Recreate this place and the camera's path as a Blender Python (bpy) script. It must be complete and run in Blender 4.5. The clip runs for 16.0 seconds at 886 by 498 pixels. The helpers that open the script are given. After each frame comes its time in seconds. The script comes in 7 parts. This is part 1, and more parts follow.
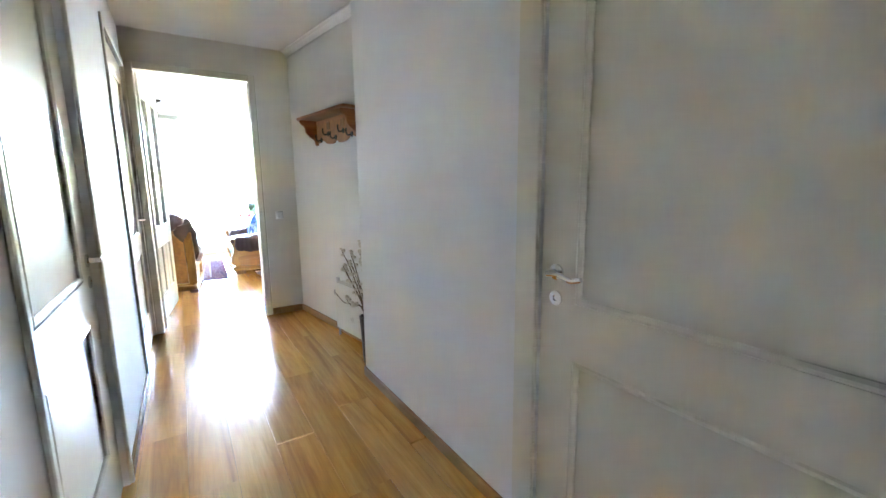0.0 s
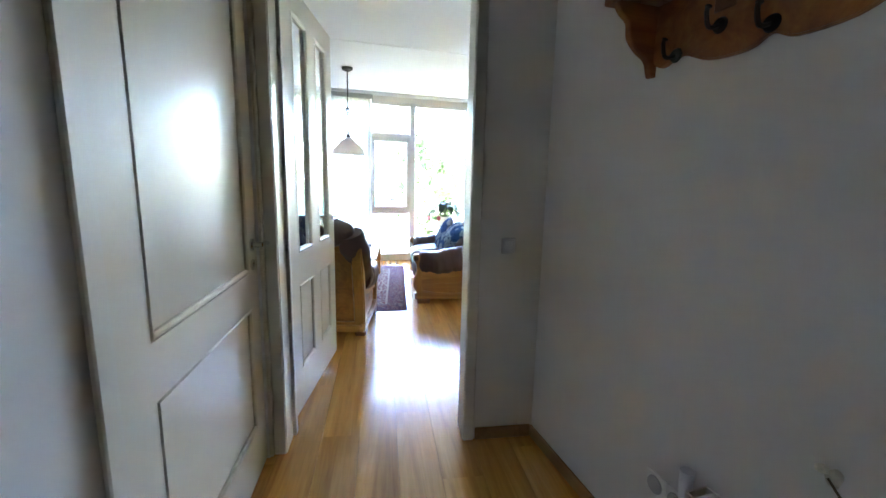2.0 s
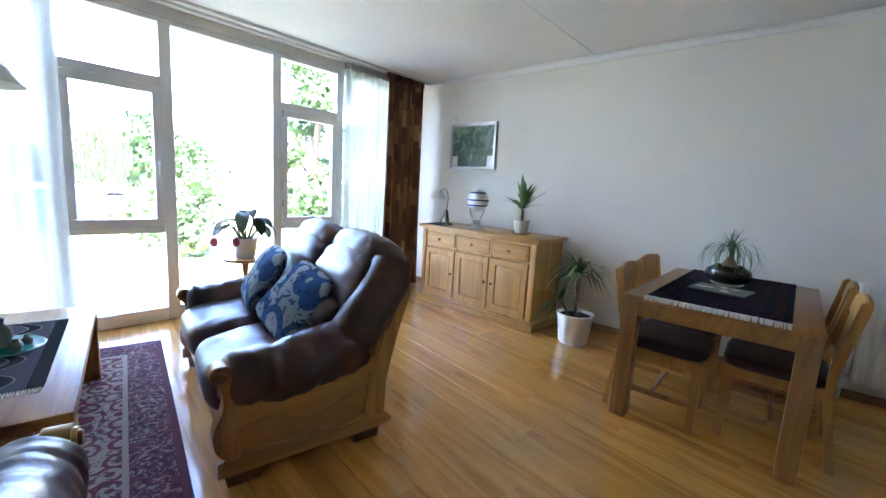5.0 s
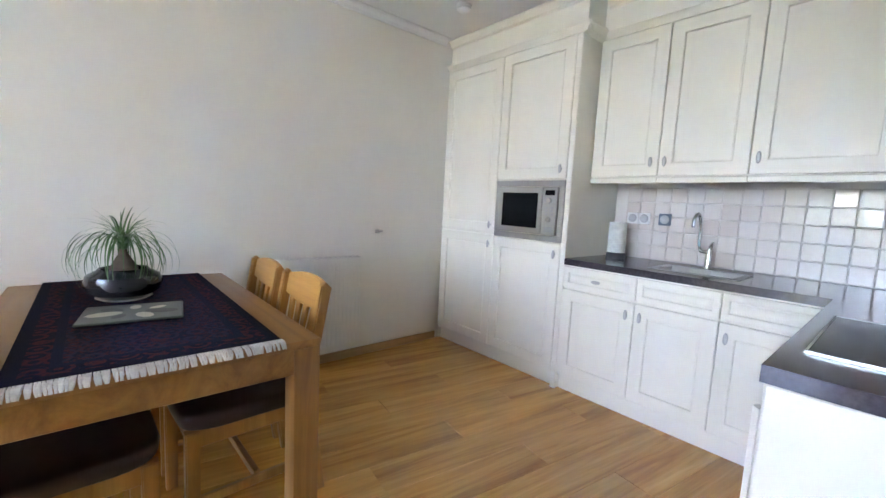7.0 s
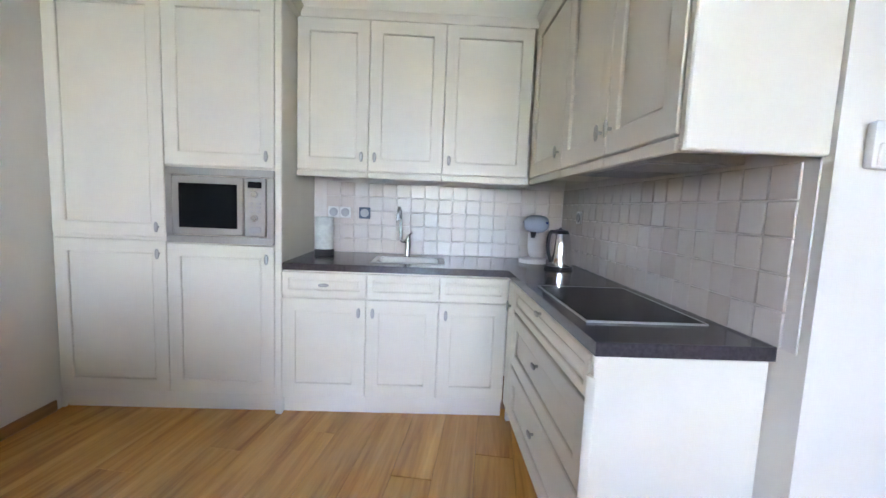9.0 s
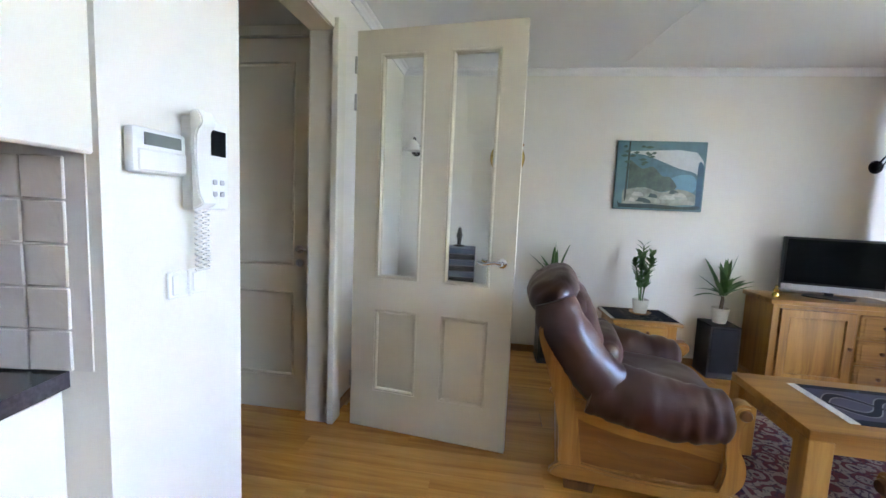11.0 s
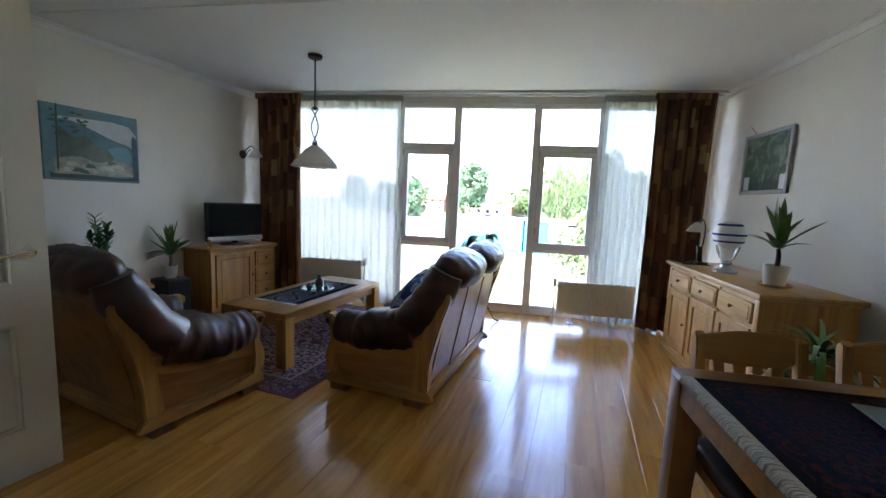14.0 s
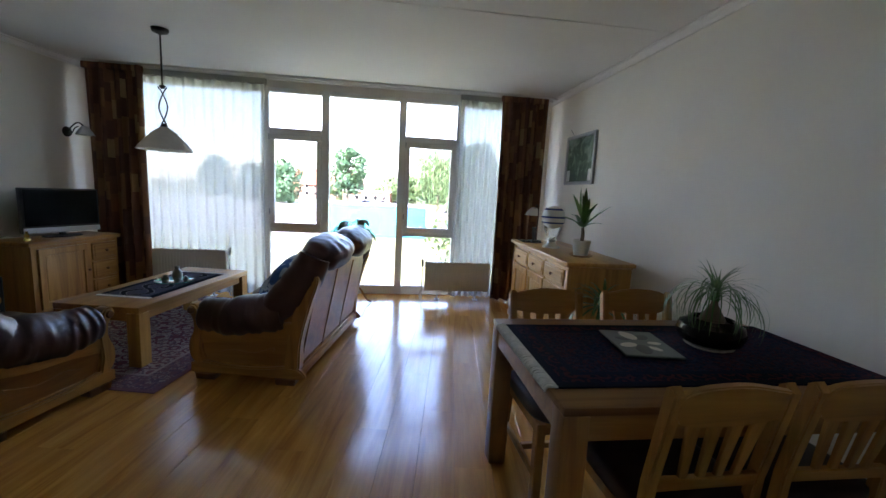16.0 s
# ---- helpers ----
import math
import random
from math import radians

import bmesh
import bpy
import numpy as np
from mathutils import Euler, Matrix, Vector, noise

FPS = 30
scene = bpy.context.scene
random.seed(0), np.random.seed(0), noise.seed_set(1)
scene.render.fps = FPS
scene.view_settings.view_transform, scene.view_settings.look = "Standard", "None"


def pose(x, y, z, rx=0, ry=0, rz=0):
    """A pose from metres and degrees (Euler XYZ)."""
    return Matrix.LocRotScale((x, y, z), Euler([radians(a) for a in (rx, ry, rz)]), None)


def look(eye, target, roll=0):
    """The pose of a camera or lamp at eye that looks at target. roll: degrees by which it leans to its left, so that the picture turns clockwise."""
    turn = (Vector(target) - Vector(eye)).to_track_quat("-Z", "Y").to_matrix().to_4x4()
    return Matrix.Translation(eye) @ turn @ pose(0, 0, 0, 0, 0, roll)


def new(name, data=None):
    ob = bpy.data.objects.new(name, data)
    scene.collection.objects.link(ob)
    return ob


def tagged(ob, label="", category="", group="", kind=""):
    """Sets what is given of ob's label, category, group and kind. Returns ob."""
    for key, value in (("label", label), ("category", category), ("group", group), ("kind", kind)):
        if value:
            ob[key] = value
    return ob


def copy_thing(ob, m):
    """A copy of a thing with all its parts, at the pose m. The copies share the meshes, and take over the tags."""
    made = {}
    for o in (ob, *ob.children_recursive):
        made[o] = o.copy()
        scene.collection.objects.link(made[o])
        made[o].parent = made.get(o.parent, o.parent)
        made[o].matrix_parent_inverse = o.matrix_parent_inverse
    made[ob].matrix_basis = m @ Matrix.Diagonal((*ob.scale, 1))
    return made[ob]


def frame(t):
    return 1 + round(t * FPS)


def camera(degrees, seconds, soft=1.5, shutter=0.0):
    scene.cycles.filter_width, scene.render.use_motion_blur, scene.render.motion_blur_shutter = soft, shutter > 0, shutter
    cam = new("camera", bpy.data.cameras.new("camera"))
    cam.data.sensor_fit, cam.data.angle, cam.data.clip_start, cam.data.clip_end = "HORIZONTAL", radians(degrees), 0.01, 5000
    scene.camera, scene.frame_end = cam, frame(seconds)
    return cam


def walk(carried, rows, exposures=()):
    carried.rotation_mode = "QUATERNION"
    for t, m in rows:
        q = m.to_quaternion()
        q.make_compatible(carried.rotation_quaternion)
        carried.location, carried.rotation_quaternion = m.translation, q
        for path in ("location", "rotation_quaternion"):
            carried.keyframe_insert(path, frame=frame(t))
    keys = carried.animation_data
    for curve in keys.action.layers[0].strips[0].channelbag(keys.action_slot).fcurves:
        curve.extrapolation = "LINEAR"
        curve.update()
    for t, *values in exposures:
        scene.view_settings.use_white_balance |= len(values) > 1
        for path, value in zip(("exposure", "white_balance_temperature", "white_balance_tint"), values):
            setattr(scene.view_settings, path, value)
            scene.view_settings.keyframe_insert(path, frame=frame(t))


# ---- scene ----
cam = camera(95.0, 16.0)
PATH = [
    (0, (1.946, 1.005, 1.311), (3.245, 2.494, 0.996), -0.6),
    (0.4, (2.145, 1.357, 1.323), (3.220, 3.012, 0.998), -0.2),
    (0.8, (2.303, 1.843, 1.317), (3.184, 3.609, 0.993), 0.1),
    (1.2, (2.378, 2.367, 1.322), (3.110, 4.200, 1.001), 0.5),
    (1.6, (2.456, 2.885, 1.318), (3.096, 4.752, 0.992), 0.9),
    (2, (2.531, 3.430, 1.322), (3.114, 5.314, 0.991), 1.3),
    (2.5, (2.611, 4.079, 1.320), (3.168, 5.971, 0.990), 1.5),
    (2.8, (2.644, 4.421, 1.31), (3.244, 6.300, 0.98), 1.9),
    (3, (2.668, 4.607, 1.31), (3.292, 6.479, 0.986), 2.0),
    (3.2, (2.684, 4.802, 1.302), (3.334, 6.666, 0.982), 2.1),
    (5.5, (3.163, 6.089, 1.289), (5.029, 6.75, 1.005), 3.8),
    (5.8, (3.34, 6.161, 1.284), (5.322, 6.252, 1.039), 3.1),
    (6, (3.46, 6.222, 1.279), (5.433, 6.005, 1.033), 2.9),
    (6.4, (3.723, 6.281, 1.268), (5.578, 5.572, 1.031), 3.2),
    (6.5, (3.802, 6.286, 1.259), (5.604, 5.451, 1.031), 3.0),
    (7, (4.122, 6.368, 1.222), (5.619, 5.061, 1.001), 2.9),
    (7.5, (4.415, 6.306, 1.204), (5.531, 4.66, 0.993), 3.3),
    (8, (4.691, 6.296, 1.245), (5.23, 4.383, 1.02), 3.3),
    (8.2, (4.68, 6.317, 1.228), (5.123, 4.378, 1.017), 3.1),
    (10.3, (4.935, 6.202, 1.293), (3.337, 5.02, 1.072), 3.1),
    (10.5, (4.886, 6.122, 1.29), (3.077, 5.293, 1.086), 3.2),
    (11, (4.732, 6.115, 1.324), (2.742, 6.136, 1.126), 2.5),
    (11.5, (4.595, 6.122, 1.345), (2.744, 6.851, 1.141), 2.4),
    (11.6, (4.597, 6.103, 1.338), (2.788, 6.933, 1.136), 2.4),
    (12, (4.64, 6.02, 1.332), (3.04, 7.203, 1.134), 2.4),
    (12.5, (4.673, 5.791, 1.34), (3.403, 7.324, 1.137), 2.3),
    (13, (4.683, 5.496, 1.344), (3.818, 7.287, 1.137), 2.1),
    (13.3, (4.7, 5.35, 1.374), (3.993, 7.206, 1.141), 2.3),
    (13.5, (4.759, 5.228, 1.355), (4.14, 7.115, 1.127), 2.3),
    (14, (4.736, 4.995, 1.361), (4.408, 6.953, 1.121), 2.5),
    (14.5, (4.796, 4.82, 1.353), (4.652, 6.8, 1.104), 2.5),
    (15, (4.865, 4.707, 1.377), (4.984, 6.686, 1.114), 2.8),
    (15.5, (4.852, 4.699, 1.374), (5.057, 6.67, 1.103), 2.9),
    (16, (4.854, 4.703, 1.379), (5.111, 6.667, 1.1), 2.9),
]
EXPOSURES = [
    (0.0, 8.65, 6300, 25), (1.0, 7.9, 6500, 26), (1.5, 7.25, 6400, 25), (2.0, 6.75, 6150, 24), (2.5, 6.2, 5800, 23), (3.2, 5.55, 5700, 21), (5.5, 5.95, 6100, 27), (6.0, 6.3, 6250, 29), (7.5, 6.4, 6750, 31), (8.0, 6.3, 6750, 31),
    (10.5, 6.2, 6750, 30), (11.5, 6.5, 6350, 27), (12.0, 6.4, 6300, 26), (12.5, 5.8, 6500, 25), (13.5, 4.95, 6400, 25), (14.5, 4.65, 6400, 26), (16.0, 4.45, 6500, 26),
]
walk(cam, [(t, look(eye, target, roll)) for t, eye, target, roll in PATH], EXPOSURES)


# ---- place ----
# ---- light ----
SUN_ELEV, SUN_ROT = 50.0, 215.0      # degrees; the sun stands behind the house
world = bpy.data.worlds.new("world")
scene.world = world
world.use_nodes = True
wn = world.node_tree
sky = wn.nodes.new("ShaderNodeTexSky")
sky.sky_type = "NISHITA"
sky.sun_disc = False
sky.sun_elevation, sky.sun_rotation = radians(SUN_ELEV), radians(SUN_ROT)
wn.links.new(sky.outputs[0], wn.nodes["Background"].inputs[0])
wn.nodes["Background"].inputs[1].default_value = 0.15
sun = new("sun", bpy.data.lights.new("sun", "SUN"))
sun.data.energy, sun.data.angle, sun.data.color = 2.0, radians(0.6), (1.0, 0.95, 0.87)
_az = radians(SUN_ROT)
sun.matrix_world = look((0, 0, 60), (-math.sin(_az) * 10, -math.cos(_az) * 10, 60 - 10 * math.tan(radians(SUN_ELEV))))


# ---- materials ----
def nodes_of(name):
    m = bpy.data.materials.new(name)
    m.use_nodes = True
    nt = m.node_tree
    return m, nt, nt.nodes["Principled BSDF"]


def coords(nt, scale=(1, 1, 1), world_space=False):
    tc = nt.nodes.new("ShaderNodeTexCoord")
    mp = nt.nodes.new("ShaderNodeMapping")
    mp.inputs["Scale"].default_value = scale
    if world_space:
        geo = nt.nodes.new("ShaderNodeNewGeometry")
        nt.links.new(geo.outputs["Position"], mp.inputs[0])
    else:
        nt.links.new(tc.outputs["Object"], mp.inputs[0])
    return mp.outputs[0]


def noise_tex(nt, vec, scale, detail=4.0, rough=0.55, distortion=0.0):
    n = nt.nodes.new("ShaderNodeTexNoise")
    n.inputs["Scale"].default_value = scale
    n.inputs["Detail"].default_value = detail
    n.inputs["Roughness"].default_value = rough
    n.inputs["Distortion"].default_value = distortion
    nt.links.new(vec, n.inputs["Vector"])
    return n.outputs["Fac"]


def ramp(nt, fac, stops):
    r = nt.nodes.new("ShaderNodeValToRGB")
    el = r.color_ramp.elements
    while len(el) < len(stops):
        el.new(0.5)
    for e, (p, c) in zip(el, stops):
        e.position, e.color = p, (*c, 1)
    nt.links.new(fac, r.inputs[0])
    return r.outputs[0]


def mixc(nt, fac, a, b, mode="MIX"):
    m = nt.nodes.new("ShaderNodeMix")
    m.data_type, m.blend_type = "RGBA", mode
    for sock, v in ((m.inputs[0], fac), (m.inputs[6], a), (m.inputs[7], b)):
        if isinstance(v, (int, float)):
            sock.default_value = v
        elif isinstance(v, tuple):
            sock.default_value = (*v, 1)
        else:
            nt.links.new(v, sock)
    return m.outputs[2]


def mathn(nt, op, a, b=0.0):
    m = nt.nodes.new("ShaderNodeMath")
    m.operation = op
    for sock, v in ((m.inputs[0], a), (m.inputs[1], b)):
        if isinstance(v, (int, float)):
            sock.default_value = v
        else:
            nt.links.new(v, sock)
    return m.outputs[0]


def bump(nt, bsdf, height, strength=0.2, dist=0.01):
    b = nt.nodes.new("ShaderNodeBump")
    b.inputs["Strength"].default_value, b.inputs["Distance"].default_value = strength, dist
    nt.links.new(height, b.inputs["Height"])
    nt.links.new(b.outputs[0], bsdf.inputs["Normal"])


def dark(c, f):
    return tuple(v * f for v in c)


def plain(name, color, rough=0.5, metal=0.0, var=0.12, scale=6.0, fine=90.0, bump_s=0.05, world_space=False):
    """Paint, plastic, metal or ceramic, with broad and fine variation."""
    m, nt, b = nodes_of(name)
    vec = coords(nt, world_space=world_space)
    big = noise_tex(nt, vec, scale, 5)
    small = noise_tex(nt, vec, fine, 3)
    col = ramp(nt, big, [(0.3, dark(color, 1 - var)), (0.7, dark(color, 1 + var * 0.4))])
    col = mixc(nt, mathn(nt, "MULTIPLY", small, var * 0.6), col, dark(color, 0.75))
    nt.links.new(col, b.inputs["Base Color"])
    rr = mathn(nt, "ADD", mathn(nt, "MULTIPLY", big, 0.16), max(rough - 0.08, 0.02))
    nt.links.new(rr, b.inputs["Roughness"])
    b.inputs["Metallic"].default_value = metal
    if bump_s:
        bump(nt, b, small, bump_s, 0.002)
    return m


def wood(name, light, mid, deep, axis=2, rough=0.4, grain=1.0, per_piece=0.0, coat=0.0):
    """Wood with grain along one axis of the object."""
    m, nt, b = nodes_of(name)
    sc = [14.0 * grain] * 3
    sc[axis] = 0.9 * grain
    vec = coords(nt, sc)
    if per_piece:
        info = nt.nodes.new("ShaderNodeObjectInfo")
        add = nt.nodes.new("ShaderNodeVectorMath")
        add.operation = "ADD"
        comb = nt.nodes.new("ShaderNodeCombineXYZ")
        for i in range(3):
            nt.links.new(mathn(nt, "MULTIPLY", info.outputs["Random"], 57.0 + 31 * i), comb.inputs[i])
        nt.links.new(vec, add.inputs[0])
        nt.links.new(comb.outputs[0], add.inputs[1])
        vec = add.outputs[0]
    g1 = noise_tex(nt, vec, 0.7, 5, 0.6, 1.2)
    g2 = noise_tex(nt, vec, 3.6, 6, 0.65, 0.4)
    col = ramp(nt, g1, [(0.28, deep), (0.5, mid), (0.72, light)])
    fine = ramp(nt, g2, [(0.35, (0.74, 0.69, 0.64)), (0.6, (1, 1, 1))])
    col = mixc(nt, 0.45, col, fine, "MULTIPLY")
    if per_piece:
        hs = nt.nodes.new("ShaderNodeHueSaturation")
        nt.links.new(mathn(nt, "ADD", mathn(nt, "MULTIPLY", info.outputs["Random"], per_piece), 1 - per_piece / 2), hs.inputs["Value"])
        nt.links.new(col, hs.inputs["Color"])
        col = hs.outputs[0]
    nt.links.new(col, b.inputs["Base Color"])
    nt.links.new(mathn(nt, "ADD", mathn(nt, "MULTIPLY", g2, 0.14), rough - 0.07), b.inputs["Roughness"])
    b.inputs["Coat Weight"].default_value = coat
    b.inputs["Coat Roughness"].default_value = 0.12
    bump(nt, b, g2, 0.08, 0.002)
    return m


M = {}
M["wall"] = plain("wall_paint", (0.80, 0.765, 0.69), 0.75, var=0.05, scale=1.3, fine=160, bump_s=0.12, world_space=True)
M["hall_wall"] = plain("hall_wall_paint", (0.80, 0.785, 0.76), 0.72, var=0.05, scale=1.3, fine=160, bump_s=0.12, world_space=True)
M["ceiling"] = plain("ceiling_paint", (0.80, 0.79, 0.775), 0.85, var=0.04, scale=1.1, fine=220, bump_s=0.15, world_space=True)
M["door"] = plain("door_paint", (0.74, 0.69, 0.56), 0.32, var=0.04, scale=3, fine=120, bump_s=0.03)
M["frame_paint"] = plain("frame_paint", (0.74, 0.70, 0.59), 0.38, var=0.05, scale=4, fine=120, bump_s=0.03)
M["window_frame"] = plain("window_frame_paint", (0.78, 0.77, 0.74), 0.35, var=0.04, scale=4, fine=120, bump_s=0.02)
M["kitchen"] = plain("cabinet_paint", (0.82, 0.78, 0.675), 0.36, var=0.04, scale=3, fine=140, bump_s=0.02)
M["white"] = plain("white_plastic", (0.80, 0.80, 0.78), 0.35, var=0.04, bump_s=0.01)
M["radiator"] = plain("radiator_enamel", (0.78, 0.76, 0.70), 0.3, var=0.04, bump_s=0.02)
M["steel"] = plain("brushed_steel", (0.50, 0.49, 0.46), 0.36, 1.0, 0.05, 3, 140, 0.02)
M["chrome"] = plain("chrome", (0.72, 0.72, 0.72), 0.1, 1.0, 0.04, 8, 140, 0.0)
M["brass"] = plain("brass", (0.72, 0.50, 0.16), 0.25, 1.0, 0.12, 10, 80, 0.02)
M["iron"] = plain("dark_iron", (0.045, 0.038, 0.034), 0.45, 0.6, 0.3, 20, 120, 0.08)
M["black"] = plain("black_plastic", (0.018, 0.018, 0.02), 0.35, 0, 0.2, 10, 150, 0.02)
M["screen"] = plain("screen_glass", (0.008, 0.009, 0.010), 0.22, 0, 0.05, 2, 40, 0.0)
M["screen"].node_tree.nodes["Principled BSDF"].inputs["Specular IOR Level"].default_value = 0.06
M["silver"] = plain("silver_plastic", (0.45, 0.45, 0.46), 0.4, 0.3, 0.05, 10, 100, 0.0)
M["oak"] = wood("oak", (0.53, 0.275, 0.068), (0.42, 0.195, 0.043), (0.24, 0.10, 0.024), 2, 0.36)
M["oak_y"] = wood("oak_lengthwise", (0.53, 0.275, 0.068), (0.42, 0.195, 0.043), (0.24, 0.10, 0.024), 1, 0.36)
M["oak_x"] = wood("oak_crosswise", (0.53, 0.275, 0.068), (0.42, 0.195, 0.043), (0.24, 0.10, 0.024), 0, 0.36)
M["oak_gold"] = wood("golden_oak", (0.62, 0.35, 0.10), (0.52, 0.27, 0.068), (0.35, 0.165, 0.040), 2, 0.34)
M["oak_gold_x"] = wood("golden_oak_crosswise", (0.62, 0.35, 0.10), (0.52, 0.27, 0.068), (0.35, 0.165, 0.040), 0, 0.34)
M["oak_dark"] = wood("stained_oak", (0.27, 0.115, 0.032), (0.19, 0.074, 0.020), (0.10, 0.038, 0.012), 2, 0.35)
M["oak_side"] = wood("stained_oak_side", (0.42, 0.195, 0.048), (0.32, 0.135, 0.032), (0.19, 0.075, 0.018), 1, 0.35, 0.7)
M["table_oak"] = wood("table_oak", (0.41, 0.205, 0.055), (0.32, 0.145, 0.037), (0.20, 0.085, 0.022), 0, 0.38)
M["table_leg"] = wood("table_leg_oak", (0.41, 0.205, 0.055), (0.32, 0.145, 0.037), (0.20, 0.085, 0.022), 2, 0.38)
M["beech"] = wood("honey_wood", (0.54, 0.285, 0.070), (0.44, 0.21, 0.048), (0.30, 0.13, 0.030), 2, 0.36)
M["pine"] = wood("reddish_pine", (0.42, 0.17, 0.05), (0.33, 0.115, 0.032), (0.20, 0.065, 0.02), 1, 0.34)
M["plank"] = wood("laminate_plank", (0.74, 0.385, 0.095), (0.63, 0.295, 0.062), (0.41, 0.165, 0.034), 1, 0.22, 1.0, 0.16, 0.6)
M["skirting"] = wood("skirting_wood", (0.42, 0.24, 0.09), (0.34, 0.18, 0.06), (0.24, 0.12, 0.04), 1, 0.4)
M["glass"] = None
g, nt, b = nodes_of("glass")
b.inputs["Base Color"].default_value = (0.96, 0.98, 0.97, 1)
b.inputs["Transmission Weight"].default_value, b.inputs["Roughness"].default_value, b.inputs["IOR"].default_value = 1.0, 0.0, 1.45
M["glass"] = g
# grey tint put into the pane colour to dim the bright view outside
g, nt, b = nodes_of("dimming_window_glass")
b.inputs["Base Color"].default_value = (0.76, 0.80, 0.80, 1)
b.inputs["Transmission Weight"].default_value, b.inputs["Roughness"].default_value, b.inputs["IOR"].default_value = 1.0, 0.0, 1.45
M["window_glass"] = g


def leather(name, color):
    m, nt, b = nodes_of(name)
    vec = coords(nt)
    v = nt.nodes.new("ShaderNodeTexVoronoi")
    v.inputs["Scale"].default_value = 240
    nt.links.new(vec, v.inputs["Vector"])
    big = noise_tex(nt, vec, 5, 5)
    fold = noise_tex(nt, coords(nt, (1, 1, 3)), 9, 3, 0.5, 0.8)
    nt.links.new(ramp(nt, big, [(0.3, dark(color, 0.85)), (0.7, dark(color, 1.12))]), b.inputs["Base Color"])
    nt.links.new(mathn(nt, "ADD", mathn(nt, "MULTIPLY", big, 0.14), 0.29), b.inputs["Roughness"])
    h = mathn(nt, "ADD", mathn(nt, "MULTIPLY", v.outputs[0], 0.03), fold)
    bump(nt, b, h, 0.16, 0.008)
    return m


def axis_split(nt, vec):
    s = nt.nodes.new("ShaderNodeSeparateXYZ")
    nt.links.new(vec, s.inputs[0])
    return s.outputs


def woven_rug(name, ground, motif, accent, edge, hx, hy, border, scale):
    """A knotted rug: scattered rosettes and vines, inside a darker border."""
    m, nt, b = nodes_of(name)
    vec = coords(nt)
    x, y, _ = axis_split(nt, vec)
    dx = mathn(nt, "SUBTRACT", hx, mathn(nt, "ABSOLUTE", x))
    dy = mathn(nt, "SUBTRACT", hy, mathn(nt, "ABSOLUTE", y))
    d = mathn(nt, "MINIMUM", dx, dy)
    v = nt.nodes.new("ShaderNodeTexVoronoi")
    v.inputs["Scale"].default_value, v.inputs["Randomness"].default_value = scale, 0.55
    nt.links.new(vec, v.inputs["Vector"])
    rings = mathn(nt, "SINE", mathn(nt, "MULTIPLY", v.outputs["Distance"], 17.0))
    vine = noise_tex(nt, vec, scale * 2.2, 3, 0.5, 2.5)
    f1 = mathn(nt, "GREATER_THAN", rings, 0.25)
    f2 = mathn(nt, "GREATER_THAN", vine, 0.56)
    col = mixc(nt, f1, ground, motif)
    col = mixc(nt, mathn(nt, "MULTIPLY", f2, 0.85), col, accent)
    bcol = mixc(nt, f1, edge, accent)
    bcol = mixc(nt, mathn(nt, "MULTIPLY", f2, 0.7), bcol, ground)
    col = mixc(nt, mathn(nt, "LESS_THAN", d, border), col, bcol)
    line = mathn(nt, "LESS_THAN", mathn(nt, "ABSOLUTE", mathn(nt, "SUBTRACT", d, border)), 0.012)
    col = mixc(nt, line, col, ground)
    line2 = mathn(nt, "LESS_THAN", d, 0.035)
    col = mixc(nt, line2, col, edge)
    fine = noise_tex(nt, vec, 260, 2)
    col = mixc(nt, mathn(nt, "MULTIPLY", fine, 0.5), col, (0.02, 0.016, 0.02))
    nt.links.new(col, b.inputs["Base Color"])
    b.inputs["Roughness"].default_value = 0.95
    b.inputs["Specular IOR Level"].default_value = 0.08
    bump(nt, b, fine, 0.5, 0.004)
    return m


def wave_cloth(name):
    """Dark cloth with crossing black waves edged in pale thread."""
    m, nt, b = nodes_of(name)
    vec = coords(nt)
    x, y, _ = axis_split(nt, vec)
    wv = mathn(nt, "MULTIPLY", mathn(nt, "SINE", mathn(nt, "MULTIPLY", y, 14.0)), 0.10)
    d1 = mathn(nt, "ABSOLUTE", mathn(nt, "SUBTRACT", x, wv))
    d2 = mathn(nt, "ABSOLUTE", mathn(nt, "ADD", x, wv))
    d = mathn(nt, "MINIMUM", d1, d2)
    col = mixc(nt, mathn(nt, "LESS_THAN", d, 0.030), (0.085, 0.080, 0.105), (0.26, 0.25, 0.25))
    col = mixc(nt, mathn(nt, "LESS_THAN", d, 0.022), col, (0.008, 0.008, 0.012))
    col = mixc(nt, mathn(nt, "GREATER_THAN", mathn(nt, "ABSOLUTE", x), 0.17), col, (0.010, 0.010, 0.014))
    fine = noise_tex(nt, vec, 260, 2)
    col = mixc(nt, mathn(nt, "MULTIPLY", fine, 0.4), col, (0.03, 0.03, 0.04))
    nt.links.new(col, b.inputs["Base Color"])
    b.inputs["Roughness"].default_value = 0.95
    b.inputs["Specular IOR Level"].default_value = 0.08
    bump(nt, b, fine, 0.5, 0.003)
    return m


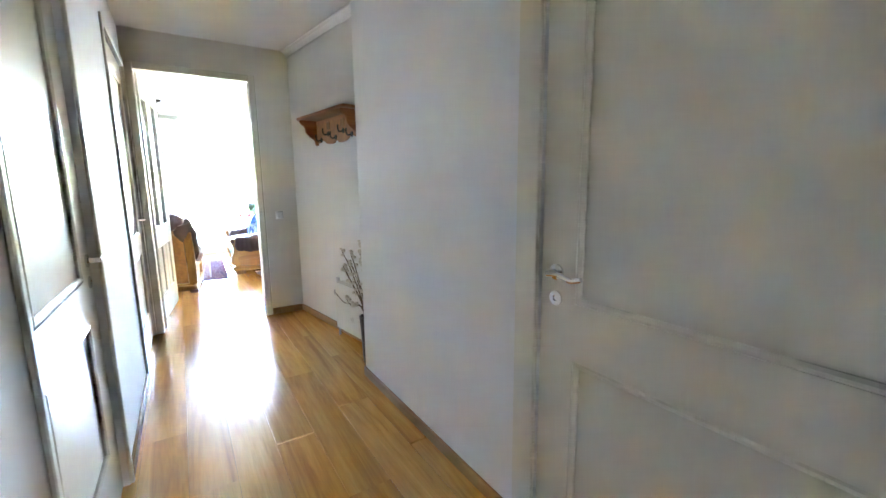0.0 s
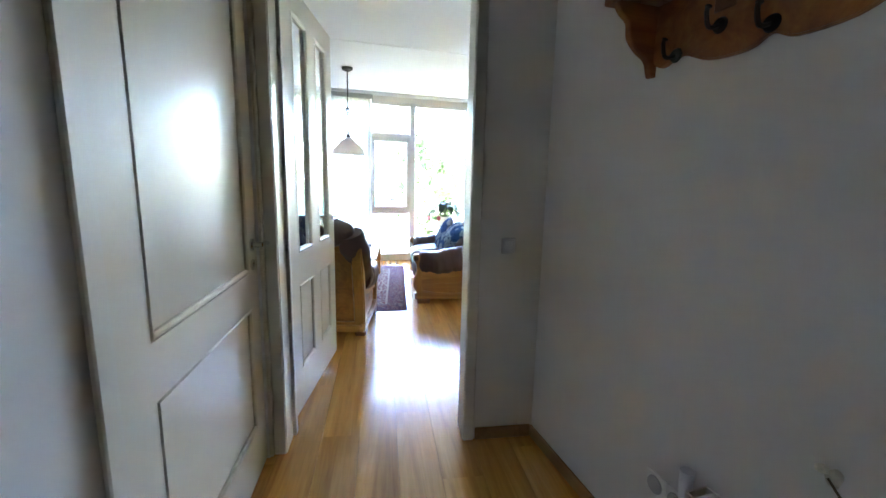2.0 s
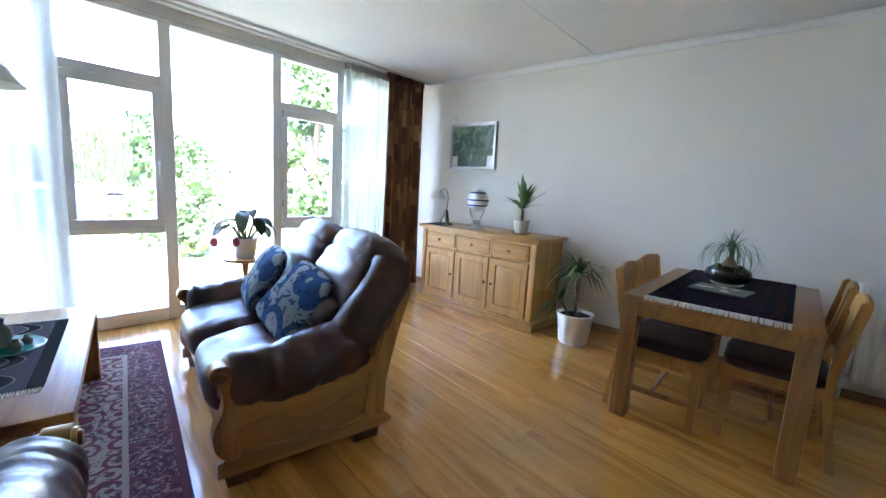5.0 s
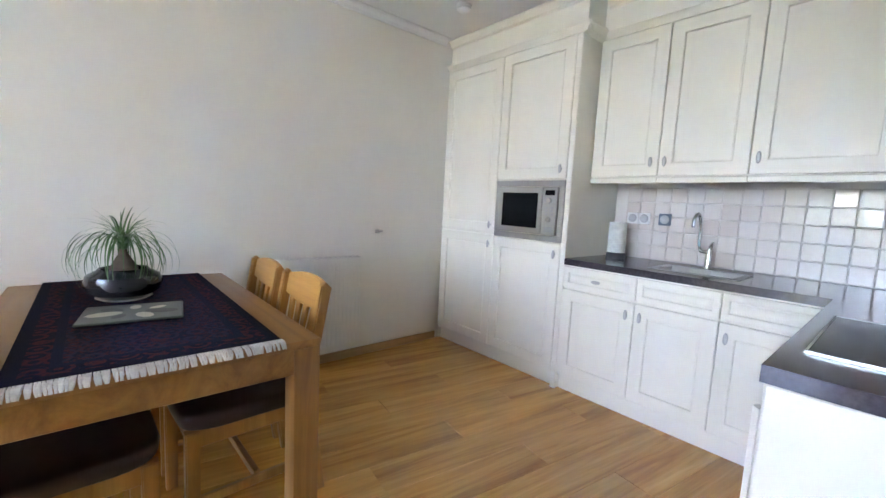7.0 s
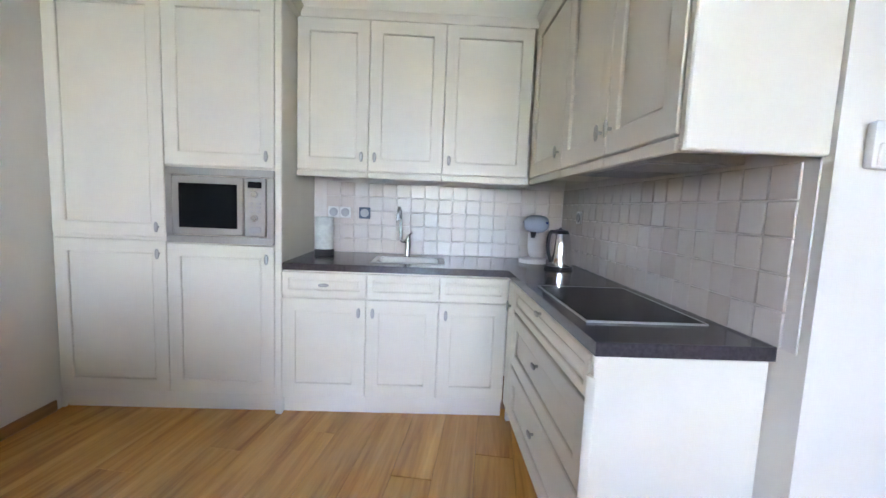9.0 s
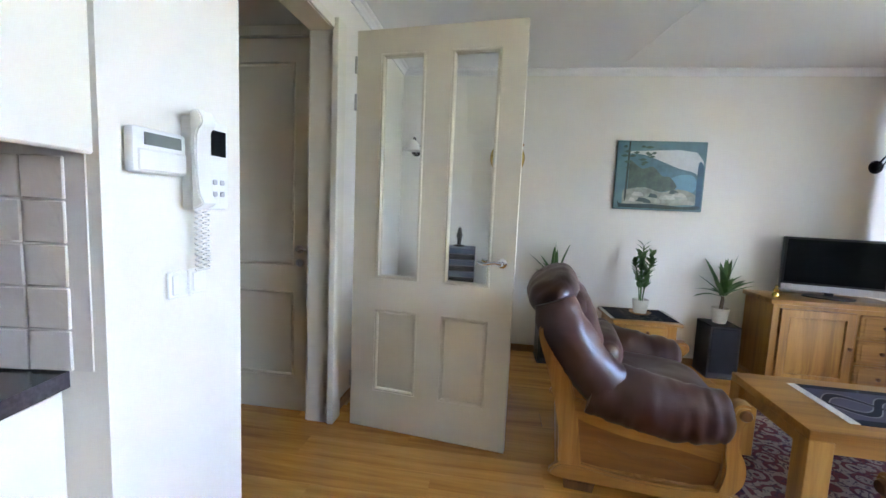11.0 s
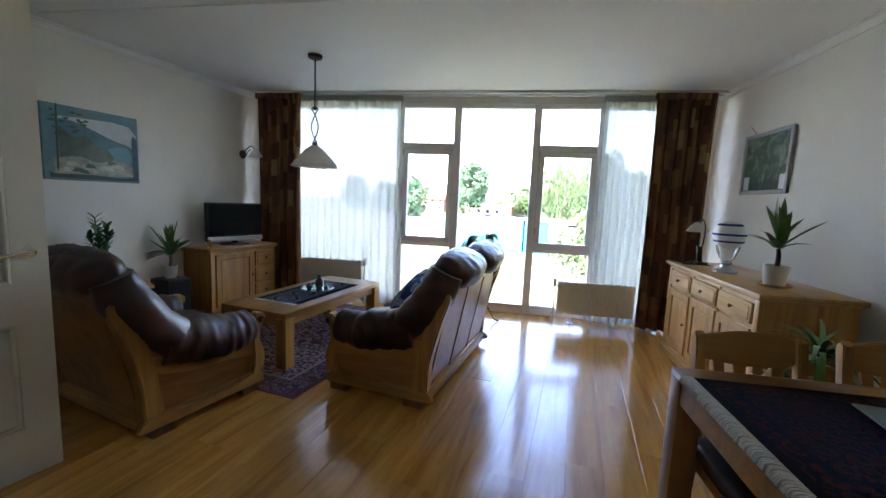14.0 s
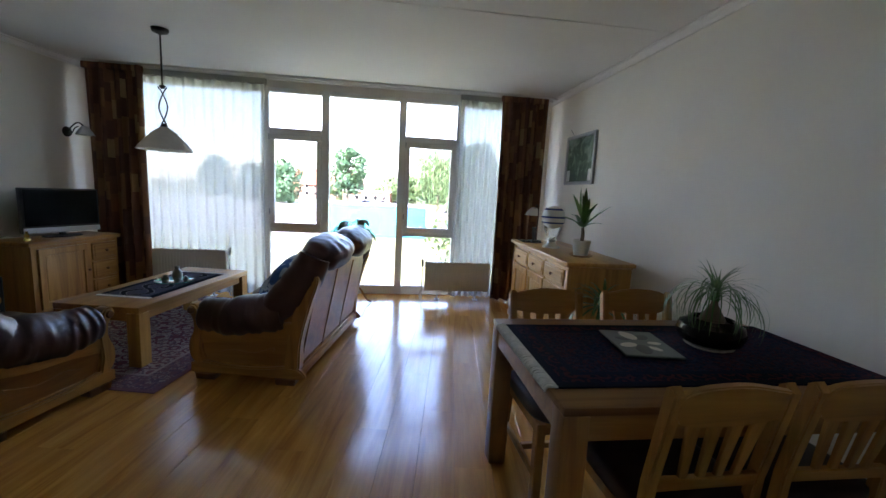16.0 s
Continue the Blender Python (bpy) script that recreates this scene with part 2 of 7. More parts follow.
def patch_drape(name):
    m, nt, b = nodes_of(name)
    x, y, z = axis_split(nt, coords(nt))
    comb = nt.nodes.new("ShaderNodeCombineXYZ")
    nt.links.new(mathn(nt, "FLOOR", mathn(nt, "MULTIPLY", x, 30.0)), comb.inputs[0])
    col_id = mathn(nt, "FLOOR", mathn(nt, "MULTIPLY", x, 30.0))
    shift = mathn(nt, "MULTIPLY", mathn(nt, "SINE", mathn(nt, "MULTIPLY", col_id, 12.9)), 3.0)
    nt.links.new(mathn(nt, "FLOOR", mathn(nt, "ADD", mathn(nt, "MULTIPLY", z, 5.0), shift)), comb.inputs[2])
    w = nt.nodes.new("ShaderNodeTexWhiteNoise")
    nt.links.new(comb.outputs[0], w.inputs["Vector"])
    col = ramp(nt, w.outputs["Value"], [(0.0, (0.15, 0.068, 0.042)), (0.3, (0.26, 0.12, 0.06)), (0.55, (0.19, 0.085, 0.052)), (0.75, (0.34, 0.18, 0.08)), (0.95, (0.52, 0.33, 0.16))])
    r = col.node
    r.color_ramp.interpolation = "CONSTANT"
    fine = noise_tex(nt, coords(nt, (1, 1, 0.2)), 180, 3)
    col = mixc(nt, mathn(nt, "MULTIPLY", fine, 0.45), col, (0.06, 0.03, 0.02))
    nt.links.new(col, b.inputs["Base Color"])
    b.inputs["Roughness"].default_value = 0.9
    b.inputs["Specular IOR Level"].default_value = 0.1
    bump(nt, b, fine, 0.3, 0.002)
    return m


def sheer_cloth(name):
    m = bpy.data.materials.new(name)
    m.use_nodes = True
    nt = m.node_tree
    nt.nodes.remove(nt.nodes["Principled BSDF"])
    out = nt.nodes["Material Output"]
    tr, tl, df = (nt.nodes.new("ShaderNodeBsdf" + k) for k in ("Transparent", "Translucent", "Diffuse"))
    thread = noise_tex(nt, coords(nt, (40, 40, 3)), 9, 3)
    c = ramp(nt, thread, [(0.3, (0.42, 0.42, 0.385)), (0.7, (0.52, 0.52, 0.48))])
    nt.links.new(c, tl.inputs[0])
    nt.links.new(c, df.inputs[0])
    a, s = nt.nodes.new("ShaderNodeMixShader"), nt.nodes.new("ShaderNodeMixShader")
    a.inputs[0].default_value, s.inputs[0].default_value = 0.4, 0.94
    nt.links.new(tl.outputs[0], a.inputs[1])
    nt.links.new(df.outputs[0], a.inputs[2])
    nt.links.new(tr.outputs[0], s.inputs[1])
    nt.links.new(a.outputs[0], s.inputs[2])
    nt.links.new(s.outputs[0], out.inputs[0])
    return m


def leafy(name, color, vein=0.0):
    m, nt, b = nodes_of(name)
    info = nt.nodes.new("ShaderNodeObjectInfo")
    n = noise_tex(nt, coords(nt), 30, 3)
    c = ramp(nt, n, [(0.3, dark(color, 0.65)), (0.7, dark(color, 1.3))])
    c = mixc(nt, mathn(nt, "MULTIPLY", info.outputs["Random"], 0.4), c, dark(color, 1.7))
    nt.links.new(c, b.inputs["Base Color"])
    b.inputs["Roughness"].default_value = 0.42
    b.inputs["Subsurface Weight"].default_value = 0.0
    return m


M["leather"] = leather("brown_leather", (0.054, 0.019, 0.013))
M["seat_leather"] = leather("dark_seat_leather", (0.030, 0.012, 0.009))
M["rug"] = woven_rug("cream_plum_rug", (0.44, 0.36, 0.33), (0.20, 0.06, 0.075), (0.09, 0.05, 0.09), (0.17, 0.07, 0.09), 0.83, 1.1, 0.22, 9.0)
M["table_rug"] = woven_rug("navy_rug", (0.012, 0.014, 0.042), (0.030, 0.030, 0.066), (0.085, 0.022, 0.030), (0.008, 0.008, 0.026), 0.69, 0.32, 0.10, 16.0)
M["runner"] = woven_rug("black_runner", (0.035, 0.032, 0.038), (0.12, 0.10, 0.09), (0.012, 0.012, 0.016), (0.02, 0.02, 0.028), 0.19, 0.36, 0.05, 11.0)
M["runner_wave"] = wave_cloth("wave_runner")
M["fringe"] = plain("cotton_fringe", (0.66, 0.62, 0.55), 0.95, var=0.2, scale=60, fine=300, bump_s=0.3)
M["drape"] = patch_drape("patchwork_drape")
M["sheer"] = sheer_cloth("sheer_voile")
M["leaf"] = leafy("green_leaf", (0.055, 0.13, 0.030))
M["leaf_dark"] = leafy("dark_leaf", (0.022, 0.060, 0.024))
M["leaf_pale"] = leafy("grassy_leaf", (0.075, 0.15, 0.05))
M["trunk"] = plain("plant_trunk", (0.20, 0.15, 0.10), 0.85, var=0.35, scale=30, fine=120, bump_s=0.4)
M["soil"] = plain("potting_soil", (0.035, 0.025, 0.018), 0.95, var=0.4, scale=40, fine=200, bump_s=0.6)
M["pot"] = plain("cream_pot", (0.68, 0.64, 0.53), 0.4, var=0.06, bump_s=0.02)
M["pot_white"] = plain("white_pot", (0.80, 0.80, 0.78), 0.28, var=0.04, bump_s=0.01)
M["glaze_dark"] = plain("dark_glazed_stoneware", (0.020, 0.017, 0.016), 0.14, var=0.3, scale=12, bump_s=0.05)
M["celadon"] = plain("grey_green_ceramic", (0.13, 0.15, 0.13), 0.4, var=0.2, bump_s=0.05)
M["teal"] = plain("teal_glass", (0.03, 0.22, 0.20), 0.12, var=0.15, bump_s=0.0)
M["worktop"] = plain("dark_speckled_stone", (0.060, 0.050, 0.054), 0.16, var=0.5, scale=70, fine=330, bump_s=0.0)
m, nt, b = nodes_of("glazed_wall_tile")
info = nt.nodes.new("ShaderNodeObjectInfo")
wave = noise_tex(nt, coords(nt, world_space=True), 26, 3, 0.5, 0.6)
tone = ramp(nt, info.outputs["Random"], [(0.0, (0.70, 0.63, 0.58)), (0.35, (0.75, 0.71, 0.67)), (0.7, (0.73, 0.67, 0.61)), (1.0, (0.66, 0.585, 0.53))])
nt.links.new(mixc(nt, mathn(nt, "MULTIPLY", wave, 0.25), tone, (0.58, 0.52, 0.48)), b.inputs["Base Color"])
b.inputs["Roughness"].default_value = 0.13
bump(nt, b, wave, 0.35, 0.004)
M["tile"] = m
M["grout"] = plain("grout", (0.74, 0.70, 0.66), 0.9, var=0.08)
M["opal"] = plain("opal_glass", (0.82, 0.78, 0.71), 0.25, var=0.08, scale=14)
nt = M["opal"].node_tree
glow, both = nt.nodes.new("ShaderNodeBsdfTranslucent"), nt.nodes.new("ShaderNodeMixShader")
glow.inputs[0].default_value = (0.85, 0.82, 0.76, 1)
both.inputs[0].default_value = 0.5
nt.links.new(nt.nodes["Principled BSDF"].outputs[0], both.inputs[1])
nt.links.new(glow.outputs[0], both.inputs[2])
nt.links.new(both.outputs[0], nt.nodes["Material Output"].inputs[0])
M["blue_paint"] = plain("blue_glaze", (0.02, 0.05, 0.25), 0.2, var=0.1)
M["blue_grey"] = plain("blue_grey_panel", (0.10, 0.14, 0.20), 0.5, var=0.25, scale=14)
M["cushion_print"] = woven_rug("blue_print_fabric", (0.42, 0.50, 0.60), (0.05, 0.13, 0.32), (0.02, 0.06, 0.16), (0.25, 0.34, 0.46), 1.0, 1.0, 0.0, 5.0)


def picture_mat(name, stops, warp, scale):
    """Soft painted masses of colour, lighter towards the sky."""
    m, nt, b = nodes_of(name)
    vec = coords(nt)
    x, y, z = axis_split(nt, vec)
    n = noise_tex(nt, vec, scale, 6, 0.6, 1.0)
    f = mathn(nt, "ADD", mathn(nt, "MULTIPLY", z, warp), mathn(nt, "MULTIPLY", n, 0.9))
    c = ramp(nt, f, stops)
    dab = noise_tex(nt, vec, scale * 9, 3)
    c = mixc(nt, mathn(nt, "MULTIPLY", dab, 0.3), c, (0.12, 0.17, 0.14))
    nt.links.new(c, b.inputs["Base Color"])
    b.inputs["Roughness"].default_value = 0.5
    bump(nt, b, dab, 0.15, 0.002)
    return m


M["painting_green"] = picture_mat("garden_print", [(0.25, (0.02, 0.04, 0.02)), (0.45, (0.05, 0.10, 0.05)), (0.58, (0.30, 0.38, 0.28)), (0.7, (0.05, 0.09, 0.05)), (0.9, (0.10, 0.15, 0.09))], 0.3, 7.0)

# ---- building blocks ----
def B():
    return bmesh.new()


def bx(bm, x0, x1, y0, y1, z0, z1, bev=0.0, seg=1):
    r = bmesh.ops.create_cube(bm, size=1.0, matrix=Matrix.Translation(((x0 + x1) / 2, (y0 + y1) / 2, (z0 + z1) / 2)) @ Matrix.Diagonal((x1 - x0, y1 - y0, z1 - z0, 1)))
    if bev:
        es = list({e for v in r["verts"] for e in v.link_edges})
        bmesh.ops.bevel(bm, geom=es, offset=min(bev, 0.45 * min(abs(x1 - x0), abs(y1 - y0), abs(z1 - z0))), segments=seg, affect="EDGES", profile=0.5)
    return bm


def ring(bm, x0, x1, z0, z1, rail, y0, y1, bev=0.003):
    """A frame in one piece round an opening, between the planes y0 and y1."""
    vs = []
    for y in (y0, y1):
        for r in (0.0, rail):
            vs.append([bm.verts.new(p) for p in ((x0 + r, y, z0 + r), (x1 - r, y, z0 + r), (x1 - r, y, z1 - r), (x0 + r, y, z1 - r))])
    fs = []
    for k in range(4):
        j = (k + 1) % 4
        for a, c in ((0, 1), (2, 3), (0, 2), (1, 3)):
            fs.append(bm.faces.new((vs[a][k], vs[a][j], vs[c][j], vs[c][k])))
    bmesh.ops.recalc_face_normals(bm, faces=fs)
    if bev:
        es = [e for e in {e for f in fs for e in f.edges} if all(abs(v.co.y - y0) < 1e-6 for v in e.verts) and (e.verts[0] in vs[0]) == (e.verts[1] in vs[0])]
        bmesh.ops.bevel(bm, geom=es, offset=bev, segments=1, affect="EDGES")
    return bm


def box(x0, x1, y0, y1, z0, z1, bev=0.0, seg=1):
    return bx(B(), x0, x1, y0, y1, z0, z1, bev, seg)


def tube(bm, pts, radii, n=10, cap=True, flat=1.0):
    """A tube along points; radii one or many; flat squeezes it sideways."""
    pts = [Vector(p) for p in pts]
    if isinstance(radii, (int, float)):
        radii = [radii] * len(pts)
    rings = []
    up = Vector((0.13, 0.21, 1)).normalized()
    for i, p in enumerate(pts):
        d = (pts[min(i + 1, len(pts) - 1)] - pts[max(i - 1, 0)]).normalized()
        a = d.cross(up)
        if a.length < 0.05:
            a = d.cross(Vector((1, 0, 0)))
        a.normalize()
        c = d.cross(a).normalized()
        rings.append([bm.verts.new(p + radii[i] * (math.cos(2 * math.pi * k / n) * a + flat * math.sin(2 * math.pi * k / n) * c)) for k in range(n)])
    for r0, r1 in zip(rings, rings[1:]):
        for k in range(n):
            bm.faces.new((r0[k], r0[(k + 1) % n], r1[(k + 1) % n], r1[k]))
    if cap:
        bm.faces.new(rings[0][::-1])
        bm.faces.new(rings[-1])
    return bm


def lathe(bm, prof, n=24, at=(0, 0, 0)):
    """A turned shape from (radius, height) pairs round the z axis."""
    at = Vector(at)
    rings = []
    for r, z in prof:
        if r < 1e-5:
            rings.append([bm.verts.new(at + Vector((0, 0, z)))])
        else:
            rings.append([bm.verts.new(at + Vector((r * math.cos(2 * math.pi * k / n), r * math.sin(2 * math.pi * k / n), z))) for k in range(n)])
    for a, c in zip(rings, rings[1:]):
        for k in range(n):
            j = (k + 1) % n
            if len(a) == 1 and len(c) == 1:
                continue
            if len(a) == 1:
                bm.faces.new((a[0], c[k], c[j]))
            elif len(c) == 1:
                bm.faces.new((a[k], a[j], c[0]))
            else:
                bm.faces.new((a[k], a[j], c[j], c[k]))
    return bm


def prism(bm, poly, axis, a, c, bev=0.0):
    """A polygon of (u, v) pairs drawn out along an axis from a to c; u, v are the other axes in order."""
    def at(u, v, w):
        p = [u, v]
        p.insert(axis, w)
        return Vector(p)
    lo = [bm.verts.new(at(u, v, a)) for u, v in poly]
    hi = [bm.verts.new(at(u, v, c)) for u, v in poly]
    fs = [bm.faces.new(lo), bm.faces.new(hi)]
    k = len(poly)
    for i in range(k):
        fs.append(bm.faces.new((lo[i], lo[(i + 1) % k], hi[(i + 1) % k], hi[i])))
    bmesh.ops.recalc_face_normals(bm, faces=fs)
    if bev:
        es = list({e for f in fs[:2] for e in f.edges})
        bmesh.ops.bevel(bm, geom=es, offset=bev, segments=2, affect="EDGES")
    return bm


def curve_pts(ctrl, n=8):
    """A smooth run of points through the control points."""
    c = [Vector(p) for p in ctrl]
    c = [2 * c[0] - c[1]] + c + [2 * c[-1] - c[-2]]
    out = []
    for i in range(1, len(c) - 2):
        for k in range(n):
            t = k / n
            p0, p1, p2, p3 = c[i - 1], c[i], c[i + 1], c[i + 2]
            out.append(0.5 * ((2 * p1) + (p2 - p0) * t + (2 * p0 - 5 * p1 + 4 * p2 - p3) * t * t + (3 * p1 - p0 - 3 * p2 + p3) * t ** 3))
    return out + [c[-2]]


def smooth2(ctrl, n=6):
    return [(p.x, p.y) for p in curve_pts([(u, v, 0) for u, v in ctrl], n)]


def pillow(bm, cx, cy, cz, sx, sy, sz, p=2.6, nu=20, nv=12, wrinkle=0.0, freq=9.0, seed=0.0, m=None):
    """A stuffed block: a rounded superellipsoid, with folds if wanted."""
    def se(v, e):
        return math.copysign(abs(v) ** e, v)
    rows = []
    e = 2 / p
    for i in range(nv + 1):
        th = -math.pi / 2 + math.pi * i / nv
        row = []
        for j in range(nu):
            ph = 2 * math.pi * j / nu
            q = Vector((se(math.cos(th), e) * se(math.cos(ph), e), se(math.cos(th), e) * se(math.sin(ph), e), se(math.sin(th), e)))
            w = 1 + wrinkle * (noise.noise(q * freq * 0.4 + Vector((seed, seed * 2, 0))))
            v = Vector((cx + q.x * sx / 2 * w, cy + q.y * sy / 2 * w, cz + q.z * sz / 2 * w))
            row.append(v if m is None else m @ v)
        rows.append(row)
    bot, top = bm.verts.new(rows[0][0]), bm.verts.new(rows[-1][0])
    vs = [[bm.verts.new(v) for v in r] for r in rows[1:-1]]
    for j in range(nu):
        k = (j + 1) % nu
        bm.faces.new((bot, vs[0][k], vs[0][j]))
        bm.faces.new((top, vs[-1][j], vs[-1][k]))
        for a, c in zip(vs, vs[1:]):
            bm.faces.new((a[j], a[k], c[k], c[j]))
    return bm


def mesh_of(name, bm, material, sharp=40):
    bmesh.ops.recalc_face_normals(bm, faces=bm.faces)
    me = bpy.data.meshes.new(name)
    for f in bm.faces:
        f.smooth = True
    bm.to_mesh(me)
    bm.free()
    me.set_sharp_from_angle(angle=radians(sharp))
    me.materials.append(material)
    return me


def part(name, bm, material, parent, label="", sharp=40):
    ob = new(name, mesh_of(name, bm, material, sharp))
    ob.parent = parent
    if label:
        ob["label"] = label
    return ob


def thing(name, label, category, m=None, group="", kind=""):
    """An empty at the base of a thing, which carries its parts."""
    ob = new(name)
    ob.empty_display_size = 0.1
    if m is not None:
        ob.matrix_world = m
    return tagged(ob, label, category, group, kind)


def solid(name, bm, material, label="", category="", kind="", m=None, sharp=40):
    ob = new(name, mesh_of(name, bm, material, sharp))
    if m is not None:
        ob.matrix_world = m
    return tagged(ob, label, category, "", kind)

# ---- the rooms ----
XL, XR, YW, YK = 0.62, 6.88, 10.00, 3.36     # living room: left wall, right wall, window, kitchen back wall
YD, XK, YL = 5.341, 3.80, 5.345              # hall end wall (hall side), kitchen side wall, its corner
HW, HE, HN = 2.30, 3.588, 3.58               # hall: west wall, east wall, niche wall
CEIL, HS, DOOR, WTH = 2.60, -0.60, 2.28, 0.13
JX, JY = 3.334, 5.43                         # corner of the wall end at the doorway, living room side
PIER = pose(XK, YL, 0, 0, 0, 169.7)          # face of that wall end, x towards the doorway
OX0, OX1 = 2.36, 3.252                       # the doorway into the living room
# the hall, the doorway wall and the floor boards lie askew to the kitchen and the window
HALL = pose(2.45, 5.45, 0, 0, 0, -8.5) @ Matrix.Translation((-2.45, -5.45, 0))


def wall(name, x0, x1, y0, y1, z0=0.0, z1=CEIL, mat="wall", label="smooth cream painted wall", m=None):
    return solid(name, box(x0, x1, y0, y1, z0, z1), M[mat], label, "wall", "structure", m)


WALLW = pose(1.10, 8.0, 0, 0, 0, -8)      # the west wall runs slightly askew
solid("wall_west", box(-0.12, 0, -2.75, 2.2, 0, CEIL), M["wall"], "smooth cream painted wall", "wall", "structure", WALLW)
wall("wall_east", XR, XR + 0.12, YK - 0.12, YW + 0.2)
wall("wall_south_kitchen", XK, XR, YK - 0.12, YK)
wall("wall_living_south", 0.55, OX0 - 0.06, YD, YD + WTH, m=HALL)
bm = B()
bx(bm, OX0 - 0.06, OX1, YD, YD + WTH, DOOR + 0.03, CEIL)
bx(bm, OX0 - 0.06, OX0, YD, YD + WTH, 0, DOOR + 0.03)
solid("wall_doorway", bm, M["wall"], "cream wall with the living room doorway", "wall", "structure", HALL)
_h0, _h1 = HALL @ Vector((OX1, YD, 0)), HALL @ Vector((HN + 0.04, YD, 0))
solid("wall_pier", prism(B(), [(_h0.x, _h0.y), (_h1.x, _h1.y), (XK, _h1.y), (XK, YL), (JX, JY)], 2, 0, CEIL), M["wall"], "cream wall end beside the doorway", "wall", "structure")
wall("wall_kitchen_side", HN + 0.11, XK, YK - 0.12, _h1.y)
wall("wall_hall_niche", HN, HN + 0.11, 3.15, _h1.y, mat="hall_wall")
# the hall west wall with two door openings
D1 = (2.17, 3.11)     # near door, on the west
D2 = (4.30, 5.31)     # closed door next to the living room
D3 = (0.95, 1.92)     # near door, on the east
BE = 3.526            # end of the east wall, where the niche begins
bm = B()
for a, c in ((HS, D1[0]), (D1[1], D2[0]), (D2[1], YD)):
    bx(bm, HW - 0.1, HW, a, c, 0, CEIL)
for a, c in (D1, D2):
    bx(bm, HW - 0.1, HW, a, c, DOOR, CEIL)
solid("wall_hall_west", bm, M["hall_wall"], "pale painted hall wall with two doorways", "wall", "structure", HALL)
bm = B()
bx(bm, HE, HE + 0.20, D3[1], BE - 0.12, 0, CEIL)
bx(bm, HE, HE + 0.42, BE - 0.12, BE, 0, CEIL)
bx(bm, HE, HE + 0.20, HS, D3[0], 0, CEIL)
bx(bm, HE, HE + 0.20, D3[0], D3[1], DOOR, CEIL)
solid("wall_hall_east", bm, M["hall_wall"], "pale painted hall wall beside a door", "wall", "structure", HALL)
wall("wall_hall_south", HW - 0.1, HE + 0.20, HS - 0.1, HS, mat="hall_wall", m=HALL)
wall("wall_closet", HW - 0.6, HW - 0.5, HS, YD, mat="hall_wall", label="plain wall behind the hall doors", m=HALL)
wall("wall_closet_east", HE + 0.6, HE + 0.7, HS, 3.2, mat="hall_wall", label="plain wall behind the hall door", m=HALL)
# ceiling
bm = B()
bx(bm, XL - 0.3, XR + 0.12, 5.25, YW + 0.2, CEIL, CEIL + 0.15)
bx(bm, HW - 1.9, XR + 0.12, HS - 0.6, 5.25, CEIL, CEIL + 0.15)
solid("ceiling", bm, M["ceiling"], "white painted plaster ceiling", "ceiling", "structure")
# floor under the planks
bm = B()
bx(bm, XL - 0.3, XR + 0.12, 5.25, YW + 0.2, -0.2, -0.012)
bx(bm, HW - 1.9, XR + 0.12, HS - 0.6, 5.25, -0.2, -0.012)
FLOOR = solid("floor", bm, M["skirting"], "honey-coloured wood laminate plank floor", "floor", "structure")

# ---- window wall ----
WX = [1.72, 3.305, 4.015, 4.96, 5.695, 6.70]          # mullion centres
WB, WT = 0.115, 2.465
wall("wall_north_a", XL + 0.3, WX[0] - 0.03, YW, YW + 0.12)
wall("wall_north_b", WX[5] + 0.03, XR, YW, YW + 0.12)
wall("wall_north_lintel", WX[0] - 0.03, WX[5] + 0.03, YW, YW + 0.12, WT + 0.05, CEIL)
win = thing("window_1", "tall white-framed window wall with two casements", "window", kind="structure")
for i, x in enumerate(WX):
    part("mullion", box(x - 0.045, x + 0.045, YW, YW + 0.09, 0.0, WT + 0.05, 0.006), M["window_frame"], win)
for i in range(5):
    a, c = WX[i] + 0.045, WX[i + 1] - 0.045
    part("sill", box(a, c, YW + 0.001, YW + 0.09, 0.0, WB, 0.006), M["window_frame"], win)
    part("head", box(a, c, YW + 0.001, YW + 0.09, WT, WT + 0.05, 0.006), M["window_frame"], win)
    rows = [(WB, WT)]
    if i in (1, 3):
        part("transom", box(a, c, YW + 0.002, YW + 0.088, 1.975, 2.05, 0.006), M["window_frame"], win)
        part("transom", box(a, c, YW + 0.002, YW + 0.088, 0.775, 0.83, 0.006), M["window_frame"], win)
        rows = [(WB, 0.775), (2.05, WT)]
    if i in (1, 3):
        fr = part("casement", box(a, c, YW - 0.012, YW + 0.05, 0.83, 0.895, 0.006), M["window_frame"], win)
        for p in ((a, c, 1.91, 1.975), (a, a + 0.06, 0.895, 1.91), (c - 0.06, c, 0.895, 1.91)):
            part("casement_bar", box(p[0], p[1], YW - 0.012, YW + 0.05, p[2], p[3], 0.006), M["window_frame"], fr)
        hx = c - 0.03
        part("window_handle", tube(tube(B(), [(hx, YW - 0.012, 1.36), (hx, YW - 0.04, 1.36)], 0.009, 8), [(hx, YW - 0.04, 1.37), (hx, YW - 0.042, 1.25)], 0.009, 8), M["white"], fr)
        for hz in (1.0, 1.9):
            part("hinge", tube(B(), [(a + 0.002, YW - 0.016, hz), (a + 0.002, YW - 0.016, hz + 0.07)], 0.008, 8), M["silver"], fr)
        rows.append((0.895, 1.91))
    for z0, z1 in rows:
        ins = 0.06 if (z0, z1) == (0.895, 1.91) else 0.0
        p = part("pane", box(a + ins, c - ins, YW + 0.03, YW + 0.036, z0, z1), M["window_glass"], win)
        p.visible_shadow = False
